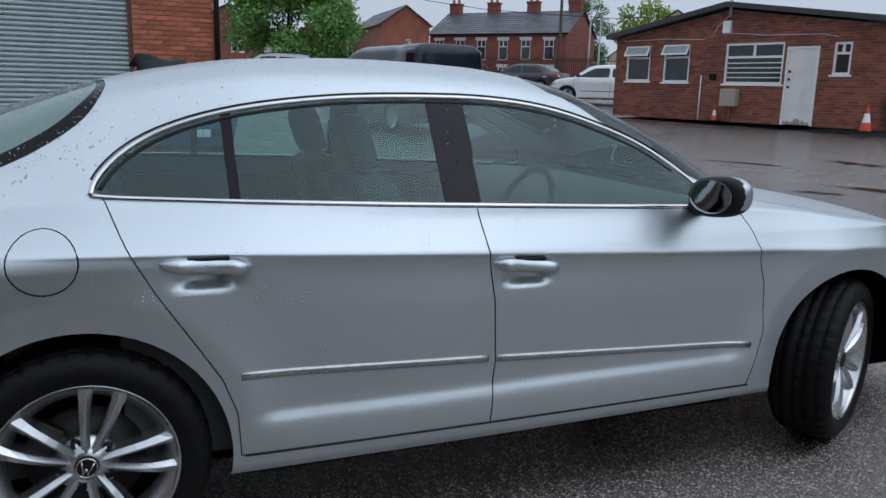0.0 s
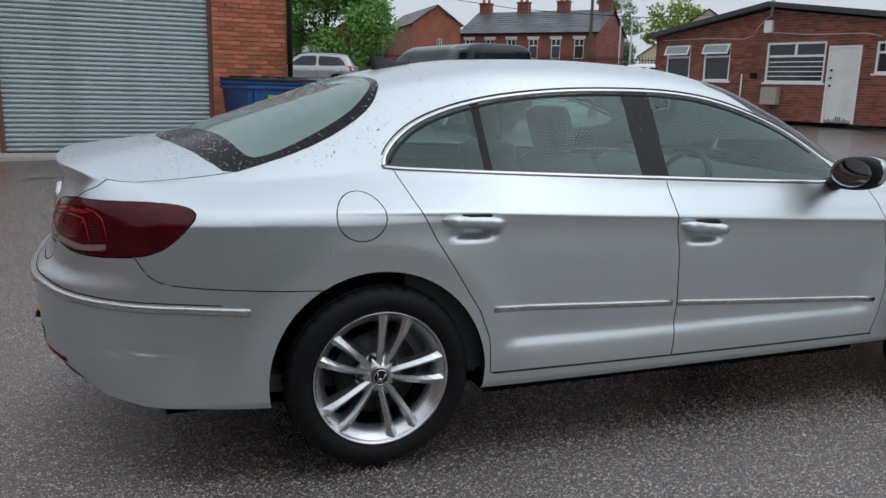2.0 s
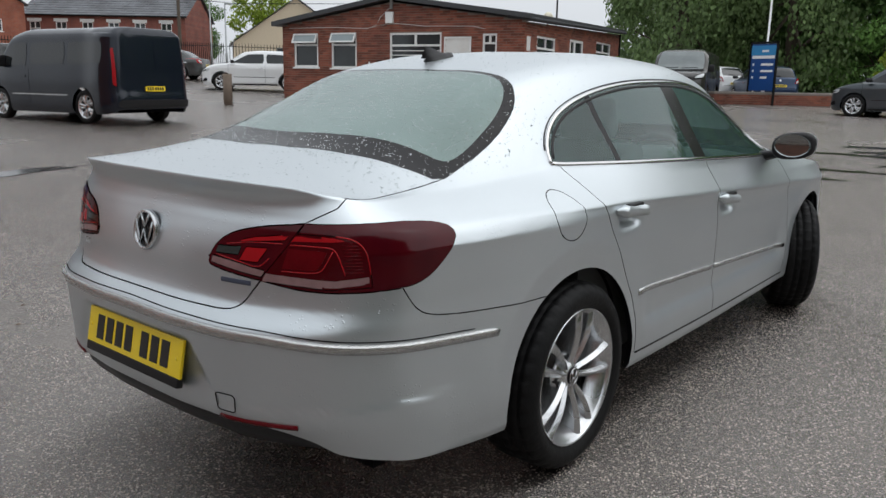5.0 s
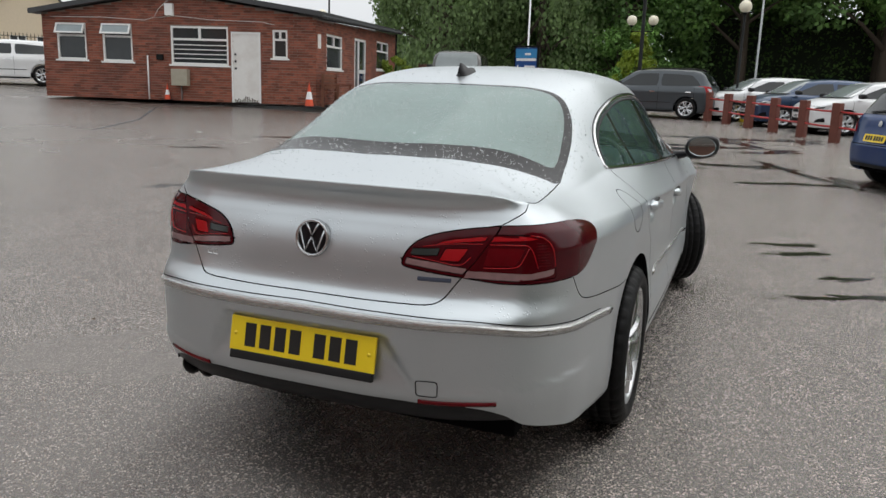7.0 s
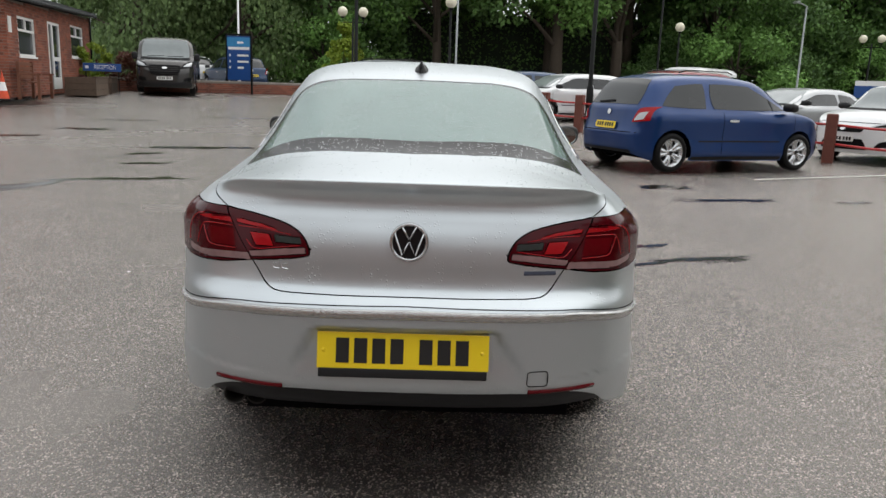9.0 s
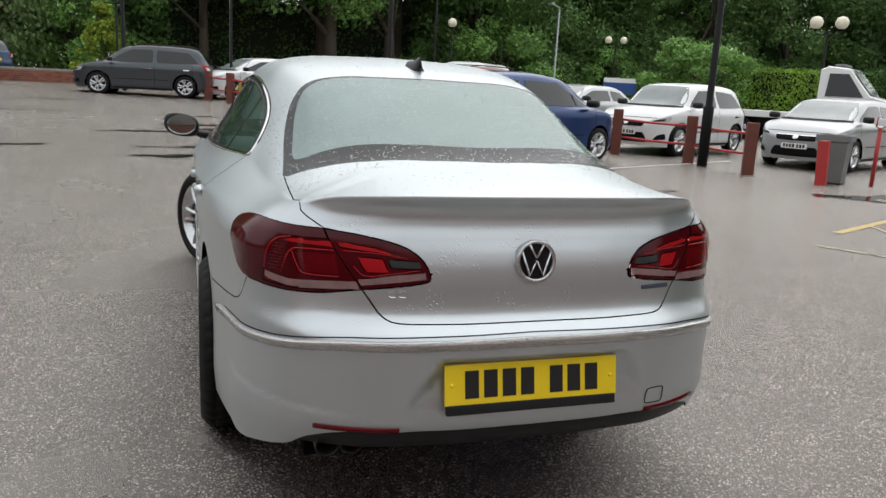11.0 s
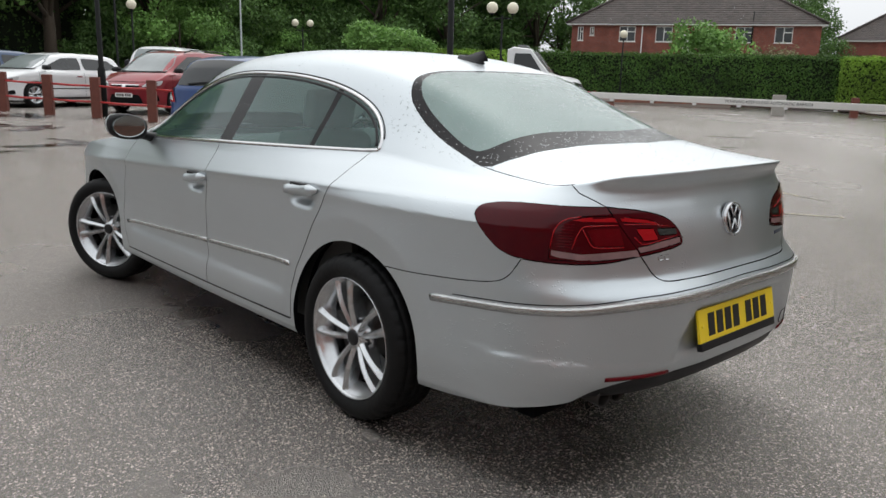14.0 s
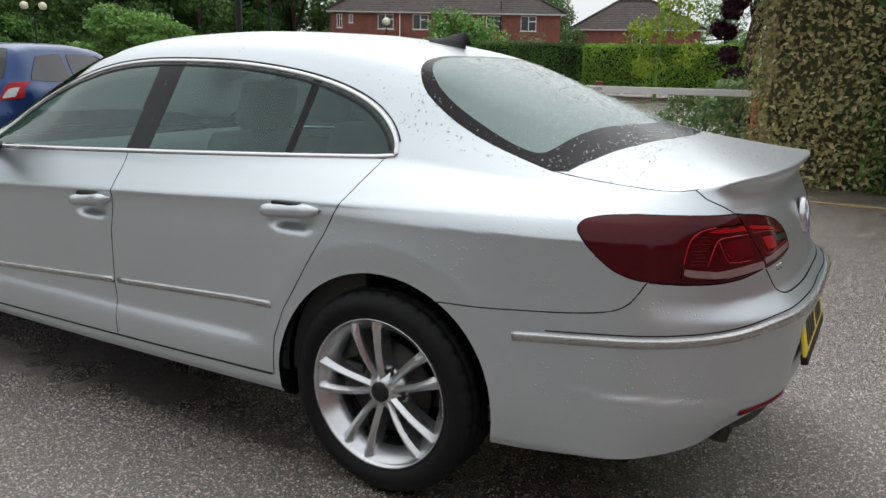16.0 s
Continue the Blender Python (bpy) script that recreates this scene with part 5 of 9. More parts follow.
    for sg in (-1, 1):
        boxed("door_lining", (0.1, 2.3, sg * 0.765 - 0.02, sg * 0.765 + 0.01, 0.3, 0.93), lining, car)
    boxed("parcel_shelf", (-0.62, -0.21, -0.56, 0.56, 0.93, 0.97), lining, car, "dark parcel shelf")
    boxed("rear_bulkhead", (-0.2, -0.1, -0.65, 0.65, 0.335, 0.96), lining, car)
    b = bmesh.new()
    rows = []
    for y in np.linspace(-0.70, 0.70, 13):
        rows.append([b.verts.new((x, y, z)) for x, z in ((1.72, 0.55), (1.66, 0.78), (1.70, 0.90), (1.80, 0.965 + (0.02 if -0.6 < y < -0.15 else 0)), (2.30, 0.93))])
    for p, q in zip(rows, rows[1:]):
        for j in range(4):
            b.faces.new((p[j], p[j + 1], q[j + 1], q[j]))
    part("dashboard", b, SEAT_CLOTH, car, "dark grey dashboard")
    b = bmesh.new()
    rg = [Vector((0, 0.185 * math.cos(a), 0.185 * math.sin(a))) for a in np.linspace(0, 2 * math.pi, 37)]
    tube(b, rg, 0.015, 8, cap=False)
    for a in (0.1, math.pi - 0.1, -math.pi / 2):
        tube(b, [(0.03, 0, 0), (0, 0.18 * math.cos(a), 0.18 * math.sin(a))], 0.014, 6)
    lathe(b, [(0, 0), (0.06, 0.0), (0.06, 0.03)], 16)
    part("steering_wheel", b, BLACK_TRIM, car, "black steering wheel", matrix=pose(1.52, -0.37, 0.88, 0, 22, 0))
    for x0, sg, tall in ((1.05, 1, 1), (1.05, -1, 1), (0.15, 1, 0), (0.15, -1, 0)):
        y0 = 0.37 * sg
        b = bmesh.new()
        box(b, x0 - 0.02, x0 + 0.50, y0 - 0.25, y0 + 0.25, 0.38, 0.55, bevel=0.05)
        part("seat_base", b, SEAT_CLOTH, car)
        b = bmesh.new()
        box(b, -0.07, 0.08, -0.24, 0.24, 0.0, 0.60, m=pose(x0 + 0.02, y0, 0.48, 0, -20, 0), bevel=0.055)
        part("seat_back", b, SEAT_CLOTH, car)
        b = bmesh.new()
        box(b, -0.05, 0.05, -0.13, 0.13, 0.64, 0.83, m=pose(x0 + 0.02, y0, 0.45 if tall else 0.40, 0, -17, 0), bevel=0.045)
        for q in (-0.05, 0.05):
            tube(b, [Matrix(pose(x0 + 0.02, y0, 0.48, 0, -18, 0)) @ Vector((0, q, 0.55)), Matrix(pose(x0 + 0.02, y0, 0.45, 0, -17, 0)) @ Vector((0, q, 0.68))], 0.008, 6)
        part("headrest", b, SEAT_CLOTH, car)
    return car, crown_tree, skirt_tree


def plate(parent, m, w, h, mat, chars):
    """A number plate in its own x-z plane, face to -y, with plain bars for its characters."""
    b = bmesh.new()
    box(b, -w / 2, w / 2, -0.006, 0.004, -h / 2, h / 2, bevel=0.003)
    pl = part("number_plate", b, mat, parent, "number plate with plain dark bars", smooth=False, matrix=m)
    step = w * 0.8 / (chars + 0.6)
    for k in range(chars):
        x = -w * 0.4 + step * (k + (0.6 if k >= 4 else 0)) + step * 0.1
        b = bmesh.new()
        box(b, x, x + step * 0.72, -0.0078, -0.004, -h * 0.34, h * 0.34)
        part("plate_bar", b, INK, pl, smooth=False)
    for sg in (-1, 1):
        b = bmesh.new()
        lathe(b, [(0, -0.009), (0.006, -0.008), (0.007, -0.005)], 10)
        part("plate_screw", b, mat, pl, matrix=pose(sg * w * 0.46, 0, 0))


MIRROR = surface("mirror_silver", (0.34, 0.37, 0.37), rough=0.02, metal=1.0, vary=0.01, rough_vary=0.01)
hero_car, hero_crown, hero_skirt = hero()

# ---------------------------------------------------------------- parked cars and vans
FAR_GLASS = surface("dark_car_glass", (0.016, 0.019, 0.02), rough=0.06, vary=0.3, rough_vary=0.03, scale=2.0)
# windscreen grey has the sky's reflection painted into it
SKY_SCREEN_GLASS = surface("sky_tinted_screen", (0.20, 0.225, 0.225), rough=0.08, vary=0.3, rough_vary=0.03, scale=2.0)
HEAD_LENS = surface("headlamp_lens", (0.5, 0.52, 0.53), rough=0.1, vary=0.3, scale=10, coat=1.0)
GRILLE = surface("black_grille", (0.006, 0.006, 0.0065), rough=0.6, spec=0.1)


def patch(tree, corners, axis, lift=0.006, n=8, bow=0.0, m=6, ease=0.22):
    """A thin pane laid on a body: four corners in the view along an axis, corners rounded by n."""
    bm = bmesh.new()
    (a0, a1), (b0, b1), (c0, c1), (d0, d1) = corners
    grid = []
    for i in range(n + 1):
        row = []
        for j in range(m + 1):
            u, v = i / n * 2 - 1, j / m * 2 - 1
            u, v = u * math.sqrt(1 - ease * v * v / 2) * 0.5 + 0.5, v * math.sqrt(1 - ease * u * u / 2) * 0.5 + 0.5
            p = (1 - u) * (1 - v) * a0 + u * (1 - v) * b0 + u * v * c0 + (1 - u) * v * d0
            q = (1 - u) * (1 - v) * a1 + u * (1 - v) * b1 + u * v * c1 + (1 - u) * v * d1 + bow * math.sin(math.pi * u)
            if axis == "side":
                o, d = Vector((p, 4, q)), Vector((0, -1, 0))
            elif axis == "rear":
                o, d = Vector((-6, p, q)), Vector((1, 0, 0))
            elif axis == "front":
                o, d = Vector((8, p, q)), Vector((-1, 0, 0))
            else:
                o, d = Vector((p, q, 5)), Vector((0, 0, -1))
            h = tree.ray_cast(o, d)
            if h[0] is None:
                row.append(None)
                continue
            nn = h[1] if h[1].dot(d) < 0 else -h[1]
            row.append(bm.verts.new(h[0] + nn * lift))
        grid.append(row)
    for i in range(n):
        for j in range(m):
            q = [grid[i][j], grid[i + 1][j], grid[i + 1][j + 1], grid[i][j + 1]]
            if all(q):
                bm.faces.new(q)
    return bm


def far_car(name, label, kind, paint, m, L, W, H, wb, ro, R, belt, sb, st, category="car", trim=BLACK_TRIM, rear_plate=YELLOW_PLATE, roof_paint=None, doors=2, rails=False, lamp_mat=None):
    """A parked vehicle: origin at the rear axle on the ground, nose along +x."""
    hw, xf, re = W / 2, L - ro, -ro
    van = kind == "van"
    car = empty(name, m, label, category)
    if van:
        ztop = [(re, H * 0.92), (st - 0.6, H * 0.92), (st, H * 0.87), (sb, belt + 0.02), (xf - 0.3, belt - 0.12), (xf, belt - 0.42)]
        ridge = [(re, H * 0.985), (re + 0.3, H), (st - 0.5, H), (st, H * 0.96), (sb, belt + 0.10), (xf - 0.3, belt - 0.02), (xf, belt - 0.35)]
    elif kind == "saloon":
        ztop = [(re, belt + 0.02), (wb / 2, belt), (sb, belt - 0.03), (xf - 0.4, belt - 0.16), (xf, belt - 0.34)]
        ridge = [(re, belt + 0.04), (re + 0.5, belt + 0.10), (re + 1.15, H * 0.955), (re + 1.6, H), (st - 0.4, H), (st, H * 0.965), (sb, belt + 0.05), (xf - 0.4, belt - 0.08), (xf, belt - 0.3)]
    else:
        ztop = [(re, belt + 0.02), (wb / 2, belt), (sb, belt - 0.02), (xf - 0.4, belt - 0.13), (xf, belt - 0.34)]
        ridge = [(re, belt + 0.04), (re + 0.10, belt + 0.11), (re + 0.47, H * 0.945), (re + 0.85, H * 0.988), (st - 0.7, H), (st, H * 0.965), (sb, belt + 0.06), (xf - 0.4, belt - 0.05), (xf, belt - 0.28)]
    cab = curve_of([(0, 1), (0.45, 0.985), (0.68, 0.93), (0.76, 0.84), (0.81, 0.70), (0.9, 0.36), (1, 0)])
    round_ = lambda x, t: (1 - t**7.0)
    sect = round_ if van else (lambda x, t: cab(t) * (1 - step01(sb - 0.3, sb + 0.15, x)) + (1 - t**3) * step01(sb - 0.3, sb + 0.15, x))
    lowz = R * 0.62
    if van:
        side = [(lowz, 0.05), (lowz + 0.12, 0.0), (belt * 0.75, 0.0), (belt, 0.012), (H * 0.86, 0.075), (H, 0.10)]
    else:
        side = [(lowz, 0.06), (lowz + 0.10, 0.005), (belt * 0.55, 0.014), (belt * 0.84, 0.0), (belt * 0.93, 0.014), (belt + 0.05, 0.055)]
    rear = [(lowz, 0.10), (lowz + 0.18, 0.012), (0.56, 0.0), (0.64, 0.03), (belt, 0.055 if van else 0.085), (H, 0.12 if van else 0.16)]
    front = [(lowz, 0.05), (lowz + 0.15, 0.0), (belt * 0.6, 0.0), (belt * 0.8, 0.05), (belt, 0.14)]
    sh = Shell(outline=[(re, 0), *(((re + 0.006, hw * 0.6), (re + 0.03, hw * 0.86), (re + 0.13, hw * 0.97)) if van else ((re + 0.01, hw * 0.5), (re + 0.07, hw * 0.80), (re + 0.26, hw * 0.955))), (0.1, hw), (wb / 2, hw), (wb, hw * 0.99), (xf - 0.42, hw * 0.93), (xf - 0.18, hw * 0.76), (xf - 0.05, hw * 0.45), (xf, 0)],
               ztop=ztop, side=side, rear=rear, front=front, lean=[(re, 0.02), (0, 0.02), (xf, 0.01)], ridge=ridge,
               spine=curve_of([(re, hw * 0.86), (0, hw * 0.94), (wb, hw * 0.92), (xf, hw * 0.7)]), cabin=sect, zlow=[(re, lowz + 0.1), (re + 0.3, lowz), (xf - 0.3, lowz - 0.02), (xf, lowz)], ns=90, nz=18, nt=20)
    flat = sh.skirt_mesh()
    holes = []
    for cx in (0.0, wb):
        holes.append([(sh.s_at(cx + (R + 0.05) * math.cos(a)), R + (R + 0.05) * math.sin(a)) for a in np.linspace(math.pi + 0.5, -0.5, 22)])
        cut(flat, holes[-1], (0, 1), pad=0.07)
    body = take(flat, [f for f in flat.faces if not any(inside(h, f.calc_center_median().x, f.calc_center_median().y) for h in holes)])
    full = flat
    sh.raise_skirt(full)
    sh.raise_skirt(body)
    crown = sh.crown_mesh(re + (0.25 if van else 0.75), xf - 0.7)
    t_all = bmesh.new()
    join(t_all, full, 0)
    join(t_all, crown.copy(), 0)
    both_sides(t_all)
    tree = BVHTree.FromBMesh(t_all)
    t_all.free()
    if roof_paint:
        join(body, take(crown, [f for f in crown.faces if f.calc_center_median().z < H * 0.9]))
        part("roof", both_sides(take(crown, [f for f in crown.faces if f.calc_center_median().z >= H * 0.9])), roof_paint, car)
        crown.free()
    else:
        join(body, crown)
    shell_ob = part("body", both_sides(body), paint, car)

    def put(pname, corners, axis, mat, mirror=True, plabel="", **kw):
        bm = patch(tree, corners, axis, **kw)
        if mirror:
            c = bm.copy()
            part(pname, other_side(c), mat, car, plabel)
        return part(pname, bm, mat, car, plabel)

    top, dz = H * 0.925, H * 0.03
    if van:
        z1, z0 = H * 0.84, belt + 0.05
        put("side_window", [(st - 0.55, z0), (sb - 0.25, z0), (st - 0.05, z1), (st - 0.55, z1)], "side", FAR_GLASS)
        if doors > 2:
            put("side_window", [(st - 1.85, z0 + 0.03), (st - 0.68, z0 + 0.02), (st - 0.68, z1), (st - 1.85, z1)], "side", FAR_GLASS)
            put("side_window", [(re + 0.35, z0 + 0.05), (st - 1.95, z0 + 0.03), (st - 1.95, z1), (re + 0.35, z1)], "side", FAR_GLASS)
        for sg in (1, -1):
            put("rear_window", [(sg * 0.06, belt + 0.02), (sg * hw * 0.80, belt + 0.06), (sg * hw * 0.74, H * 0.88), (sg * 0.06, H * 0.89)], "rear", FAR_GLASS if doors <= 2 else paint, mirror=False, lift=0.01)
        put("tail_lamp", [(hw * 0.90, belt * 0.68), (hw * 0.955, belt * 0.72), (hw * 0.925, belt + 0.40), (hw * 0.885, belt + 0.42)], "rear", RED_LENS_LIGHT, lift=0.012)
        put("windscreen", [(-hw * 0.84, belt + 0.10), (hw * 0.84, belt + 0.10), (hw * 0.76, H * 0.94), (-hw * 0.76, H * 0.94)], "front", SKY_SCREEN_GLASS, mirror=False, n=12, lift=0.01)
        put("wiper_tray", [(-hw * 0.84, belt + 0.045), (hw * 0.84, belt + 0.045), (hw * 0.84, belt + 0.10), (-hw * 0.84, belt + 0.10)], "front", GRILLE, mirror=False, lift=0.012, n=12, m=1, ease=0)
        for sg in (-0.62, 0.05):
            put("wiper", [(hw * sg, belt + 0.12), (hw * (sg + 0.56), belt + 0.14), (hw * (sg + 0.56), belt + 0.165), (hw * sg, belt + 0.145)], "front", GRILLE, mirror=False, lift=0.025, m=1, ease=0)
        put("lamp_surround", [(hw * 0.50, belt * 0.76), (hw * 0.91, belt * 0.80), (hw * 0.94, belt * 1.0), (hw * 0.66, belt * 0.92)], "front", GRILLE, lift=0.012)
        put("headlamp", [(hw * 0.60, belt * 0.81), (hw * 0.88, belt * 0.84), (hw * 0.91, belt * 0.96), (hw * 0.72, belt * 0.90)], "front", HEAD_LENS, lift=0.02)
        put("grille", [(-hw * 0.46, belt * 0.56), (hw * 0.46, belt * 0.56), (hw * 0.56, belt * 0.86), (-hw * 0.56, belt * 0.86)], "front", GRILLE, mirror=False, lift=0.014)
        for k in range(4):
            z = belt * (0.60 + 0.06 * k)
            put("grille_bar", [(-hw * 0.46, z), (hw * 0.46, z), (hw * 0.46, z + 0.014), (-hw * 0.46, z + 0.014)], "front", STEEL_DARK, mirror=False, lift=0.022, m=1, ease=0)
        put("emblem", [(-0.09, belt * 0.735), (0.09, belt * 0.735), (0.09, belt * 0.80), (-0.09, belt * 0.80)], "front", CHROME, mirror=False, lift=0.03, ease=0.9)
        put("lower_bumper", [(-hw * 0.9, lowz + 0.02), (hw * 0.9, lowz + 0.02), (hw * 0.88, belt * 0.36), (-hw * 0.88, belt * 0.36)], "front", BLACK_TRIM, mirror=False, lift=0.02, n=12)
        put("fog_recess", [(hw * 0.60, belt * 0.38), (hw * 0.86, belt * 0.40), (hw * 0.84, belt * 0.52), (hw * 0.62, belt * 0.46)], "front", GRILLE, lift=0.014)
        put("rear_step", [(-hw * 0.9, lowz + 0.14), (hw * 0.9, lowz + 0.14), (hw * 0.9, lowz + 0.30), (-hw * 0.9, lowz + 0.30)], "rear", BLACK_TRIM, mirror=False, lift=0.03, n=12)
    else:
        wf, wr = sb - 0.22, re + (0.95 if kind == "saloon" else 0.42)
        mid = (wf + wr) / 2 - 0.02
        z0 = belt + 0.025
        if doors == 2:
            mid = wr + (wf - wr) * 0.36
        roofline = top - 0.03
        put("side_window", [(mid + 0.05, z0), (wf, z0), (st - 0.10, roofline - 0.02), (mid + 0.05, roofline)], "side", FAR_GLASS)
        put("side_window", [(wr, z0 + 0.03), (mid - 0.05, z0), (mid - 0.05, roofline), (wr + 0.32, roofline - 0.05)], "side", FAR_GLASS)
        put("rear_window", [(-hw * 0.72, belt + 0.06), (hw * 0.72, belt + 0.06), (hw * 0.60, H * 0.93), (-hw * 0.60, H * 0.93)], "rear", FAR_GLASS, mirror=False, n=12, bow=0.01)
        put("windscreen", [(-hw * 0.82, belt + 0.05), (hw * 0.82, belt + 0.05), (hw * 0.64, H * 0.945), (-hw * 0.64, H * 0.945)], "front", SKY_SCREEN_GLASS, mirror=False, n=12)
        put("tail_lamp", [(hw * 0.66, belt * 0.79), (hw * 0.93, belt * 0.83), (hw * 0.915, belt + 0.05), (hw * 0.77, belt + 0.02)], "rear", RED_LENS_LIGHT, lift=0.014)
        put("lamp_insert", [(hw * 0.71, belt * 0.82), (hw * 0.86, belt * 0.85), (hw * 0.88, belt * 0.97), (hw * 0.79, belt * 0.95)], "rear", HEAD_LENS, lift=0.02)
        put("rear_wiper", [(-0.02, belt + 0.10), (hw * 0.42, belt + 0.075), (hw * 0.42, belt + 0.095), (-0.02, belt + 0.13)], "rear", GRILLE, mirror=False, lift=0.02, m=1, ease=0)
        put("tail_emblem", [(-0.045, belt * 0.90), (0.045, belt * 0.90), (0.045, belt * 0.99), (-0.045, belt * 0.99)], "rear", CHROME, mirror=False, lift=0.014, n=4, m=4, ease=0.95)
        put("tail_seam", [(-hw * 0.80, 0.585), (hw * 0.80, 0.585), (hw * 0.80, 0.597), (-hw * 0.80, 0.597)], "rear", VOID, mirror=False, lift=0.004, n=12, m=1, ease=0)
        put("headlamp", [(hw * 0.50, belt * 0.655), (hw * 0.90, belt * 0.71), (hw * 0.93, belt * 0.83), (hw * 0.62, belt * 0.745)], "front", HEAD_LENS, lift=0.012)
        put("lamp_core", [(hw * 0.60, belt * 0.69), (hw * 0.84, belt * 0.725), (hw * 0.86, belt * 0.78), (hw * 0.66, belt * 0.735)], "front", STEEL_DARK, lift=0.018, ease=0.7)
        put("grille", [(-hw * 0.42, belt * 0.60), (hw * 0.42, belt * 0.60), (hw * 0.47, belt * 0.71), (-hw * 0.47, belt * 0.71)], "front", GRILLE, mirror=False, lift=0.01)
        put("grille_bar", [(-hw * 0.44, belt * 0.695), (hw * 0.44, belt * 0.695), (hw * 0.44, belt * 0.71), (-hw * 0.44, belt * 0.71)], "front", CHROME, mirror=False, lift=0.016, m=1, ease=0)
        put("emblem", [(-0.055, belt * 0.63), (0.055, belt * 0.63), (0.055, belt * 0.70), (-0.055, belt * 0.70)], "front", CHROME, mirror=False, lift=0.02, n=4, m=4, ease=0.9)
        put("air_intake", [(-hw * 0.56, lowz + 0.07), (hw * 0.56, lowz + 0.07), (hw * 0.46, belt * 0.48), (-hw * 0.46, belt * 0.48)], "front", GRILLE, mirror=False, lift=0.012, n=10)
        put("side_intake", [(hw * 0.66, lowz + 0.12), (hw * 0.88, lowz + 0.14), (hw * 0.86, belt * 0.47), (hw * 0.74, belt * 0.43)], "front", GRILLE, lift=0.012)
        put("bonnet_seam", [(-hw * 0.80, belt * 0.775), (hw * 0.80, belt * 0.775), (hw * 0.80, belt * 0.785), (-hw * 0.80, belt * 0.785)], "front", VOID, mirror=False, lift=0.004, n=12, m=1, ease=0)
        put("wiper_tray", [(-hw * 0.80, belt + 0.015), (hw * 0.80, belt + 0.015), (hw * 0.80, belt + 0.05), (-hw * 0.80, belt + 0.05)], "front", GRILLE, mirror=False, lift=0.008, n=12, m=1, ease=0)
        put("rear_valance", [(-hw * 0.7, lowz + 0.08), (hw * 0.7, lowz + 0.08), (hw * 0.72, lowz + 0.15), (-hw * 0.72, lowz + 0.15)], "rear", trim, mirror=False, lift=0.012, n=10)
        put("sill", [(R + 0.06, lowz + 0.005), (wb - R - 0.06, lowz + 0.005), (wb - R - 0.06, lowz + 0.06), (R + 0.06, lowz + 0.06)], "side", trim, lift=0.008)
    put("number_plate", [(-0.26, 0.62 if not van else belt * 0.60), (0.26, 0.62 if not van else belt * 0.60), (0.26, 0.73 if not van else belt * 0.6 + 0.11), (-0.26, 0.73 if not van else belt * 0.6 + 0.11)], "rear", rear_plate, mirror=False, lift=0.03, plabel="yellow plate with plain bars")
    put("number_plate", [(-0.26, 0.42 if not van else belt * 0.42), (0.26, 0.42 if not van else belt * 0.42), (0.26, 0.53 if not van else belt * 0.42 + 0.11), (-0.26, 0.53 if not van else belt * 0.42 + 0.11)], "front", WHITE_PLATE, mirror=False, lift=0.035, plabel="white plate with plain bars")
    for k in range(7):
        y = -0.21 + 0.06 * k + (0.02 if k > 3 else 0)
        z = 0.64 if not van else belt * 0.60 + 0.02
        put("plate_bar", [(y, z), (y + 0.042, z), (y + 0.042, z + 0.07), (y, z + 0.07)], "rear", INK, mirror=False, lift=0.034, n=1, m=1)
        z = 0.44 if not van else belt * 0.42 + 0.02
        put("plate_bar", [(y, z), (y + 0.042, z), (y + 0.042, z + 0.07), (y, z + 0.07)], "front", INK, mirror=False, lift=0.039, n=1, m=1)
    # door seams and handles
    seams = [sb - 0.12, (st - 0.62 if van else ((sb + re) / 2 if doors == 2 else mid))]
    if doors > 2 and not van:
        seams.append(re + 0.62)
    for x in seams:
        put("door_seam", [(x, lowz + 0.08), (x + 0.008, lowz + 0.08), (x + 0.008, belt), (x, belt)], "side", VOID, lift=0.004, n=1, m=10)
    for x in seams[1:]:
        put("door_handle", [(x + 0.10, belt * 0.83), (x + 0.29, belt * 0.83), (x + 0.29, belt * 0.83 + 0.035), (x + 0.10, belt * 0.83 + 0.035)], "side", CHROME if not van else paint, lift=0.022, n=4, m=2)
    put("rub_strip", [(R + 0.12, belt * 0.50), (wb - R - 0.1, belt * 0.50), (wb - R - 0.1, belt * 0.50 + 0.022), (R + 0.12, belt * 0.50 + 0.022)], "side", CHROME if van else trim, lift=0.01, m=1)
    for sg in (1, -1):
        bm = bmesh.new()
        box(bm, sb - 0.38, sb - 0.22, hw - 0.06 if sg > 0 else -hw - 0.16, hw + 0.16 if sg > 0 else -hw + 0.06, belt + 0.02, belt + (0.15 if not van else 0.28), bevel=0.055)
        part("door_mirror", bm, BLACK_TRIM, car)
        for cx in (0.0, wb):
            wheel(car, Matrix.Translation((cx, sg * (hw - 0.11), R)) @ Matrix.Rotation(0 if sg > 0 else math.pi, 4, "Z") @ Matrix.Rotation(0.3, 4, "Y"), R=R, rim=R * 0.70, width=0.2, detail=False)
        if rails:
            bm = bmesh.new()
            tube(bm, [(re + 0.5, sg * hw * 0.68, H * 0.97), (re + 0.7, sg * hw * 0.68, H + 0.01), (st - 0.4, sg * hw * 0.68, H + 0.01), (st - 0.1, sg * hw * 0.66, H * 0.96)], 0.018, 6)
            part("roof_rail", bm, STEEL_DARK, car)
    bm = bmesh.new()
    box(bm, re + 0.25, xf - 0.3, -hw * 0.8, hw * 0.8, lowz + 0.02, lowz + 0.22)
    part("underbody", bm, VOID, car, smooth=False)
    return car


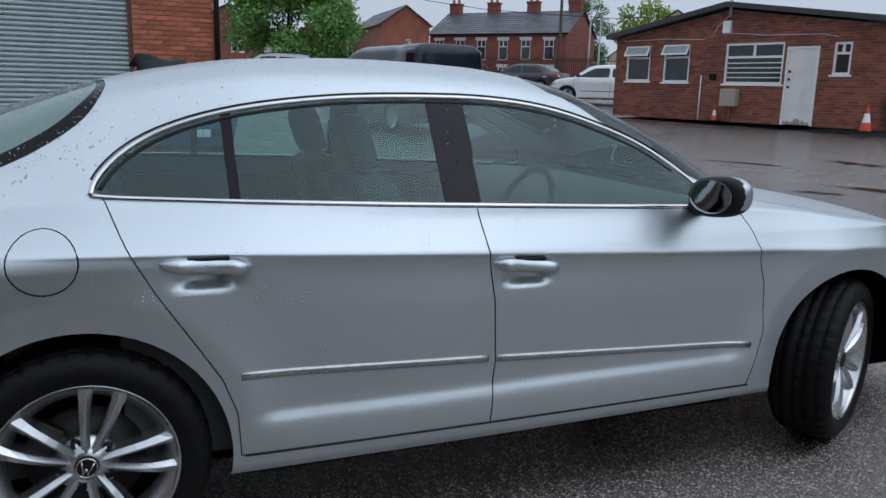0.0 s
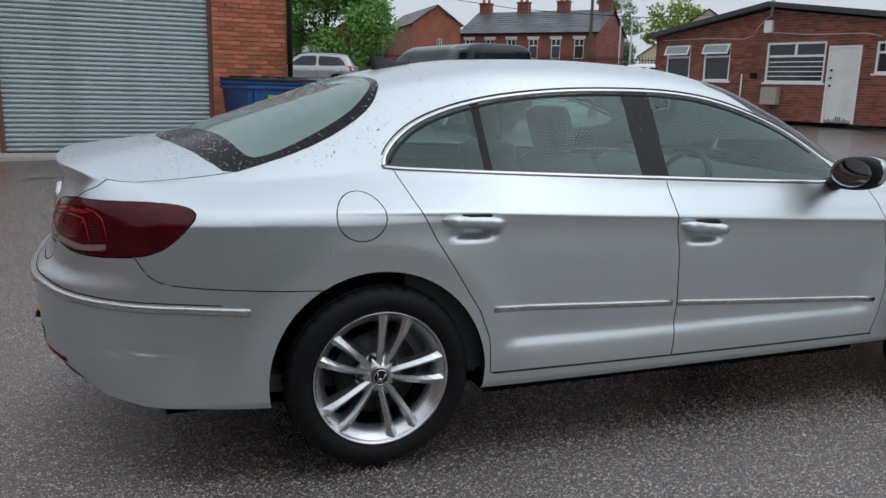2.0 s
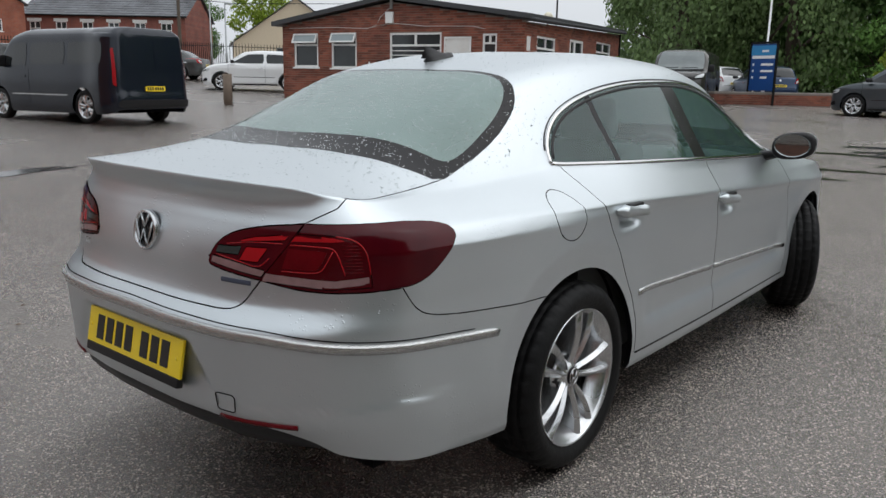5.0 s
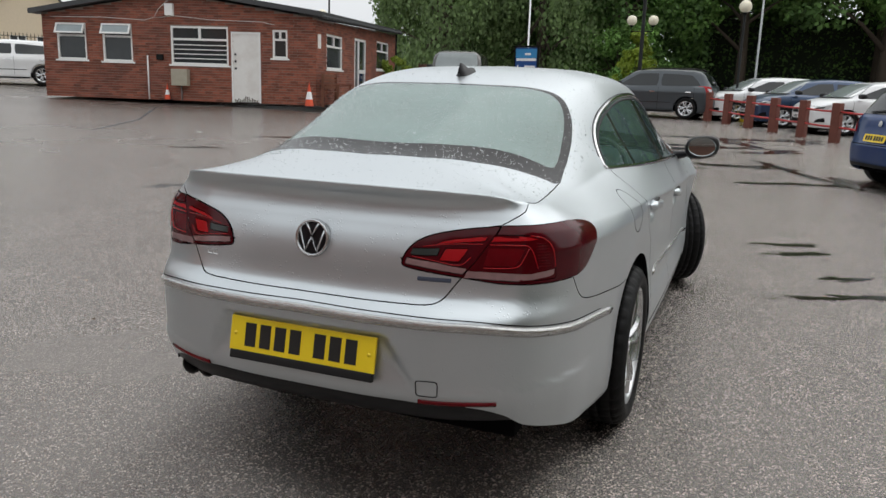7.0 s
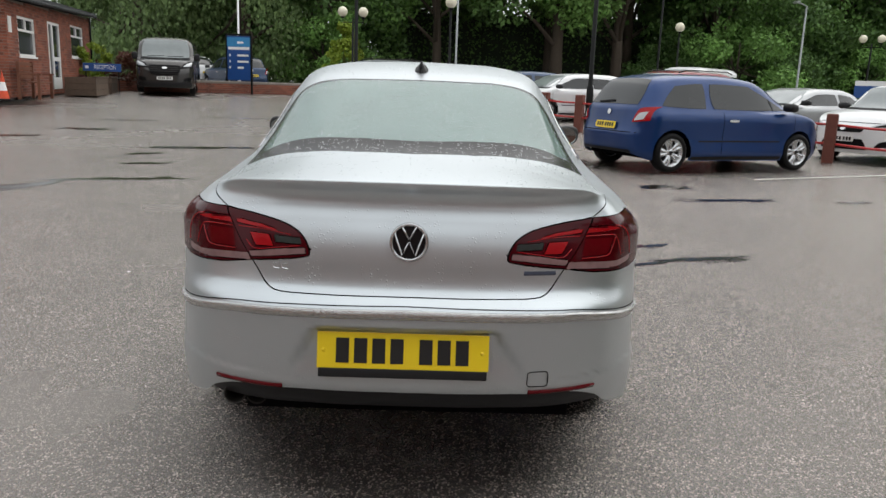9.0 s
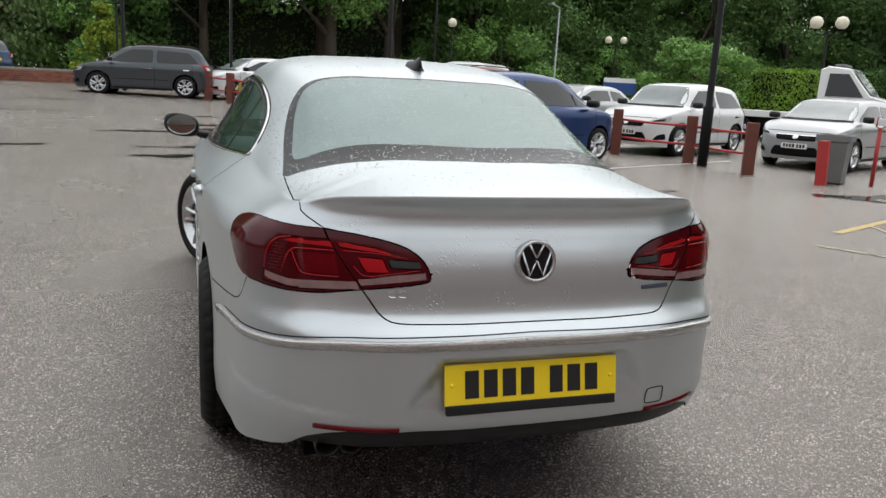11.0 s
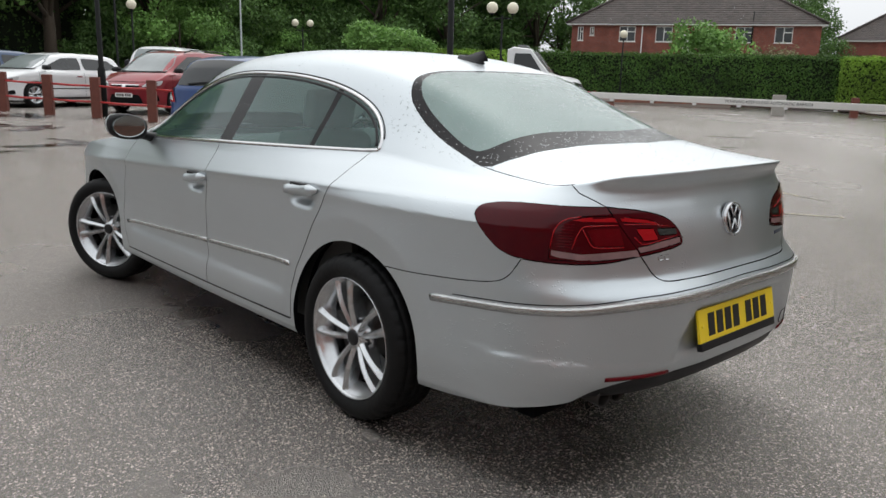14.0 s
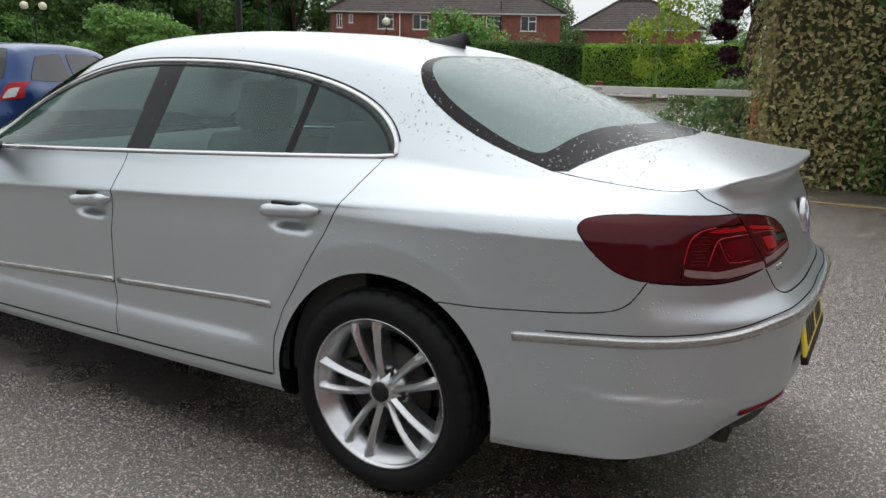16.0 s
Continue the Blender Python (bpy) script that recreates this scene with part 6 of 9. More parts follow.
def heading(x, y, dx, dy, z=None):
    return pose(x, y, lie(x, y) if z is None else z, 0, 0, math.degrees(math.atan2(dy, dx)))


BLUE = car_paint("blue_paint", (0.001, 0.031, 0.135), metal=0.35, rough=0.28, drops=0.0, coat=0.4)
NAVY = car_paint("navy_paint", (0.009, 0.013, 0.022), metal=0.2, rough=0.18, drops=0.0, coat=0.1)
GREY = car_paint("grey_paint", (0.05, 0.052, 0.052), metal=0.4, rough=0.3, drops=0.0)
SLATE = car_paint("slate_paint", (0.05, 0.06, 0.068), metal=0.4, rough=0.3, drops=0.0)
WHITE = car_paint("white_paint", (0.72, 0.73, 0.73), metal=0.0, rough=0.3, drops=0.0)
RED = car_paint("red_paint", (0.22, 0.012, 0.02), metal=0.3, rough=0.3, drops=0.0)
BLACK = car_paint("black_paint", (0.014, 0.015, 0.016), metal=0.2, rough=0.22, drops=0.0)
LIGHT_SILVER = car_paint("pale_silver_paint", (0.38, 0.39, 0.40), metal=0.5, rough=0.32, drops=0.0)

far_car("blue_hatchback", "bright blue three-door hatchback parked on the wet yard", "hatch", BLUE, heading(9.2, -3.35, 0.39, -0.92), 4.03, 1.72, 1.49, 2.585, 0.66, 0.30, 0.93, 2.55, 1.65, doors=2)
far_car("navy_van", "dark navy passenger van with alloy wheels", "van", NAVY, heading(6.65, 14.3, -0.17, 0.985), 4.97, 1.98, 1.98, 2.95, 1.02, 0.345, 1.13, 3.05, 2.45, category="van", doors=4)
far_car("grey_van", "dark grey panel van parked by the low wall", "van", car_paint("van_grey_paint", (0.052, 0.050, 0.047), metal=0.4, rough=0.25, drops=0.0), heading(27.95, 10.31, -0.965, -0.262), 4.97, 1.98, 1.98, 2.95, 1.02, 0.345, 1.13, 3.05, 2.45, category="van")
far_car("slate_suv", "slate grey sport utility car with roof rails", "hatch", SLATE, heading(24.75, 0.85, 0.13, 0.99), 4.38, 1.84, 1.61, 2.64, 0.86, 0.345, 1.02, 2.55, 1.75, doors=4, rails=True)
far_car("white_suv", "white sport utility car behind the brick office", "hatch", WHITE, heading(19.4, 24.2, -0.74, 0.67), 4.37, 1.9, 1.62, 2.66, 0.82, 0.36, 1.06, 2.5, 1.7, doors=4)
far_car("white_hatchback", "white hatchback with dark alloys behind the red rail", "hatch", WHITE, heading(22.2, -5.45, -0.43, 0.90), 4.26, 1.8, 1.45, 2.63, 0.77, 0.32, 0.95, 2.6, 1.7, doors=4)
far_car("dark_blue_hatchback", "dark blue small hatchback behind the red rail", "hatch", car_paint("dull_blue_paint", (0.02, 0.045, 0.10), 0.4, 0.3, 0.0), heading(24.1, -3.9, -0.43, 0.90), 4.05, 1.75, 1.46, 2.55, 0.7, 0.31, 0.95, 2.5, 1.6, doors=4)
far_car("white_small_car", "white hatchback beside the dark blue one", "hatch", WHITE, heading(26.2, -2.6, -0.43, 0.90), 4.25, 1.79, 1.46, 2.62, 0.76, 0.32, 0.95, 2.55, 1.65, doors=4)
far_car("red_people_carrier", "dark red family car with roof rails", "hatch", RED, heading(19.9, -8.0, -0.52, 0.85), 4.47, 1.83, 1.66, 2.73, 0.85, 0.32, 1.03, 2.95, 1.95, doors=4, rails=True)
far_car("white_van", "white van with dark side windows behind the cars", "van", WHITE, heading(28.5, -11.0, -0.75, 0.66), 4.9, 1.9, 1.9, 3.0, 1.0, 0.33, 1.1, 3.05, 2.45, category="van", doors=4)
far_car("silver_coupe", "silver grey coupe with a low dark roof", "saloon", LIGHT_SILVER, heading(17.2, -10.4, -0.50, 0.866), 4.6, 1.8, 1.36, 2.76, 1.0, 0.32, 0.92, 2.65, 1.75, doors=2)
far_car("white_compact", "white compact car with black wheel arches", "hatch", WHITE, heading(13.3, -11.0, -0.45, 0.89), 4.1, 1.79, 1.56, 2.6, 0.72, 0.33, 1.0, 2.4, 1.75, doors=4)
far_car("silver_hatchback", "silver five-door hatchback behind the red posts", "hatch", LIGHT_SILVER, heading(11.45, -13.9, -0.45, 0.89), 4.36, 1.82, 1.48, 2.65, 0.82, 0.32, 0.97, 2.65, 1.75, doors=4)
far_car("dark_saloon", "dark grey saloon parked by the railings", "saloon", GREY, heading(20.2, 33.0, -0.6, 0.8), 4.6, 1.8, 1.45, 2.76, 1.05, 0.32, 0.95, 2.65, 1.75, doors=4)
far_car("silver_suv", "silver sport utility car by the railings", "hatch", LIGHT_SILVER, heading(7.6, 33.5, -0.9, 0.4), 4.5, 1.9, 1.7, 2.7, 0.85, 0.36, 1.06, 2.55, 1.75, doors=4, rails=True)
far_car("black_hatchback", "black hatchback parked by the railings", "hatch", BLACK, heading(12.3, 32.4, -0.95, 0.3), 4.2, 1.8, 1.5, 2.6, 0.75, 0.32, 0.95, 2.55, 1.65, doors=4)
far_car("far_blue_car", "dark blue hatchback beyond the low brick wall", "hatch", bpy.data.materials["dull_blue_paint"], heading(31.9, 8.3, 0.80, 0.60), 4.0, 1.75, 1.5, 2.55, 0.7, 0.31, 0.95, 2.5, 1.6, doors=4)
far_car("far_white_car", "white hatchback beyond the low brick wall", "hatch", WHITE, heading(34.2, 11.2, 0.5, 0.87), 4.1, 1.76, 1.45, 2.55, 0.7, 0.31, 0.95, 2.5, 1.6, doors=4)

# ---------------------------------------------------------------- buildings
BRICK_OFFICE = surface("office_brick", (0.23, 0.075, 0.045), rough=0.8, vary=0.35, scale=14, second=(0.12, 0.05, 0.04), second_mix=0.5, second_scale=0.9, per_island=0.38, per_object=0.0)
BRICK_GARAGE = surface("garage_brick", (0.40, 0.125, 0.062), rough=0.85, vary=0.4, scale=12, second=(0.26, 0.09, 0.06), second_mix=0.5, second_scale=2.2, per_object=0.32, bump=0.3, bump_scale=90)
BRICK_GARAGE_REST = surface("garage_brick_rest", (0.40, 0.125, 0.062), rough=0.85, vary=0.4, scale=12, second=(0.26, 0.09, 0.06), second_mix=0.5, second_scale=2.2, per_island=0.32, bump=0.3, bump_scale=90)
MORTAR = surface("mortar", (0.24, 0.20, 0.17), rough=0.95, vary=0.3, scale=30)
FAR_BRICK = brick_surface("terrace_brick", (0.25, 0.075, 0.05), (0.19, 0.057, 0.042), (0.19, 0.135, 0.115))
FAR_BRICK_ORANGE = brick_surface("orange_brick", (0.33, 0.10, 0.055), (0.27, 0.08, 0.05), (0.25, 0.16, 0.12))
UPVC = surface("white_frame", (0.78, 0.78, 0.76), rough=0.4, vary=0.06, scale=5)
WHITE_DOOR = surface("white_door_paint", (0.74, 0.73, 0.70), rough=0.5, vary=0.06, second=(0.55, 0.5, 0.45), second_mix=0.35, second_scale=2.5)
PANE = surface("window_glass", (0.035, 0.04, 0.042), rough=0.07, vary=0.4, scale=1.5, rough_vary=0.03)
PANE_PALE = surface("frosted_glass", (0.28, 0.33, 0.34), rough=0.2, vary=0.15, scale=2)
FELT = surface("roof_felt", (0.045, 0.047, 0.05), rough=0.6, vary=0.3, scale=6)
SLATE_TILE = surface("slate_roof", (0.10, 0.105, 0.115), rough=0.45, vary=0.25, scale=3, per_island=0.2, second=(0.06, 0.06, 0.065), second_mix=0.5)
BROWN_TILE = surface("brown_tile", (0.052, 0.039, 0.034), rough=0.7, vary=0.3, scale=5, per_island=0.25)
GALV = surface("shutter_steel", (0.36, 0.42, 0.43), rough=0.42, metal=0.35, vary=0.12, scale=3, second=(0.26, 0.30, 0.31), second_mix=0.5)
BLACK_IRON = surface("black_iron", (0.008, 0.0085, 0.0085), rough=0.55, vary=0.2, spec=0.15)
CREAM = surface("cream_render", (0.62, 0.52, 0.38), rough=0.9, vary=0.1)
WOOD_RED = surface("red_brown_timber", (0.13, 0.035, 0.022), rough=0.65, vary=0.35, scale=6, bump=0.3, bump_scale=30)
WOOD_WARM = surface("bench_timber", (0.14, 0.05, 0.025), rough=0.6, vary=0.3, scale=10)
RED_PAINT = surface("red_rail_paint", (0.42, 0.03, 0.03), rough=0.4, vary=0.15)
GREY_PLASTIC = surface("grey_plastic", (0.16, 0.165, 0.165), rough=0.55, vary=0.15)
GALV_POLE = surface("grey_pole", (0.34, 0.36, 0.36), rough=0.5, metal=0.4, vary=0.1)
GLOBE = surface("lamp_globe", (0.75, 0.70, 0.55), rough=0.35, vary=0.08)
SIGN_BLUE = surface("sign_blue", (0.012, 0.065, 0.24), rough=0.35, vary=0.06)
SIGN_WHITE = surface("sign_white", (0.78, 0.78, 0.78), rough=0.4, vary=0.05)
ORANGE = surface("cone_orange", (0.62, 0.07, 0.02), rough=0.5, vary=0.15)
BIN_BLUE = surface("bin_blue", (0.012, 0.075, 0.24), rough=0.4, vary=0.15, scale=5, second=(0.02, 0.06, 0.16), second_mix=0.4)
LIME = surface("lime_sticker", (0.25, 0.62, 0.06), rough=0.4, vary=0.05)
YELLOW = surface("yellow_line", (0.50, 0.36, 0.12), rough=0.6, vary=0.3, scale=20)
LINE_PALE = surface("faded_yellow_line", (0.46, 0.39, 0.25), rough=0.5, vary=0.5, scale=30, second=(0.11, 0.095, 0.08), second_scale=5.0, second_mix=0.8)
LINE_WHITE = surface("worn_white_line", (0.50, 0.48, 0.44), rough=0.55, vary=0.4, scale=25)
CONCRETE = surface("concrete", (0.33, 0.31, 0.28), rough=0.85, vary=0.25, scale=9)


def brick_boxes(w, h, holes=(), top=None, depth=0.012, bw=0.2275, bh=0.075, joint=0.011, seed=3):
    """Bricks of one wall face in its own x-z plane, standing out to -y. Yields (x0, x1, z0, z1, proud)."""
    rng = random.Random(seed)
    for r in range(int(h / bh)):
        z0, z1 = r * bh, r * bh + bh - joint
        off = -bw / 2 if r % 2 else 0
        x = off
        while x < w:
            x0, x1 = max(0, x), min(w, x + bw - joint)
            x += bw
            if x1 - x0 < 0.03 or (top and z1 > top((x0 + x1) / 2)):
                continue
            if any(x1 > a and x0 < b and z1 > c and z0 < d for a, b, c, d in holes):
                # clip against the opening
                for a, b, c, d in holes:
                    if x1 > a and x0 < b and z1 > c and z0 < d:
                        if x0 < a - 0.03:
                            yield x0, a, z0, z1, rng.uniform(0.7, 1.1) * depth
                        if x1 > b + 0.03:
                            yield b, x1, z0, z1, rng.uniform(0.7, 1.1) * depth
                        break
                continue
            yield x0, x1, z0, z1, rng.uniform(0.7, 1.1) * depth


def bricks_joined(items):
    vs, fs = [], []
    for x0, x1, z0, z1, d in items:
        n = len(vs)
        vs += [(x0, 0, z0), (x1, 0, z0), (x1, 0, z1), (x0, 0, z1), (x0, -d, z0), (x1, -d, z0), (x1, -d, z1), (x0, -d, z1)]
        fs += [(n + 4, n + 5, n + 6, n + 7), (n, n + 1, n + 5, n + 4), (n + 1, n + 2, n + 6, n + 5), (n + 2, n + 3, n + 7, n + 6), (n + 3, n, n + 4, n + 7)]
    return vs, fs


def from_lists(name, vs, fs, mat, parent=None, label="", smooth=False, matrix=None):
    me = bpy.data.meshes.new(name)
    me.from_pydata(vs, [], fs)
    me.materials.append(mat)
    if smooth:
        me.polygons.foreach_set("use_smooth", [True] * len(me.polygons))
    ob = new(name, me)
    if parent is not None:
        ob.parent = parent
    if matrix is not None:
        ob.matrix_basis = matrix
    if label:
        ob["label"] = label
    return ob


def window(parent, x0, x1, z0, z1, style="plain", y=0.0, pane=PANE, proud=0.0, depth=0.07):
    """A framed window in a wall's x-z plane, looking to -y; wall face at y."""
    f = 0.055
    win = empty_part("window", parent, pose(0, y, 0))
    bm = bmesh.new()
    for a, b, c, d in ((x0, x1, z0, z0 + f), (x0, x1, z1 - f, z1), (x0, x0 + f, z0 + f, z1 - f), (x1 - f, x1, z0 + f, z1 - f)):
        box(bm, a, b, -0.015, depth, c, d)
    w = x1 - x0
    split = z0 + (z1 - z0) * 0.66
    if style in ("top", "double", "pair"):
        box(bm, x0 + f, x1 - f, -0.012, depth, split - 0.03, split + 0.03)
    if style == "double":
        box(bm, (x0 + x1) / 2 - 0.035, (x0 + x1) / 2 + 0.035, -0.012, depth, split + 0.03, z1 - f)
    if style == "pair":
        box(bm, (x0 + x1) / 2 - 0.03, (x0 + x1) / 2 + 0.03, -0.012, depth, split + 0.03, z1 - f)
    if style == "half":
        box(bm, (x0 + x1) / 2 - 0.03, (x0 + x1) / 2 + 0.03, -0.012, depth, z0 + f, z1 - f)
        box(bm, (x0 + x1) / 2, x1 - f, -0.012, depth, z0 + (z1 - z0) * 0.62, z0 + (z1 - z0) * 0.68)
    part("window_frame", bm, UPVC, win, smooth=False)
    boxed("pane", (x0 + f, x1 - f, 0.03, 0.04, z0 + f, z1 - f), pane, win)
    boxed("window_sill", (x0 - 0.06, x1 + 0.06, -0.06, 0.03, z0 - 0.05, z0), UPVC, win)
    if style == "top":
        # the vent stands open
        bm = bmesh.new()
        for a, b, c, d in ((x0 + 0.01, x1 - 0.01, 0, 0.045), (x0 + 0.01, x1 - 0.01, 0.27, 0.315), (x0 + 0.01, x0 + 0.06, 0.045, 0.27), (x1 - 0.06, x1 - 0.01, 0.045, 0.27)):
            box(bm, a, b, -0.04, 0.0, c, d)
        m = pose(0, -0.03, z1 - 0.01, -24, 0, 0) @ Matrix.Translation((0, 0, -0.33))
        part("vent_frame", bm, UPVC, win, smooth=False, matrix=m)
        boxed("vent_pane", (x0 + 0.06, x1 - 0.06, -0.022, -0.012, 0.045, 0.27), PANE_PALE, win, matrix=m)
    return win


def office():
    """Single-storey brick office: gable end and long side, with its openings."""
    base = 0.62
    ang = math.degrees(math.atan2(-0.973, 0.23))
    GW, SL = 8.5, 10.9
    # gable wall runs from the left corner to the near corner
    cx, cy = 16.8, 10.68
    lx, ly = cx - 0.23 * GW, cy + 0.973 * GW
    off = empty("brick_office", pose(0, 0, 0), "single-storey red brick office with white windows", "building")
    gm = Matrix.Translation((lx, ly, base)) @ Matrix.Rotation(radians(ang), 4, "Z")
    sm = Matrix.Translation((cx, cy, base)) @ Matrix.Rotation(radians(ang + 90), 4, "Z")
    U = lambda u: GW - u
    top = lambda x: 2.42 + (3.06 - 2.42) * (x / (GW - 4.35) if x < GW - 4.35 else 1 - (x - (GW - 4.35)) / 4.35 * 0.95)
    holes = [(U(8.04), U(7.09), 1.10, 2.16), (U(6.57), U(5.62), 1.08, 2.17), (U(4.41), U(2.63), 1.05, 2.14), (U(2.54), U(1.65), 0.0, 2.01), (U(1.29), U(0.84), 1.30, 2.09)]
    wall = empty_part("gable_wall", off, gm)
    bm = bmesh.new()
    # backing behind the bricks, pierced by the openings
    xs = sorted({0, GW, GW - 4.35, *[h[0] for h in holes], *[h[1] for h in holes]})
    for a, b in zip(xs, xs[1:]):
        cols = [h for h in holes if h[0] <= a + 1e-6 and h[1] >= b - 1e-6]
        zs = [(0.0, None)] if not cols else ([(0.0, cols[0][2])] if cols[0][2] > 0 else []) + [(cols[0][3], None)]
        for z0, z1 in zs:
            za, zb = (z1, z1) if z1 else (top(a), top(b))
            vs = [bm.verts.new(p) for p in ((a, 0, z0), (b, 0, z0), (b, 0, zb), (a, 0, za), (a, 0.25, z0), (b, 0.25, z0), (b, 0.25, zb), (a, 0.25, za))]
            for f in ((0, 1, 2, 3), (7, 6, 5, 4), (0, 4, 5, 1), (1, 5, 6, 2), (2, 6, 7, 3), (3, 7, 4, 0)):
                bm.faces.new([vs[i] for i in f])
    bmesh.ops.remove_doubles(bm, verts=bm.verts, dist=1e-4)
    part("wall_backing", bm, MORTAR, wall, smooth=False)
    vs, fs = bricks_joined(brick_boxes(GW, 3.2, holes, top, seed=5))
    tagged(from_lists("gable_bricks", vs, fs, BRICK_OFFICE, wall), kind="stuff")
    window(wall, *holes[0][:2], *holes[0][2:], style="top", y=0.02)
    window(wall, *holes[1][:2], *holes[1][2:], style="top", y=0.02)
    win = window(wall, *holes[2][:2], *holes[2][2:], style="double", y=0.02)
    a, b, c, d = holes[2]
    for k in range(4):
        boxed("blind_slat", (a + 0.06, b - 0.06, 0.0, 0.025, c + 0.16 + 0.13 * k, c + 0.185 + 0.13 * k), UPVC, win)
    window(wall, *holes[4][:2], *holes[4][2:], style="pair", y=0.02)
    a, b, c, d = holes[3]
    door = empty_part("door", wall, pose(0, 0, 0))
    boxed("door_leaf", (a + 0.05, b - 0.05, -0.01, 0.05, 0.02, d - 0.05), WHITE_DOOR, door, "plain white door stained at the foot")
    bm = bmesh.new()
    for q in ((a, b, d - 0.05, d), (a, a + 0.05, 0, d - 0.05), (b - 0.05, b, 0, d - 0.05)):
        box(bm, q[0], q[1], -0.03, 0.07, q[2], q[3])
    part("door_frame", bm, UPVC, door, smooth=False)
    for z in (0.95, 1.15, 1.35):
        boxed("lock", (a + 0.10, a + 0.15, -0.035, -0.01, z, z + 0.06), BLACK_TRIM, door)
    bm = bmesh.new()
    rng = random.Random(4)
    for k in range(14):
        x = a + 0.08 + (b - a - 0.16) * k / 14
        box(bm, x, x + 0.03, -0.013, -0.008, 0.02, 0.05 + rng.uniform(0.02, 0.15))
    part("rot_stain", bm, surface("rotten_wood", (0.07, 0.05, 0.035), rough=0.9), door, "dark rot along the door foot", smooth=False)
    # fittings on the gable
    boxed("meter_box", (U(4.34), U(3.84), -0.22, -0.012, 0.43, 0.91), surface("stained_box", (0.36, 0.33, 0.26), rough=0.7, vary=0.2, second=(0.2, 0.15, 0.1)), wall, "weathered beige meter box", bevel=0.02)
    bm = bmesh.new()
    tube(bm, [(U(5.14), -0.04, 0.0), (U(5.14), -0.04, 1.28)], 0.022, 8)
    part("pipe", bm, UPVC, wall)
    bm = bmesh.new()
    tube(bm, [(U(4.1), -0.05, 0.0), (U(4.1), -0.05, 0.45)], 0.02, 8)
    part("pipe", bm, GREY_PLASTIC, wall)
    boxed("alarm_box", (U(4.52), U(4.26), -0.12, -0.012, 2.42, 2.76), UPVC, wall, bevel=0.02)
    boxed("small_box", (U(4.85), U(4.65), -0.08, -0.012, 1.16, 1.32), BLACK_IRON, wall, bevel=0.01)
    bm = bmesh.new()
    tube(bm, [(U(4.35), -0.04, 2.85), (U(4.35), -0.04, 3.5)], 0.05, 10)
    part("flue", bm, GALV_POLE, wall)
    bm = bmesh.new()
    tube(bm, [(U(4.4), -0.02, 2.9), (U(4.75), -0.03, 2.6), (U(4.9), -0.03, 2.35), (U(4.2), -0.03, 2.42), (U(3.2), -0.03, 2.33), (U(1.6), -0.03, 2.30), (U(1.2), -0.03, 2.22)], 0.008, 5)
    part("cable", bm, UPVC, wall)
    bm = bmesh.new()
    tube(bm, [(U(8.2), -0.03, 2.33), (U(6.5), -0.03, 2.34), (U(5.2), -0.03, 2.28), (U(4.9), -0.03, 2.36)], 0.008, 5)
    part("cable", bm, UPVC, wall)
    # side wall
    h2 = [(1.05, 2.75, 1.06, 2.08), (4.3, 5.9, 0.12, 2.17), (7.5, 9.6, 1.20, 2.28)]
    h2 = [(1.05, 2.75, 1.06, 2.08), (4.25, 5.75, 0.15, 2.15), (7.5, 9.55, 1.18, 2.25)]
    sw = empty_part("side_wall", off, sm)
    bm = bmesh.new()
    xs = sorted({0, SL, *[h[0] for h in h2], *[h[1] for h in h2]})
    stop = lambda x: 2.42 + 0.28 * x / SL
    for a, b in zip(xs, xs[1:]):
        cols = [h for h in h2 if h[0] <= a + 1e-6 and h[1] >= b - 1e-6]
        zs = [(0.0, None)] if not cols else [(0.0, cols[0][2]), (cols[0][3], None)]
        for z0, z1 in zs:
            za, zb = (z1, z1) if z1 else (stop(a), stop(b))
            vs = [bm.verts.new(p) for p in ((a, 0, z0), (b, 0, z0), (b, 0, zb), (a, 0, za), (a, 0.25, z0), (b, 0.25, z0), (b, 0.25, zb), (a, 0.25, za))]
            for f in ((0, 1, 2, 3), (7, 6, 5, 4), (0, 4, 5, 1), (1, 5, 6, 2), (2, 6, 7, 3), (3, 7, 4, 0)):
                bm.faces.new([vs[i] for i in f])
    bmesh.ops.remove_doubles(bm, verts=bm.verts, dist=1e-4)
    part("wall_backing", bm, MORTAR, sw, smooth=False)
    vs, fs = bricks_joined(brick_boxes(SL, 2.75, h2, stop, seed=6))
    tagged(from_lists("side_bricks", vs, fs, BRICK_OFFICE, sw), kind="stuff")
    window(sw, *h2[0][:2], *h2[0][2:], style="pair", y=0.02)
    window(sw, *h2[2][:2], *h2[2][2:], style="pair", y=0.02)
    a, b, c, d = h2[1]
    dr = empty_part("glazed_door", sw, pose(0, 0, 0))
    bm = bmesh.new()
    for q in ((a, b, d - 0.07, d), (a, a + 0.09, c, d - 0.07), (b - 0.09, b, c, d - 0.07), (a + 0.5, a + 0.62, c, d - 0.07), (a + 0.62, b - 0.09, c, c + 0.35), (a + 0.62, b - 0.09, c + 0.85, c + 0.97)):
        box(bm, q[0], q[1], -0.02, 0.06, q[2], q[3])
    part("door_frame", bm, UPVC, dr, smooth=False)
    boxed("pane", (a + 0.09, b - 0.09, 0.02, 0.03, c, d - 0.07), PANE, dr)
    boxed("wall_panel", (0.15, 0.42, -0.03, -0.011, 1.62, 2.02), UPVC, sw)
    for w_, nm in ((-1, "back_wall"),):
        boxed("back_wall", (0, SL, 8.3, 8.5, 0, 2.45), MORTAR, sw)
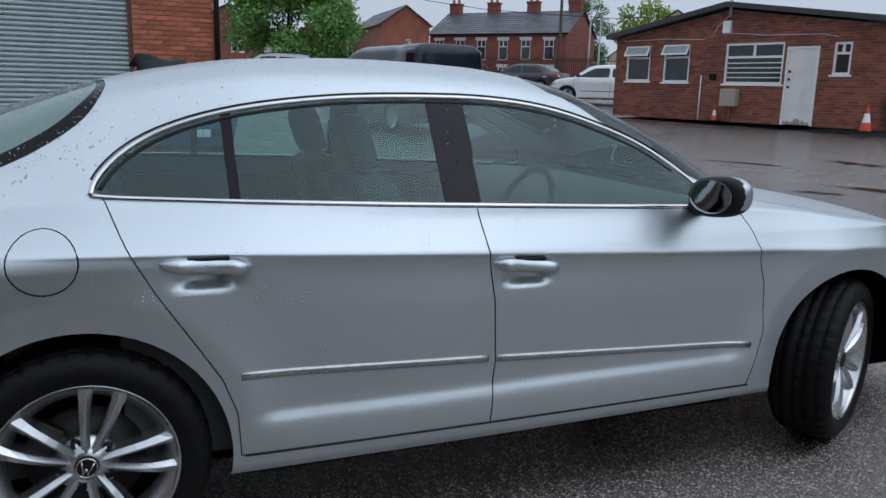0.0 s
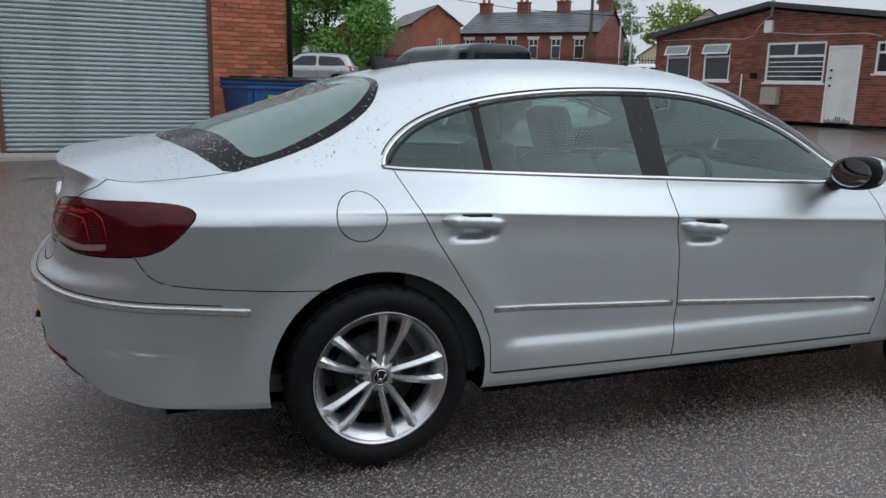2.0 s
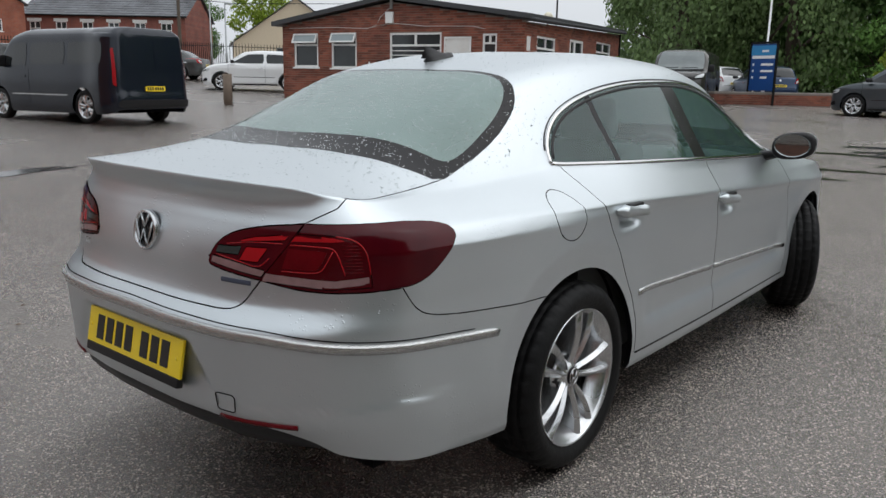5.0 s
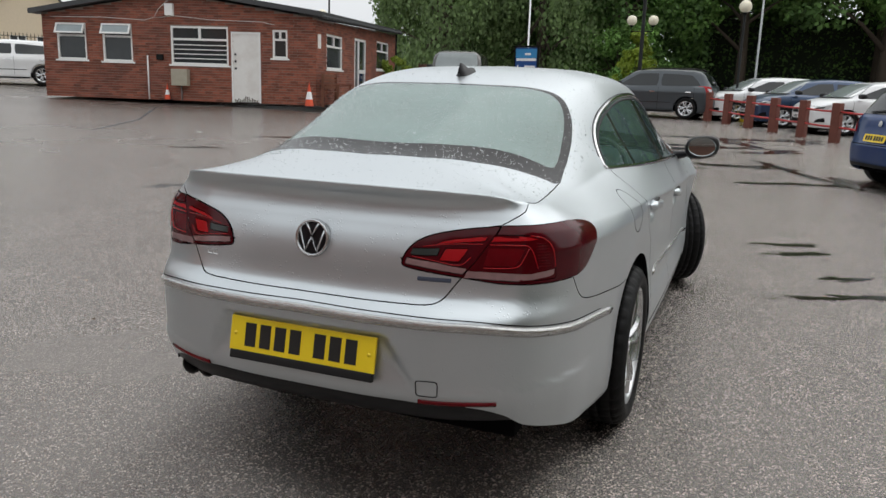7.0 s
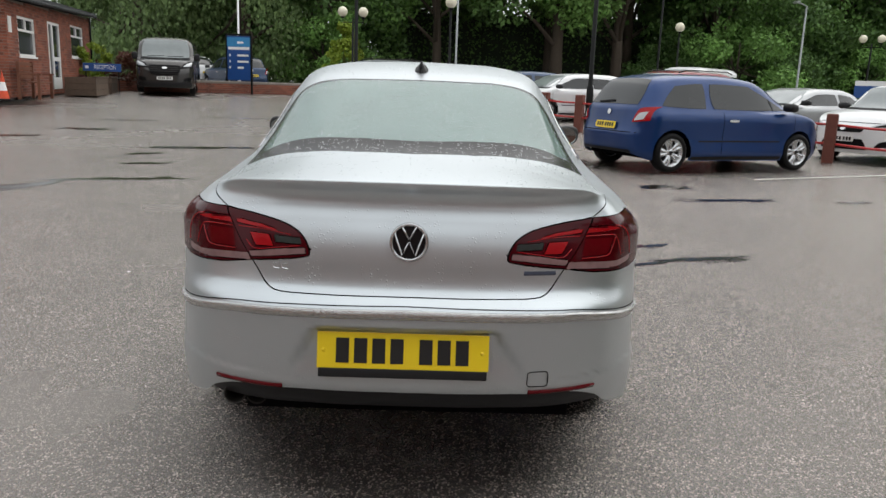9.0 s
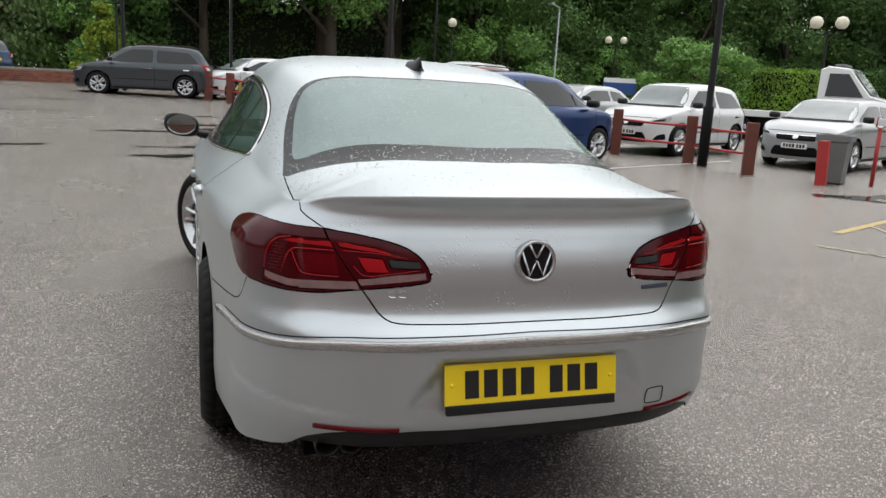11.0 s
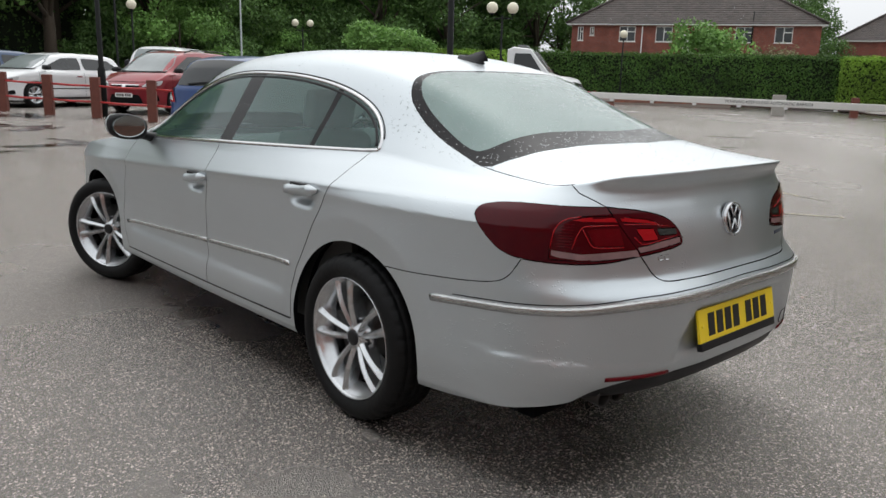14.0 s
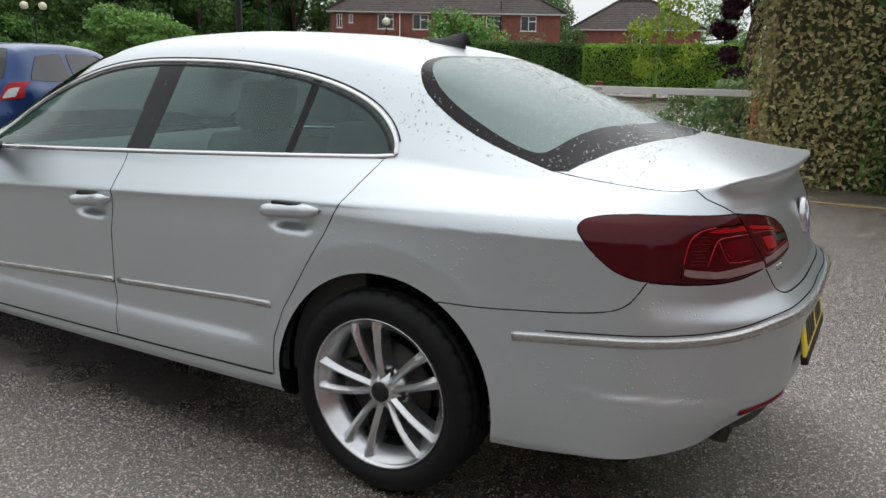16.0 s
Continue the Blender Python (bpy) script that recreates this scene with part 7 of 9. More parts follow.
    boxed("end_wall", (SL - 0.25, SL, 0.25, 8.3, 0, 2.6), FAR_BRICK, sw)
    # roof: two felted slopes with a fascia along the gable
    bm = bmesh.new()
    px = GW - 4.35
    for y0, y1, lift in ((-0.28, SL, 0.0),):
        prof = [(-0.25, top(0) - 0.03), (px, top(px) + 0.06), (GW + 0.25, top(GW) + 0.02)]
        for (xa, za), (xb, zb) in zip(prof, prof[1:]):
            vs = [bm.verts.new(p) for p in ((xa, y0, za), (xb, y0, zb), (xb, y1, zb + 0.25), (xa, y1, za + 0.25), (xa, y0, za + 0.14), (xb, y0, zb + 0.14), (xb, y1, zb + 0.39), (xa, y1, za + 0.39))]
            for f in ((0, 1, 5, 4), (4, 5, 6, 7), (3, 2, 1, 0), (1, 2, 6, 5), (0, 4, 7, 3), (2, 3, 7, 6)):
                bm.faces.new([vs[i] for i in f])
    part("roof", bm, FELT, off, "low black felt roof with a dark fascia", smooth=False, matrix=gm)
    # corrugated eave edge along the side
    bm = bmesh.new()
    for k in range(int(SL / 0.15)):
        x = 0.15 * k
        z = stop(x) + 0.02
        tube(bm, [(x, -0.34, z + 0.02), (x, 0.5, z + 0.12)], 0.055, 6)
    part("corrugated_eave", bm, FELT, off, "dark corrugated roof edge", matrix=sm)
    bm = bmesh.new()
    tube(bm, [(SL - 0.06, -0.05, 0.0), (SL - 0.06, -0.05, stop(SL))], 0.035, 8)
    part("downpipe", bm, BLACK_IRON, off, matrix=sm)
    return gm, sm


office_gable, office_side = office()


def garage():
    """Brick workshop with a steel roller shutter."""
    w0, w1, s0, s1, sh, H = -6.6, 1.47, -2.95, 0.25, 3.4, 4.5
    zb = 0.10
    g = empty("brick_garage", pose(0, 10.42, zb, 0, 0, 2.9), "red brick workshop with a closed steel roller shutter", "building")
    bm = bmesh.new()
    for a, b, c, d in ((w0, s0, 0, H), (s1, w1, 0, H), (s0, s1, sh, H)):
        box(bm, a, b, 0.0, 0.3, c, d)
    box(bm, w0, w1, 0.3, 7.0, H - 0.25, H)
    box(bm, w1 - 0.3, w1 - 0.002, 0.3, 7.0, 0, H - 0.25)
    box(bm, w0, w0 + 0.3, 0.3, 7.0, 0, H - 0.25)
    bmesh.ops.remove_doubles(bm, verts=bm.verts, dist=1e-4)
    part("wall_backing", bm, MORTAR, g, smooth=False)
    count = 0
    shared = {}
    rest = []
    for a, b, seed in ((s1, w1, 1), (w0, s0, 2)):
        for x0, x1, z0, z1, d in brick_boxes(b - a, H - 0.05, seed=seed):
            near = (a > 0 and z1 < 2.6) or (a < 0 and x0 > 2.1 and z1 < 2.4)
            if near and count < 300:
                key = (round(x1 - x0, 2), count % 3)
                if key not in shared:
                    bb = bmesh.new()
                    box(bb, 0, x1 - x0, -0.012 - 0.002 * (count % 3), 0.0, 0, z1 - z0, bevel=0.003)
                    me = bpy.data.meshes.new("brick")
                    bb.to_mesh(me)
                    bb.free()
                    me.materials.append(BRICK_GARAGE)
                    shared[key] = me
                ob = new("brick", shared[key])
                ob.parent = g
                ob.location = (a + x0, 0, z0)
                count += 1
            else:
                rest.append((a + x0, a + x1, z0, z1, d))
    vs, fs = bricks_joined(rest)
    tagged(from_lists("wall_bricks", vs, fs, BRICK_GARAGE_REST, g), kind="stuff")
    # return wall beside the yard
    vs, fs = bricks_joined(brick_boxes(6.5, H - 0.05, seed=9))
    tagged(from_lists("return_bricks", vs, fs, BRICK_GARAGE_REST, g, matrix=Matrix.Translation((w1, 0.0, 0)) @ Matrix.Rotation(radians(90), 4, "Z")), kind="stuff")
    bm = bmesh.new()
    tube(bm, [(w1 + 0.05, -0.06, 0.0), (w1 + 0.05, -0.06, H)], 0.045, 10)
    part("downpipe", bm, BLACK_IRON, g, "black drainpipe at the corner")
    # shutter slats
    bm0 = bmesh.new()
    prof = [(-0.004, 0.0), (-0.022, 0.014), (-0.027, 0.032), (-0.022, 0.050), (-0.006, 0.066), (0.0, 0.072)]
    rows = [[bm0.verts.new((x, y, z)) for y, z in prof] for x in (s0 + 0.02, s1 - 0.02)]
    for j in range(len(prof) - 1):
        bm0.faces.new((rows[0][j], rows[1][j], rows[1][j + 1], rows[0][j + 1]))
    me = bpy.data.meshes.new("slat")
    bm0.to_mesh(me)
    bm0.free()
    me.materials.append(GALV)
    sht = empty_part("roller_shutter", g, pose(0, 0.16, 0))
    for k in range(int(sh / 0.075)):
        ob = new("slat", me)
        ob.parent = sht
        ob.location = (0, 0, 0.04 + 0.075 * k)
    boxed("shutter_back", (s0, s1, 0.02, 0.04, 0, sh), BLACK_IRON, sht)
    for x in (s0, s1 - 0.06):
        boxed("guide_rail", (x, x + 0.06, -0.09, 0.03, 0, sh), surface("rusty_rail", (0.16, 0.07, 0.05), rough=0.7, vary=0.3) if x == s0 else bpy.data.materials["rusty_rail"], sht)
    boxed("threshold", (s0 - 0.3, s1 + 0.9, -0.75, -0.1, -0.1, 0.05), CONCRETE, g, "worn concrete step", bevel=0.02)
    boxed("blue_board", (-1.35, -0.1, -0.5, -0.36, 0.05, 0.17), surface("faded_blue_board", (0.06, 0.09, 0.16), rough=0.7), g, "faded blue board lying by the shutter", bevel=0.01)


garage()


def roof_courses(x0, x1, run, rise, course=0.3, tile=0.33, seed=1):
    """Tiles in overlapping courses on a slope that climbs along +y: lists of points and faces."""
    vs, fs = [], []
    rng = random.Random(seed)
    n = max(1, int(math.hypot(run, rise) / course))
    for k in range(n):
        ya, yb = run * k / n, run * (k + 1.12) / n
        za, zb = rise * k / n, rise * (k + 1.12) / n
        x = x0 - (tile / 2 if k % 2 else 0)
        while x < x1:
            a, b = max(x, x0), min(x + tile - 0.012, x1)
            x += tile
            if b - a < 0.02:
                continue
            j = rng.uniform(0, 0.012)
            i = len(vs)
            vs += [(a, ya, za + 0.03 + j), (b, ya, za + 0.03 + j), (b, yb, zb + j), (a, yb, zb + j), (a, ya, za), (b, ya, za)]
            fs += [(i, i + 1, i + 2, i + 3), (i + 4, i + 5, i + 1, i)]
    return vs, fs


def slope(name, parent, w, run, rise, mat, m, big=False, clip=None):
    vs, fs = roof_courses(0, w, run, rise, 0.32 if not big else 0.4, 0.34 if not big else 0.5)
    if clip:
        keep = []
        for f in fs:
            cx = sum(vs[i][0] for i in f) / len(f)
            cy = sum(vs[i][1] for i in f) / len(f)
            if clip(cx, cy):
                keep.append(f)
        fs = keep
    return tagged(from_lists(name, vs, fs, mat, parent, matrix=m), kind="stuff")


def chimney(parent, x, y, z, h=1.5, w=0.9, mat=None):
    ch = boxed("chimney", (x - w / 2, x + w / 2, y - 0.3, y + 0.3, z, z + h), mat or FAR_BRICK, parent)
    boxed("chimney_cap", (x - w / 2 - 0.06, x + w / 2 + 0.06, y - 0.36, y + 0.36, z + h, z + h + 0.12), mat or FAR_BRICK, ch)
    for k in (-0.25, 0.25):
        bm = bmesh.new()
        lathe(bm, [(0.13, z + h + 0.12), (0.10, z + h + 0.5), (0.07, z + h + 0.5), (0.07, z + h + 0.3)], 10, axis="z")
        part("chimney_pot", bm, FAR_BRICK_ORANGE, ch, matrix=pose(x + k, y, 0))


def walled(parent, w, d, h, holes, mat, name="wall", th=0.25):
    """A front wall pierced by openings, with the other three walls plain."""
    bm = bmesh.new()
    xs = sorted({0, w, *[q[0] for q in holes], *[q[1] for q in holes]})
    for a, b in zip(xs, xs[1:]):
        cols = sorted([q for q in holes if q[0] <= a + 1e-6 and q[1] >= b - 1e-6], key=lambda q: q[2])
        z = 0.0
        for q in cols:
            if q[2] > z + 1e-4:
                box(bm, a, b, 0, th, z, q[2])
            z = q[3]
        if z < h - 1e-4:
            box(bm, a, b, 0, th, z, h)
    box(bm, 0, th, th, d, 0, h)
    box(bm, w - th, w, th, d, 0, h)
    box(bm, th, w - th, d - th, d, 0, h)
    bmesh.ops.remove_doubles(bm, verts=bm.verts, dist=1e-4)
    return part(name, bm, mat, parent, smooth=False)


def terrace():
    """Row of two-storey brick cottages with slate roof and chimneys."""
    x0, y0 = 23.73, 59.75
    x1, y1 = 31.42, 50.58
    w = math.hypot(x1 - x0, y1 - y0)
    ang = math.degrees(math.atan2(y1 - y0, x1 - x0))
    z = 0.72
    t = empty("terrace_row", pose(x0, y0, z, 0, 0, ang), "row of red brick cottages with a slate roof and chimneys", "house")
    holes = []
    bays = np.linspace(0.5, w - 1.8, 6)
    for i, x in enumerate(bays):
        holes.append((x, x + 0.8, 3.0, 4.5))
        if i % 2:
            holes.append((x, x + 0.8, 0.9, 2.4))
        else:
            holes.append((x + 0.1, x + 0.8, 0.0, 2.2))
    walled(t, w, 7.0, 5.0, holes, FAR_BRICK)
    for a, b, c, d in holes:
        if c > 0.1:
            window(t, a, b, c, d, style="pair", y=0.05)
            boxed("lintel", (a - 0.12, b + 0.12, -0.04, 0.02, d, d + 0.22), UPVC, t)
        else:
            boxed("door", (a, b, 0.08, 0.14, 0, d), RED_PAINT if a < w / 2 else BLACK_IRON, t)
            bm = bmesh.new()
            tube(bm, [((a + b) / 2 + 0.62 * math.cos(q), -0.02, d + 0.5 * math.sin(q) - 0.1) for q in np.linspace(0, math.pi, 12)], 0.09, 6)
            part("door_arch", bm, FAR_BRICK_ORANGE, t)
    slope("roof_front", t, w + 0.4, 3.7, 2.0, SLATE_TILE, pose(-0.2, -0.2, 4.95), big=True)
    slope("roof_back", t, w + 0.4, 3.7, 2.0, SLATE_TILE, pose(w + 0.2, 7.2, 4.95, 0, 0, 180), big=True)
    for x in (0.0, w - 0.25):
        bm = bmesh.new()
        vs = [bm.verts.new(p) for p in ((x, 0, 5.0), (x, 7, 5.0), (x, 3.5, 6.9), (x + 0.25, 0, 5.0), (x + 0.25, 7, 5.0), (x + 0.25, 3.5, 6.9))]
        bm.faces.new(vs[:3])
        bm.faces.new(vs[3:][::-1])
        for a, b in ((0, 1), (1, 2), (2, 0)):
            bm.faces.new((vs[a], vs[b], vs[b + 3], vs[a + 3]))
        part("gable_end", bm, FAR_BRICK, t, smooth=False)
    for x in np.linspace(0.6, w - 0.6, 4):
        chimney(t, x, 3.5, 6.3, 1.35, 1.0)
    bm = bmesh.new()
    tube(bm, [(-0.2, -0.25, 4.95), (w + 0.2, -0.25, 4.95)], 0.07, 6)
    part("gutter", bm, BLACK_IRON, t)


def gable_house(name, label, x, y, z, ang, w, d, h, rise, brick, roof, holes, axis="front"):
    """A house whose gable looks at the yard."""
    t = empty(name, pose(x, y, z, 0, 0, ang), label, "house")
    walled(t, w, d, h, holes, brick)
    for a, b, c, e in holes:
        window(t, a, b, c, e, style="half", y=0.05)
    for y0 in (0.0, d - 0.25):
        bm = bmesh.new()
        vs = [bm.verts.new(p) for p in ((0, y0, h), (w, y0, h), (w / 2, y0, h + rise), (0, y0 + 0.25, h), (w, y0 + 0.25, h), (w / 2, y0 + 0.25, h + rise))]
        bm.faces.new(vs[:3])
        bm.faces.new(vs[3:][::-1])
        for a, b in ((0, 1), (1, 2), (2, 0)):
            bm.faces.new((vs[a], vs[b], vs[b + 3], vs[a + 3]))
        part("gable_wall", bm, brick, t, smooth=False)
    slope("roof_side", t, d + 0.5, w / 2 + 0.25, rise * (1 + 0.5 / w), roof, pose(-0.25, d + 0.25, h - 0.1, 0, 0, -90), big=True)
    slope("roof_side", t, d + 0.5, w / 2 + 0.25, rise * (1 + 0.5 / w), roof, pose(w + 0.25, -0.25, h - 0.1, 0, 0, 90), big=True)
    return t


def hip_house(name, label, x, y, z, ang, w, d, h, rise, wins, extras=True, solar=False):
    """A two-storey brick house with a hipped tile roof; its front runs along x and looks to -y."""
    t = empty(name, pose(x, y, z, 0, 0, ang), label, "house")
    walled(t, w, d, h, wins, FAR_BRICK)
    for a, b, c, e in wins:
        window(t, a, b, c, e, style="half", y=0.05)
    run = d / 2 + 0.4
    L = w + 0.8
    slope("roof_front", t, L, run, rise, BROWN_TILE, pose(-0.4, -0.4, h - 0.05), clip=lambda cx, cy: cy < cx * 0.92 + 0.1 and cy < (L - cx) * 0.92 + 0.1)
    slope("roof_back", t, L, run, rise, BROWN_TILE, pose(w + 0.4, d + 0.4, h - 0.05, 0, 0, 180), clip=lambda cx, cy: cy < cx * 0.92 + 0.1 and cy < (L - cx) * 0.92 + 0.1)
    D = d + 0.8
    for m in (pose(w + 0.4, -0.4, h - 0.05, 0, 0, 90), pose(-0.4, d + 0.4, h - 0.05, 0, 0, -90)):
        slope("roof_hip", t, D, run / 0.92, rise, BROWN_TILE, m, clip=lambda cx, cy: cy < cx * 1.08 + 0.1 and cy < (D - cx) * 1.08 + 0.1)
    boxed("soffit", (-0.35, w + 0.35, -0.35, d + 0.35, h - 0.16, h - 0.06), UPVC, t)
    bm = bmesh.new()
    r = run / 0.92
    zt = h + rise
    for p, q in (((-0.4, -0.4, h), (r - 0.4, d / 2, zt)), ((w + 0.4, -0.4, h), (w + 0.4 - r, d / 2, zt)), ((r - 0.4, d / 2, zt), (w + 0.4 - r, d / 2, zt)), ((-0.4, d + 0.4, h), (r - 0.4, d / 2, zt)), ((w + 0.4, d + 0.4, h), (w + 0.4 - r, d / 2, zt))):
        tube(bm, [p, q], 0.11, 6)
    part("ridge_tiles", bm, BROWN_TILE, t)
    bm = bmesh.new()
    box(bm, 0.3, w - 0.3, 0.6, d - 0.6, h - 0.1, h + 0.3)
    part("loft", bm, FELT, t, smooth=False)
    if extras:
        for xx in (w * 0.30, w * 0.56):
            bm = bmesh.new()
            tube(bm, [(xx, -0.08, 0), (xx, -0.08, h - 0.2)], 0.05, 6)
            part("downpipe", bm, UPVC, t)
        bm = bmesh.new()
        tube(bm, [(w * 0.74, -0.08, h - 2.2), (w * 0.74, -0.08, h + 0.9)], 0.05, 6)
        part("vent_pipe", bm, BLACK_IRON, t)
        bm = bmesh.new()
        lathe(bm, [(0.0, 0.05), (0.25, 0.0), (0.42, -0.10)], 20)
        part("dish", bm, UPVC, t, "pale satellite dish", matrix=pose(w * 0.60, -0.35, h - 1.2, 0, 0, -20))
        # flat black panel paints the shade of a recessed porch
        porch = boxed("porch", (w * 0.44, w * 0.54, 0.02, 0.03, 0.0, h - 0.5), VOID, t, "flat black panel painting the shade of a porch")
        boxed("porch_door", (w * 0.47, w * 0.52, -0.02, 0.015, h - 2.6, h - 0.8), UPVC, t)
    if solar:
        boxed("solar_panel", (w * 0.28, w * 0.42, 0, 0.06, 0.6, 2.2), surface("solar_blue", (0.03, 0.05, 0.10), rough=0.15), t, matrix=pose(0, 0.15, h - 0.2, -50, 0, 0))
        boxed("solar_panel", (w * 0.44, w * 0.58, 0, 0.06, 0.6, 2.2), bpy.data.materials["solar_blue"], t, matrix=pose(0, 0.15, h - 0.2, -50, 0, 0))
    return t


terrace()
gable_house("brick_gable_house", "newer orange brick house with a slate roof", 17.83, 54.38, 0.6, -3.4, 3.75, 11.0, 5.35, 1.3, FAR_BRICK_ORANGE, SLATE_TILE, [(1.9, 2.3, 3.5, 4.3)])
gable_house("small_brick_house", "brick house with a grey slate roof beyond the railings", 4.2, 58.5, 1.2, -6, 6.0, 7.0, 4.2, 1.6, FAR_BRICK, SLATE_TILE, [(1.0, 1.9, 2.4, 3.6), (3.2, 4.1, 2.4, 3.6)])
gable_house("brick_side_house", "brick house joining the terrace", 13.2, 64.6, 0.6, -17, 7.2, 8.0, 4.8, 2.2, FAR_BRICK, SLATE_TILE, [(4.2, 5.0, 3.2, 4.6)])
gable_house("cream_house", "cream rendered house with small windows", 32.7, 46.5, 0.9, -35, 9.0, 8.0, 3.0, 3.2, CREAM, SLATE_TILE, [(3.0, 4.0, 1.6, 2.7), (4.6, 5.6, 1.6, 2.7)])
semi = [(3.9, 5.2, 3.85, 5.05), (6.8, 8.1, 3.85, 5.05), (12.9, 14.2, 3.85, 5.05), (15.8, 17.1, 3.85, 5.05), (0.5, 0.95, 3.9, 5.0), (1.5, 1.85, 4.3, 5.0)]
hip_house("semi_detached_houses", "pair of red brick houses with a brown hipped roof", 40.5, -50.4, 1.0, -149.0, 19.1, 8.0, 5.3, 3.0, semi)
hip_house("solar_roof_house", "brick house with solar panels on the tiled roof", 27.4, -72.0, 0.8, -159.0, 12.0, 8.0, 5.0, 3.0, [(5.6, 7.2, 3.2, 4.5)], extras=False, solar=True)


def unseen_wall():
    """Plain brick wall, unseen, added behind the walk to darken reflections in the tail."""
    bm = bmesh.new()
    box(bm, -19.3, -19.0, -26.0, 24.0, -0.8, 9.0)
    box(bm, -19.35, -18.95, -26.05, 24.05, 9.004, 9.12)
    tagged(part("wall_west", bm, BRICK_PLAIN, smooth=False), "plain red brick wall added out of view to darken tail reflections", "wall", kind="structure")


BRICK_PLAIN = surface("plain_brick", (0.21, 0.10, 0.075), rough=0.85, vary=0.35, scale=9, bump=0.4, bump_scale=20, second=(0.12, 0.08, 0.065), second_mix=0.5)
unseen_wall()

# ---------------------------------------------------------------- plants
def leaf_surface(name, a, b, spread=0.35):
    m, nt, out = nodes_of(name)
    L = nt.links.new
    p = node(nt, "ShaderNodeBsdfPrincipled", Roughness=0.55)
    p.inputs["Specular IOR Level"].default_value = 0.25
    g = nt.nodes.new("ShaderNodeNewGeometry")
    mx = nt.nodes.new("ShaderNodeMix")
    mx.data_type = "RGBA"
    mx.inputs[6].default_value, mx.inputs[7].default_value = rgb(a), rgb(b)
    L(g.outputs["Random Per Island"], mx.inputs[0])
    tc = nt.nodes.new("ShaderNodeTexCoord")
    nz = node(nt, "ShaderNodeTexNoise", Scale=0.55, Detail=3.0)
    L(tc.outputs["Object"], nz.inputs["Vector"])
    mr = node(nt, "ShaderNodeMapRange", From_Min=0.3, From_Max=0.7, To_Min=1 - spread, To_Max=1 + spread)
    L(nz.outputs["Fac"], mr.inputs["Value"])
    hs = nt.nodes.new("ShaderNodeHueSaturation")
    L(mr.outputs["Result"], hs.inputs["Value"])
    L(mx.outputs[2], hs.inputs["Color"])
    L(hs.outputs["Color"], p.inputs["Base Color"])
    tr = node(nt, "ShaderNodeBsdfTranslucent")
    L(hs.outputs["Color"], tr.inputs["Color"])
    ms = nt.nodes.new("ShaderNodeMixShader")
    ms.inputs[0].default_value = 0.25
    L(p.outputs["BSDF"], ms.inputs[1])
    L(tr.outputs["BSDF"], ms.inputs[2])
    L(ms.outputs["Shader"], out.inputs["Surface"])
    return m


LEAF_DARK = leaf_surface("dark_leaf", (0.0588, 0.114, 0.0348), (0.1272, 0.234, 0.0624))
LEAF_MID = leaf_surface("green_leaf", (0.1049, 0.2083, 0.0484), (0.2218, 0.4032, 0.1049))
LEAF_WILLOW = leaf_surface("willow_leaf", (0.1014, 0.1534, 0.0598), (0.1885, 0.2795, 0.104))
LEAF_LIME = leaf_surface("lime_leaf", (0.16, 0.24, 0.02), (0.30, 0.38, 0.05))
LEAF_HEDGE = leaf_surface("hedge_leaf", (0.045, 0.105, 0.022), (0.098, 0.19, 0.038))
# brighter copy of the hedge leaf, with light put into the colour
LEAF_HEDGE_LIT = leaf_surface("lit_hedge_leaf", (0.135, 0.257, 0.027), (0.257, 0.405, 0.061))
LEAF_PALE = leaf_surface("variegated_leaf", (0.14, 0.155, 0.07), (0.36, 0.34, 0.20))
LEAF_IVY = leaf_surface("cream_edged_leaf", (0.15, 0.16, 0.055), (0.42, 0.36, 0.175), 0.35)
LEAF_PURPLE = leaf_surface("purple_leaf", (0.022, 0.008, 0.012), (0.05, 0.014, 0.022))
LEAF_BROWN = leaf_surface("red_brown_leaf", (0.07, 0.025, 0.018), (0.13, 0.05, 0.03))
BARK = surface("bark", (0.06, 0.045, 0.032), rough=0.9, vary=0.4, scale=12, bump=0.6, bump_scale=20)


def leaves(centres, radii, n, size, rng, squash=0.8, droop=0.0, shell=0.55):
    """Leaf blades (kinked quads) scattered through clumps: points and faces."""
    vs, fs = [], []
    c = np.array(centres)
    r = np.array(radii)
    w = r**2 / np.sum(r**2)
    pick = rng.choice(len(c), n, p=w)
    d = rng.normal(size=(n, 3))
    d /= np.linalg.norm(d, axis=1)[:, None]
    rad = r[pick] * (shell + (1 - shell) * rng.random(n)) * (0.85 + 0.3 * rng.random(n))
    pos = c[pick] + d * rad[:, None] * np.array([1, 1, squash])
    pos[:, 2] -= droop * rng.random(n) ** 2
    t = rng.normal(size=(n, 3)) * 0.7
    t[:, 2] -= 0.25 + droop
    t /= np.linalg.norm(t, axis=1)[:, None]
    nn = d + 0.6 * rng.normal(size=(n, 3)) + np.array([0, 0, 0.5])
    u = np.cross(t, nn)
    u /= np.maximum(np.linalg.norm(u, axis=1), 1e-6)[:, None]
    s = size * (0.6 + 0.8 * rng.random(n))[:, None]
    a, b = pos - t * s * 0.5, pos + t * s * 0.5
    l, q = pos - u * s * 0.33, pos + u * s * 0.33
    allv = np.stack([a, l, b, q], 1).reshape(-1, 3)
    return allv.tolist(), [(4 * i, 4 * i + 1, 4 * i + 2, 4 * i + 3) for i in range(n)]


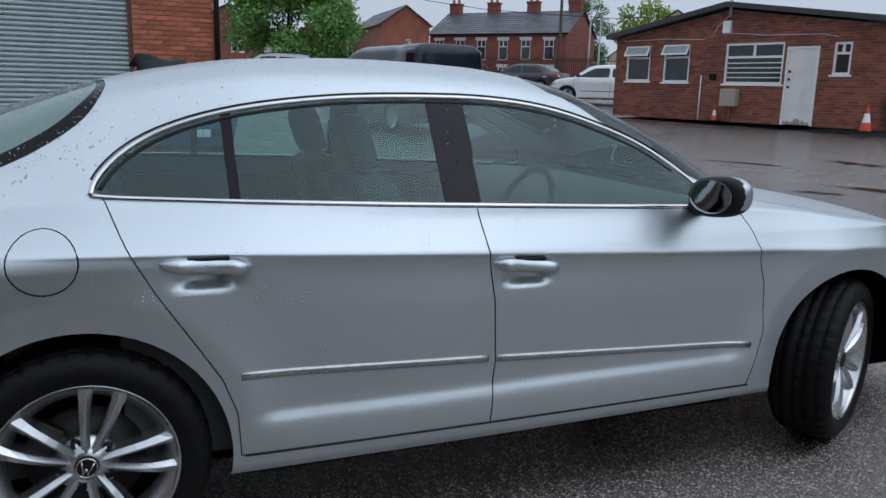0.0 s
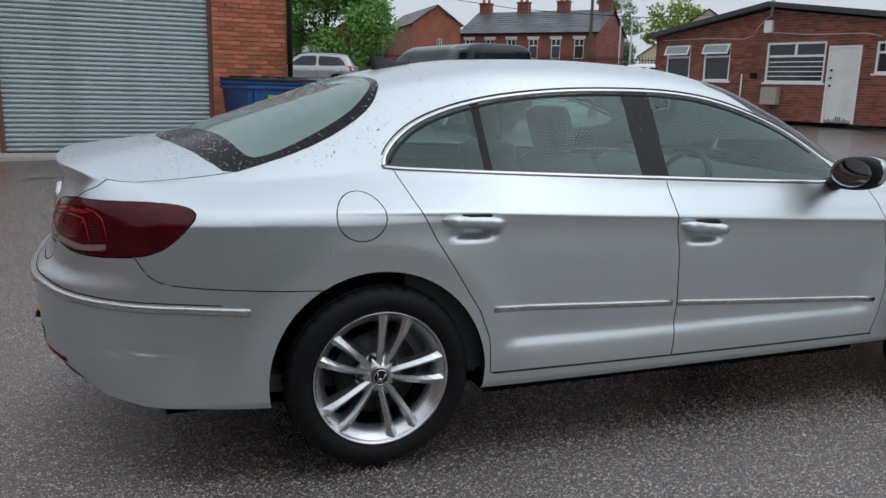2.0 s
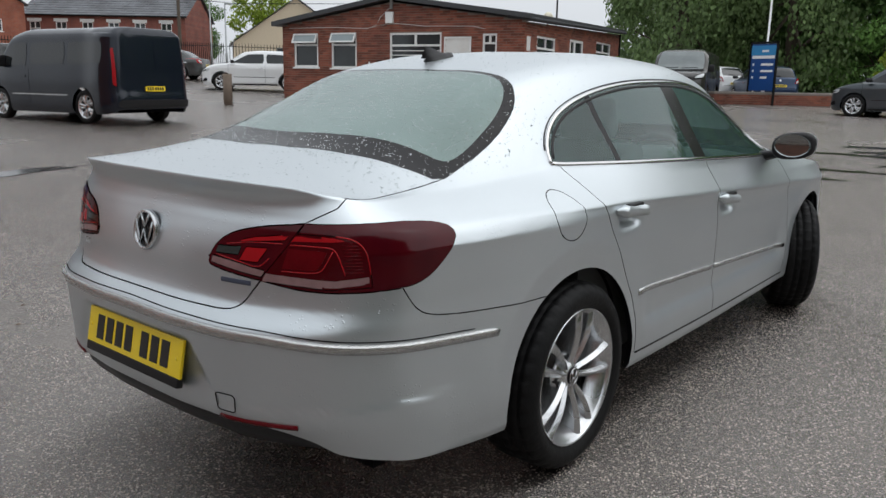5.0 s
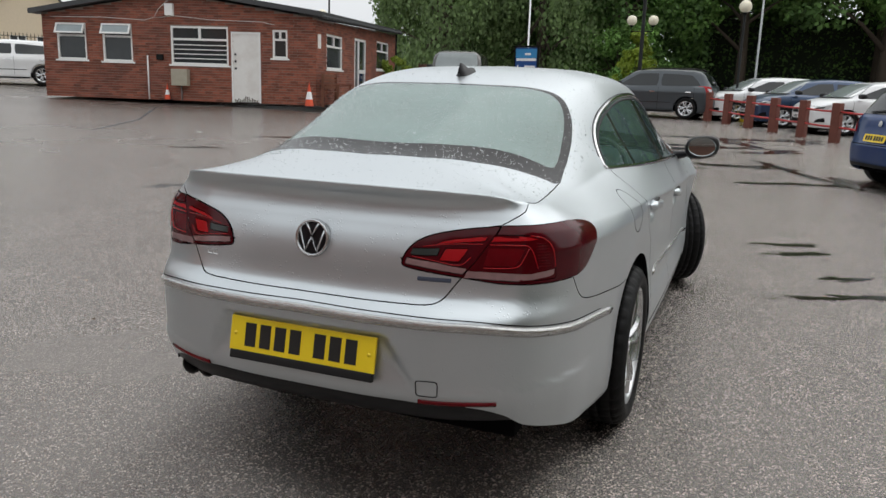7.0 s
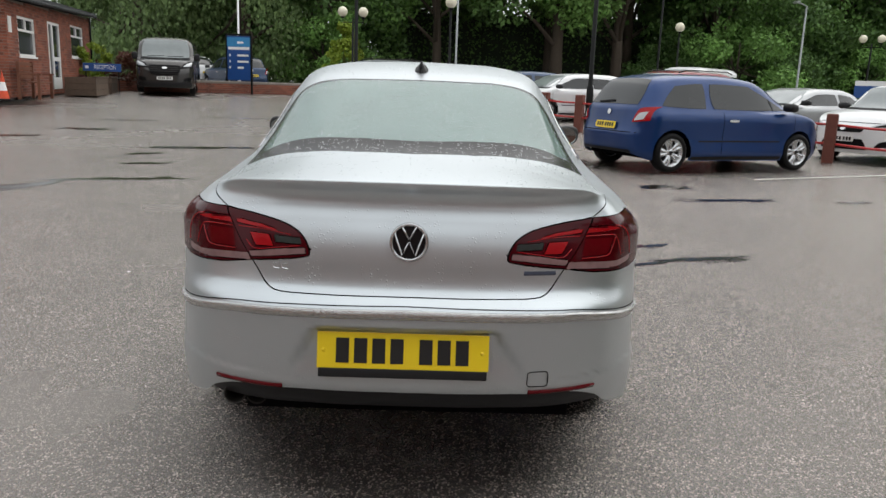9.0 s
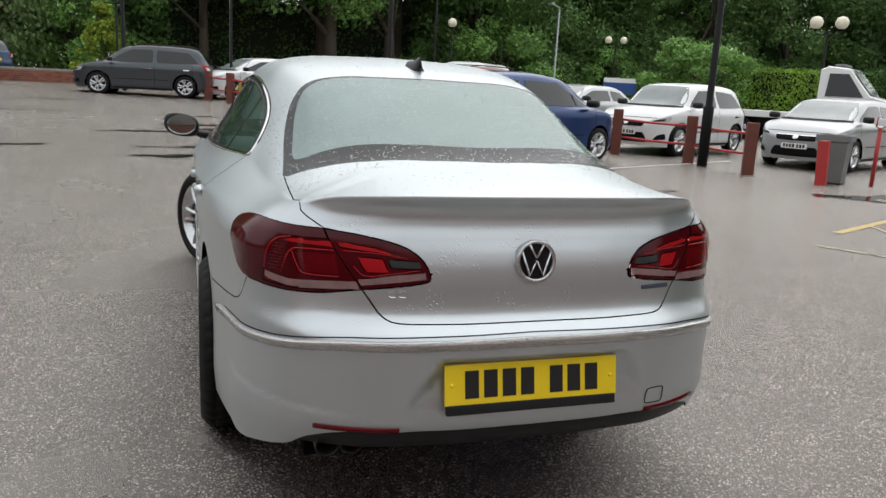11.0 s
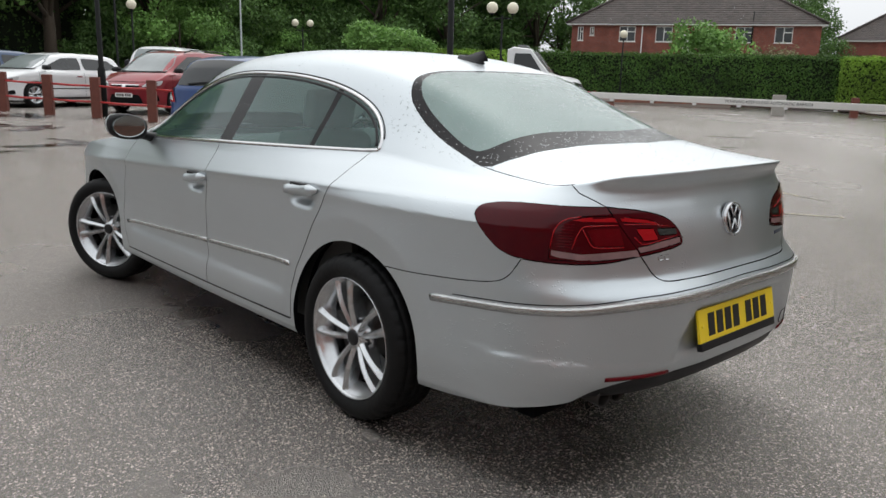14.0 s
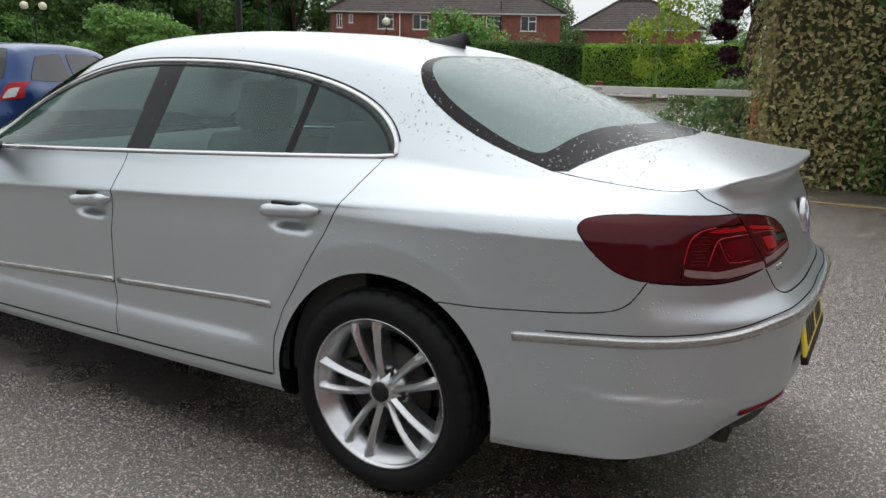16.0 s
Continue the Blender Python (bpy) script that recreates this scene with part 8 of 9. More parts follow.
def tree(name, label, seed, height, spread, leaf, mat, n=5200, trunk=0.25, low=0.28, weep=0.0, clumps=26, squash=0.8, conical=False):
    """A tree at the origin: tapered trunk with limbs, and a crown of leaf clumps."""
    rng = np.random.default_rng(seed)
    t = empty(name, pose(0, 0, -60), label, "tree")
    cs, rs = [], []
    for k in range(clumps):
        a = rng.random() * 2 * math.pi
        z = low + (1 - low) * rng.random() ** 0.85
        prof = (1 - z) * 1.15 + 0.04 if conical else math.sqrt(max(0.05, 1 - ((z - (low + 0.38 * (1 - low))) / (0.66 * (1 - low) if z > low + 0.38 * (1 - low) else 0.5 * (1 - low))) ** 2))
        rr = spread * prof * (0.35 + 0.65 * rng.random() ** 0.5)
        cs.append((rr * math.cos(a), rr * math.sin(a), height * z * 0.93))
        rs.append(spread * (0.24 + 0.18 * rng.random()) * (0.6 if conical else 1))
    bm = bmesh.new()
    tube(bm, [(0, 0, -0.3), (0.03, 0.02, height * 0.18), (-0.04, 0.05, height * 0.4), (0.02, 0, height * 0.75)], [trunk * 1.25, trunk, trunk * 0.7, trunk * 0.2], 10)
    for c in cs[:9]:
        z0 = height * (0.16 + 0.3 * rng.random())
        tube(bm, [(0, 0, z0), (c[0] * 0.4, c[1] * 0.4, z0 + (c[2] - z0) * 0.55), (c[0] * 0.9, c[1] * 0.9, c[2])], [trunk * 0.45, trunk * 0.28, trunk * 0.08], 6)
    part("trunk", bm, BARK, t)
    vs, fs = leaves(cs, rs, n, leaf, rng, squash, weep)
    tagged(from_lists("crown", vs, fs, mat, t), kind="stuff")
    return t


def plant(proto, x, y, turn, scale=1.0, z=None):
    o = copy_thing(proto, pose(0, 0, 0))
    o.scale = (1, 1, 1)
    o.matrix_basis = pose(x, y, lie(x, y) if z is None else z, 0, 0, turn) @ Matrix.Scale(scale, 4)
    return o


def woods():
    kinds = [tree("broadleaf_tree", "tall dark green broadleaf tree at the edge of the wood", 11, 15, 5.0, 0.28, LEAF_DARK, 15000, 0.3, 0.10, clumps=40),
             tree("broadleaf_tree", "tall dark green broadleaf tree at the edge of the wood", 12, 17, 5.5, 0.29, LEAF_MID, 15500, 0.32, 0.12, clumps=42),
             tree("broadleaf_tree", "tall dark green broadleaf tree at the edge of the wood", 13, 13, 4.6, 0.27, LEAF_DARK, 14500, 0.28, 0.06, clumps=40)]
    shrub = [tree("shrub", "rounded green shrub under the trees", 21, 4.2, 2.8, 0.18, LEAF_MID, 8000, 0.1, 0.08, clumps=24),
             tree("shrub", "rounded green shrub under the trees", 22, 3.4, 2.6, 0.18, LEAF_DARK, 7600, 0.1, 0.05, clumps=22)]
    tall = [tree("broadleaf_tree", "tall dark green broadleaf tree with a bare shaded foot", 14, 16, 5.4, 0.28, LEAF_DARK, 16000, 0.32, 0.30, clumps=42),
            tree("broadleaf_tree", "tall dark green broadleaf tree with a bare shaded foot", 15, 15, 5.6, 0.28, LEAF_MID, 16000, 0.30, 0.31, clumps=42)]
    rng = random.Random(5)
    line = [(52, 19), (50, 13), (48, 6), (47, 0), (46, -6), (47, -12), (50, -18), (53, -24), (56, -30), (58, -36), (57, -43), (55, -50), (50, -57)]
    k = 0
    for i, (x, y) in enumerate(line):
        for dx, dy, s in ((0, 0, 1.0), (5.5, -2.5, 1.15), (11, 3, 1.3)):
            shaded = -13 < y < 3
            plant(tall[k % 2] if shaded else kinds[k % 3], x + dx + rng.uniform(-1, 1), y + dy + rng.uniform(-1.5, 1.5), rng.uniform(0, 360), s * rng.uniform(0.9, 1.12))
            k += 1
        if shaded:
            continue
        plant(shrub[i % 2], x - 3.2 + rng.uniform(-0.8, 0.8), y + rng.uniform(-2, 2), rng.uniform(0, 360), rng.uniform(0.9, 1.3))
        plant(shrub[(i + 1) % 2], x - 2.2, y + 3.4, rng.uniform(0, 360), rng.uniform(0.8, 1.2))
    # behind the houses and past the gable end
    for x, y, s in ((60, -62, 1.0), (44, -72, 1.0), (35, -80, 0.9), (8, -86, 0.9), (0, -78, 0.8), (66, -52, 1.1), (46, 72, 0.6), (2, 84, 0.8), (-8, 70, 0.8), (30, -70, 0.75), (16, -88, 0.85), (52, -63, 0.9), (57, -58, 1.0), (48, -68, 0.9)):
        plant(kinds[k % 3], x, y, rng.uniform(0, 360), s)
        k += 1
    wil = tree("willow_tree", "drooping willow beside the office", 31, 11, 4.2, 0.22, LEAF_WILLOW, 20000, 0.3, 0.10, weep=2.2, clumps=34)
    for x, y, s in ((40.0, 16.0, 1.0), (43.0, 11.0, 1.05), (46.0, 19.0, 1.0)):
        plant(wil, x, y, rng.uniform(0, 360), s)
    young = tree("young_tree", "fresh green street tree by the railings", 41, 6.6, 3.1, 0.20, LEAF_MID, 26000, 0.16, 0.16, clumps=52)
    plant(young, 8.4, 40.6, 20, 1.0)
    lime = tree("lime_green_tree", "bright yellow-green tree beyond the office", 42, 6.5, 2.6, 0.24, LEAF_LIME, 5000, 0.14, 0.2, clumps=26)
    plant(lime, 43.4, 57.3, 0, 1.1)
    con = tree("golden_conifer", "small golden green conifer by the lamp", 43, 3.6, 1.6, 0.16, LEAF_LIME, 4200, 0.1, 0.03, clumps=40, conical=True)
    con.children[1].data.materials[0] = leaf_surface("gold_conifer_leaf", (0.05, 0.08, 0.012), (0.12, 0.15, 0.03))
    plant(con, 37.5, 4.6, 0, 1.0)
    spread = tree("spreading_tree", "low spreading tree behind the hedge", 44, 4.0, 2.7, 0.20, LEAF_MID, 9000, 0.14, 0.20, clumps=36, squash=0.5)
    plant(spread, 34.1, -25.6, 0, 1.0)
    small = tree("garden_bush", "loose green garden bush in front of the house", 45, 3.0, 2.6, 0.20, LEAF_MID, 4800, 0.08, 0.05, clumps=24)
    plant(small, 27.2, -47.8, 0, 1.25, z=1.6)
    purple = tree("purple_tree", "dark purple leaved tree by the drive", 46, 6.5, 0.85, 0.13, LEAF_PURPLE, 16000, 0.12, 0.03, clumps=40)
    plant(purple, 2.3, -19.4, 0, 1.0)
    birch = tree("light_green_tree", "thin light green tree in front of the far house", 47, 7.0, 2.2, 0.22, LEAF_LIME, 2200, 0.09, 0.25, clumps=22)
    birch.children[1].data.materials[0] = LEAF_MID
    plant(birch, 11.0, -42.5, 0, 1.0)
    brown = tree("red_brown_shrub", "rusty red shrub behind the planter", 48, 1.3, 1.0, 0.12, LEAF_BROWN, 2200, 0.05, 0.05, clumps=18)
    plant(brown, 27.6, 12.0, 0, 1.0)
    fresh = tree("planter_shrub", "light green shrub in the wooden planter", 49, 1.5, 0.55, 0.12, LEAF_LIME, 1400, 0.04, 0.05, clumps=16)
    fresh.children[1].data.materials[0] = LEAF_MID
    plant(fresh, 25.6, 12.3, 0, 1.0, z=1.0)
    low = tree("verge_shrub", "grey-green shrub at the foot of the hedge", 50, 1.4, 1.2, 0.11, LEAF_WILLOW, 2600, 0.05, 0.03, clumps=18)
    plant(low, 1.7, -14.6, 0, 1.0)
    plant(low, 2.6, -16.0, 90, 0.8)


def hedge(name, label, x0, y0, x1, y1, thick, h, leaf, n, mat, core, seed, z=None, rough=0.12, cat="hedge"):
    """A clipped hedge: a heart, mostly dark as painted shade, covered by leaf blades standing off its faces."""
    rng = np.random.default_rng(seed)
    w = math.hypot(x1 - x0, y1 - y0)
    zz = min(lie(x0, y0), lie(x1, y1)) if z is None else z
    hd = empty(name, pose(x0, y0, zz, 0, 0, math.degrees(math.atan2(y1 - y0, x1 - x0))), label, cat)
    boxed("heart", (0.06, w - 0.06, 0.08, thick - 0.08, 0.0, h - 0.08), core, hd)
    areas = np.array([w * h, w * h, thick * h, thick * h, w * thick])
    pick = rng.choice(5, n, p=areas / areas.sum())
    a, b = rng.random(n), rng.random(n)
    off = rng.normal(size=n) * rough * 0.5
    wob = 0.10 * np.sin(a * w * 1.9 + seed) * np.sin(b * h * 2.3 + 1)
    pos = np.zeros((n, 3))
    nor = np.zeros((n, 3))
    for f, (ax, ay, az, nx, ny, nz) in enumerate(((a * w, 0 * a, b * h, 0, -1, 0), (a * w, 0 * a + thick, b * h, 0, 1, 0), (0 * a, a * thick, b * h, -1, 0, 0), (0 * a + w, a * thick, b * h, 1, 0, 0), (a * w, b * thick, 0 * a + h, 0, 0, 1))):
        k = pick == f
        pos[k] = np.stack([ax, ay, az], 1)[k]
        nor[k] = (nx, ny, nz)
    pos += nor * (off + wob)[:, None]
    t = rng.normal(size=(n, 3)) * 0.8 + np.array([0, 0, -0.5])
    t /= np.linalg.norm(t, axis=1)[:, None]
    nn = nor + 0.55 * rng.normal(size=(n, 3)) + np.array([0, 0, 0.4])
    u = np.cross(t, nn)
    u /= np.maximum(np.linalg.norm(u, axis=1), 1e-6)[:, None]
    t = np.cross(nn, u)
    t /= np.maximum(np.linalg.norm(t, axis=1), 1e-6)[:, None]
    s = leaf * (0.6 + 0.8 * rng.random(n))[:, None]
    lift = nn / np.linalg.norm(nn, axis=1)[:, None] * s * 0.12
    pts = np.stack([pos - t * s * 0.5, pos - u * s * 0.3 + lift, pos + t * s * 0.5, pos + u * s * 0.3 + lift], 1).reshape(-1, 3)
    tagged(from_lists("leaves", pts.tolist(), [(4 * i, 4 * i + 1, 4 * i + 2, 4 * i + 3) for i in range(n)], mat, hd), kind="stuff")
    return hd


woods()
# near-black core colour paints the shade deep between the leaves
HEART_SHADE = surface("hedge_heart_shade", (0.010, 0.018, 0.006), rough=0.95, vary=0.4)
HEART_PALE = surface("twiggy_hedge_heart", (0.06, 0.062, 0.028), rough=0.9, vary=0.4, scale=9, bump=0.5)
hedge("clipped_hedge", "tall dark clipped hedge along the drive", 16.5, -49.2, 43.5, -32.6, 1.6, 2.8, 0.15, 50000, LEAF_HEDGE, HEART_SHADE, 3, z=0.45)
hedge("bright_hedge", "bright green clipped hedge beside the dark one", 6.5, -47.6, 16.4, -46.2, 1.6, 2.75, 0.13, 30000, LEAF_HEDGE_LIT, HEART_SHADE, 4, z=0.35)
# thicket added to supply the black of the shade under the crowns
hedge("understorey", "dark thicket added for the deep shade under the tall trees", 53.5, -15.0, 53.5, 4.0, 1.6, 5.5, 0.22, 9000, LEAF_DARK, HEART_SHADE, 9, rough=0.6, cat="thicket")
hedge("far_hedge", "bright green hedge behind the parked cars", 36.8, -26.2, 30.9, -32.4, 1.6, 2.6, 0.15, 14000, LEAF_HEDGE_LIT, HEART_SHADE, 5, z=0.45)
hedge("variegated_bush", "pale variegated bush growing over the hedge", 20.3, -48.0, 22.6, -46.6, 0.8, 1.6, 0.2, 2600, LEAF_PALE, HEART_SHADE, 6, z=1.85, rough=0.5, cat="bush")
# unseen upper parts of these two are raised to darken ground and boot reflections
hedge("variegated_hedge", "large hedge of cream-edged leaves beside the yard", -7.0, -8.9, 0.15, -8.75, 3.4, 6.2, 0.08, 125000, LEAF_IVY, HEART_PALE, 7, z=-0.15, rough=0.32).matrix_basis = pose(0.35, -8.85, -0.15, 0, 0, 183.0)
hedge("dark_hedge", "dark green evergreen beside the variegated hedge", -3.2, -8.0, -6.5, -8.6, 2.0, 7.0, 0.11, 15000, LEAF_HEDGE, HEART_SHADE, 8, z=-0.15, rough=0.3).matrix_basis = pose(-1.25, -8.3, -0.15, 0, 0, 190.0)

# ---------------------------------------------------------------- things in the yard
def rod(name, pts, r, mat, parent=None, seg=8, label=""):
    bm = bmesh.new()
    tube(bm, pts, r, seg)
    return part(name, bm, mat, parent, label)


def waste_container():
    """Blue steel four-wheeled bin with a two-leaf lid and stickers."""
    m = Matrix.Translation((0.72, 9.72, 0.13)) @ Matrix.Rotation(math.atan2(0.42, 0.9), 4, "Z") @ Matrix.Diagonal((0.9, 0.9, 0.97, 1))
    b = empty("waste_container", m, "large blue steel waste container with black lid and green sticker", "bin")
    bm = bmesh.new()
    rows = []
    for z, x0, x1, y0, y1 in ((0.20, 0.10, 1.30, 0.14, 0.95), (0.60, 0.05, 1.35, 0.08, 1.02), (1.05, 0.0, 1.40, 0.0, 1.08), (1.22, -0.02, 1.42, -0.03, 1.10)):
        rows.append([bm.verts.new(p) for p in ((x0, y0, z), (x1, y0, z), (x1, y1, z), (x0, y1, z))])
    for p, q in zip(rows, rows[1:]):
        for j in range(4):
            bm.faces.new((p[j], p[(j + 1) % 4], q[(j + 1) % 4], q[j]))
    bm.faces.new(rows[0][::-1])
    bmesh.ops.bevel(bm, geom=[e for e in bm.edges if abs(e.verts[0].co.z - e.verts[1].co.z) > 0.1], offset=0.04, segments=3, affect="EDGES")
    part("tub", bm, BIN_BLUE, b, "blue dented steel tub")
    for z in (1.10, 1.18):
        boxed("rim_rib", (-0.04, 1.44, -0.06, 1.13, z, z + 0.05), BIN_BLUE, b, bevel=0.012)
    for x in (0.12, 1.24):
        boxed("front_rib", (x, x + 0.05, -0.03, 0.06, 0.62, 1.08), BIN_BLUE, b, bevel=0.01)
    for x0, x1 in ((-0.04, 0.69), (0.71, 1.44)):
        boxed("lid", (x0, x1, -0.10, 1.12, 1.235, 1.285), surface("bin_lid", (0.018, 0.019, 0.021), rough=0.45) if x0 < 0 else bpy.data.materials["bin_lid"], b, "black lid leaf", bevel=0.02)
    for x in (0.2, 0.52, 0.86, 1.2):
        boxed("lid_hump", (x - 0.09, x + 0.09, 0.0, 0.9, 1.27, 1.315), bpy.data.materials["bin_lid"], b, bevel=0.02)
    st = boxed("green_sticker", (0.42, 1.26, -0.012, -0.004, 0.70, 1.02), LIME, b, "lime green sticker with pale marks", matrix=pose(0, 0.182, 0.0, 10, 0, 0))
    for k, (a, c, w, h, mt) in enumerate(((0.95, 0.84, 0.25, 0.05, INK), (0.74, 0.82, 0.16, 0.09, SIGN_WHITE), (0.47, 0.86, 0.10, 0.03, INK), (0.47, 0.78, 0.55, 0.02, SIGN_WHITE))):
        boxed("sticker_mark", (a, a + w, -0.016, -0.010, c, c + h), mt, st)
    boxed("white_sticker", (0.52, 0.80, -0.012, -0.004, 0.37, 0.49), SIGN_WHITE, b, matrix=pose(0, 0.165, 0, 8.5, 0, 0))
    boxed("black_sticker", (0.81, 1.12, -0.012, -0.004, 0.37, 0.49), INK, b, matrix=pose(0, 0.165, 0, 8.5, 0, 0))
    for x in (0.2, 1.2):
        for y in (0.24, 0.86):
            bm = bmesh.new()
            lathe(bm, [(0.0, -0.025), (0.08, -0.025), (0.09, 0), (0.08, 0.025), (0.0, 0.025)], 16)
            part("castor", bm, BLACK_TRIM, b, matrix=pose(x, y, 0.09, 0, 0, 70))
            boxed("castor_fork", (x - 0.05, x + 0.05, y - 0.045, y + 0.045, 0.12, 0.21), GALV_POLE, b)


waste_container()


def timber_post(x, y, h=0.92, w=0.2, lean=0.0, group="red rail posts"):
    z = lie(x, y)
    bm = bmesh.new()
    box(bm, -w / 2, w / 2, -w / 2, w / 2, -0.1, h, bevel=0.02)
    ob = part("timber_post", bm, WOOD_RED, smooth=False, matrix=pose(x, y, z, 0, lean, math.degrees(math.atan2(-3, 5))))
    return tagged(ob, "square red-brown timber post carrying red rails", "post", group)


def rail(a, b, h):
    pa, pb = Vector((a[0], a[1], lie(*a) + h)), Vector((b[0], b[1], lie(*b) + h))
    ob = rod("red_rail", [pa, (pa + pb) / 2 + Vector((0, 0, -0.012)), pb], 0.024, RED_PAINT)
    tagged(ob, "thin red metal rail between timber posts", "rail", "red rails")


posts = [(23.9, 0.25), (22.7, -0.38), (21.4, -1.03), (20.1, -1.68), (18.85, -2.34), (17.55, -3.0), (16.5, -3.72), (15.2, -4.5), (14.0, -5.35), (12.8, -6.4), (11.45, -7.6), (10.1, -8.45), (8.6, -8.65)]
for i, p in enumerate(posts):
    timber_post(*p, lean=(i * 37 % 5 - 2) * 0.6)
for a, b in zip(posts, posts[1:]):
    rail(a, b, 0.72)
    rail(a, b, 0.36)
tagged(boxed("yellow_grit_bin", (-0.35, 0.35, -0.25, 0.25, 0, 0.6), surface("grit_yellow", (0.6, 0.42, 0.02), rough=0.5), bevel=0.06, matrix=pose(24.6, -0.9, lie(24.6, -0.9), 0, 0, 20)), "yellow plastic grit bin behind the rail", "grit bin")


def globe_lamp(x, y, top, r=0.20, twin=False, turn=0.0, name="globe_lamp"):
    z = lie(x, y)
    h = top - z
    lamp = empty(name, pose(x, y, z, 0, 0, turn), "black lamp post with %s cream globe" % ("twin" if twin else "a single"), "lamp post", "globe lamps")
    bm = bmesh.new()
    tube(bm, [(0, 0, -0.05), (0, 0, 0.9), (0, 0, 0.95), (0, 0, h - r * 1.3)], [0.075, 0.075, 0.045, 0.04], 10)
    part("post", bm, BLACK_IRON, lamp)
    for k in ((-0.42, 0.42) if twin else (0.0,)):
        if twin:
            rod("arm", [(0, 0, h - 0.42), (k, 0, h - 0.42), (k, 0, h - r)], 0.022, BLACK_IRON, lamp)
        bm = bmesh.new()
        lathe(bm, [(0.055, -r * 1.25), (0.085, -r * 1.05), (0.06, -r * 0.9)], 14, axis="z")
        part("collar", bm, BLACK_IRON, lamp, matrix=pose(k, 0, h))
        bm = bmesh.new()
        bmesh.ops.create_uvsphere(bm, u_segments=20, v_segments=14, radius=r)
        part("globe", bm, GLOBE, lamp, "cream globe shade", matrix=pose(k, 0, h))
    return lamp


globe_lamp(25.0, -0.53, 4.14)
globe_lamp(34.93, -11.65, 4.37, r=0.22)
globe_lamp(37.15, -22.17, 4.31, twin=True, turn=58)
globe_lamp(20.6, -21.3, 4.27, r=0.23, twin=True, turn=47)
globe_lamp(26.84, -38.53, 4.37, r=0.24)
globe_lamp(42.4, -34.05, 4.57)
globe_lamp(29.8, 3.4, 4.1, twin=True, turn=90)
globe_lamp(29.6, 18.0, 4.35, r=0.22)


def mast(x, y, h, r, mat, label, name="mast", arm=None):
    p = empty(name, pose(x, y, lie(x, y)), label, "pole")
    bm = bmesh.new()
    tube(bm, [(0, 0, -0.1), (0, 0, 1.1), (0, 0, 1.15), (0, 0, h)], [r * 1.5, r * 1.5, r, r * 0.8], 10)
    part("shaft", bm, mat, p)
    if arm:
        rod("arm", [(0, 0, h - 0.02), (arm[0] * 0.5, arm[1] * 0.5, h + 0.06), (arm[0], arm[1], h + 0.08)], r * 0.6, mat, p)
        boxed("lantern", (arm[0] - 0.28, arm[0] + 0.28, arm[1] - 0.1, arm[1] + 0.1, h + 0.02, h + 0.14), mat, p, bevel=0.03)
    return p


mast(9.65, -8.45, 8.0, 0.065, BLACK_IRON, "tall black floodlight mast among the red posts")
mast(17.0, -4.05, 8.0, 0.06, BLACK_IRON, "tall black mast behind the red rail")
mast(27.2, 3.0, 8.0, 0.07, BLACK_IRON, "tall black mast beside the grey car")
mast(33.0, -10.2, 7.0, 0.05, BLACK_IRON, "dark mast with small lamps")
mast(41.5, -20.6, 5.7, 0.06, GALV_POLE, "grey street lamp with a bent arm", "street_lamp", arm=(-0.9, 1.0))
mast(34.5, -1.0, 8.0, 0.05, GALV_POLE, "slim grey column among the trees")
mast(29.3, 42.6, 4.2, 0.06, GALV_POLE, "grey street lamp by the railings", "street_lamp", arm=(0.3, 0.0))
mast(30.3, 49.6, 8.5, 0.13, BARK, "wooden telegraph pole in front of the cottages", "telegraph_pole")
mast(32.5, 49.0, 7.0, 0.06, GALV_POLE, "slim grey pole near the cottages")
mast(30.2, 8.2, 4.6, 0.045, SIGN_WHITE, "plain white flag pole behind the blue sign", "flag_pole")
mast(31.8, 18.9, 6.5, 0.05, BLACK_IRON, "dark pole behind the office roof")
for z, y2 in ((8.6, 62.0), (8.2, 61.0)):
    w = rod("overhead_wire", [(30.3, 49.6, 9.6), (22, 42, 8.6), (10, 30, 8.9), (-6, 16, 10.5)] if z > 8.4 else [(30.3, 49.6, 9.5), (40, 42, 8.4), (55, 32, 8.9)], 0.012, BLACK_IRON, seg=5)
    tagged(w, "thin black overhead wire from the telegraph pole", "wire")


wire = rod("telephone_wire", [(14.0, 54.3, 8.6), (20.5, 51.4, 7.44), (24.2, 49.8, 6.95), (28.9, 47.45, 6.65), (32.3, 45.3, 6.46), (40.0, 41.0, 6.9)], 0.02, BLACK_IRON)
tagged(wire, "thin black telephone wire from the wooden pole", "wire")


def railings(x0, y0, x1, y1, h=1.7, step=0.16):
    w = math.hypot(x1 - x0, y1 - y0)
    f = empty("railings", pose(0, 0, 0), "black iron railings along the road", "fence")
    n = int(w / step)
    bars = {}
    bm = bmesh.new()
    box(bm, -0.014, 0.014, -0.014, 0.014, 0, h)
    v = [bm.verts.new(p) for p in ((-0.014, -0.014, h), (0.014, -0.014, h), (0.014, 0.014, h), (-0.014, 0.014, h), (0, 0, h + 0.1))]
    for j in range(4):
        bm.faces.new((v[j], v[(j + 1) % 4], v[4]))
    me = bpy.data.meshes.new("bar")
    bm.to_mesh(me)
    bm.free()
    me.materials.append(BLACK_IRON)
    for k in range(n):
        t = k / n
        x, y = x0 + (x1 - x0) * t, y0 + (y1 - y0) * t
        ob = new("bar", me)
        ob.parent = f
        ob.location = (x, y, lie(x, y))
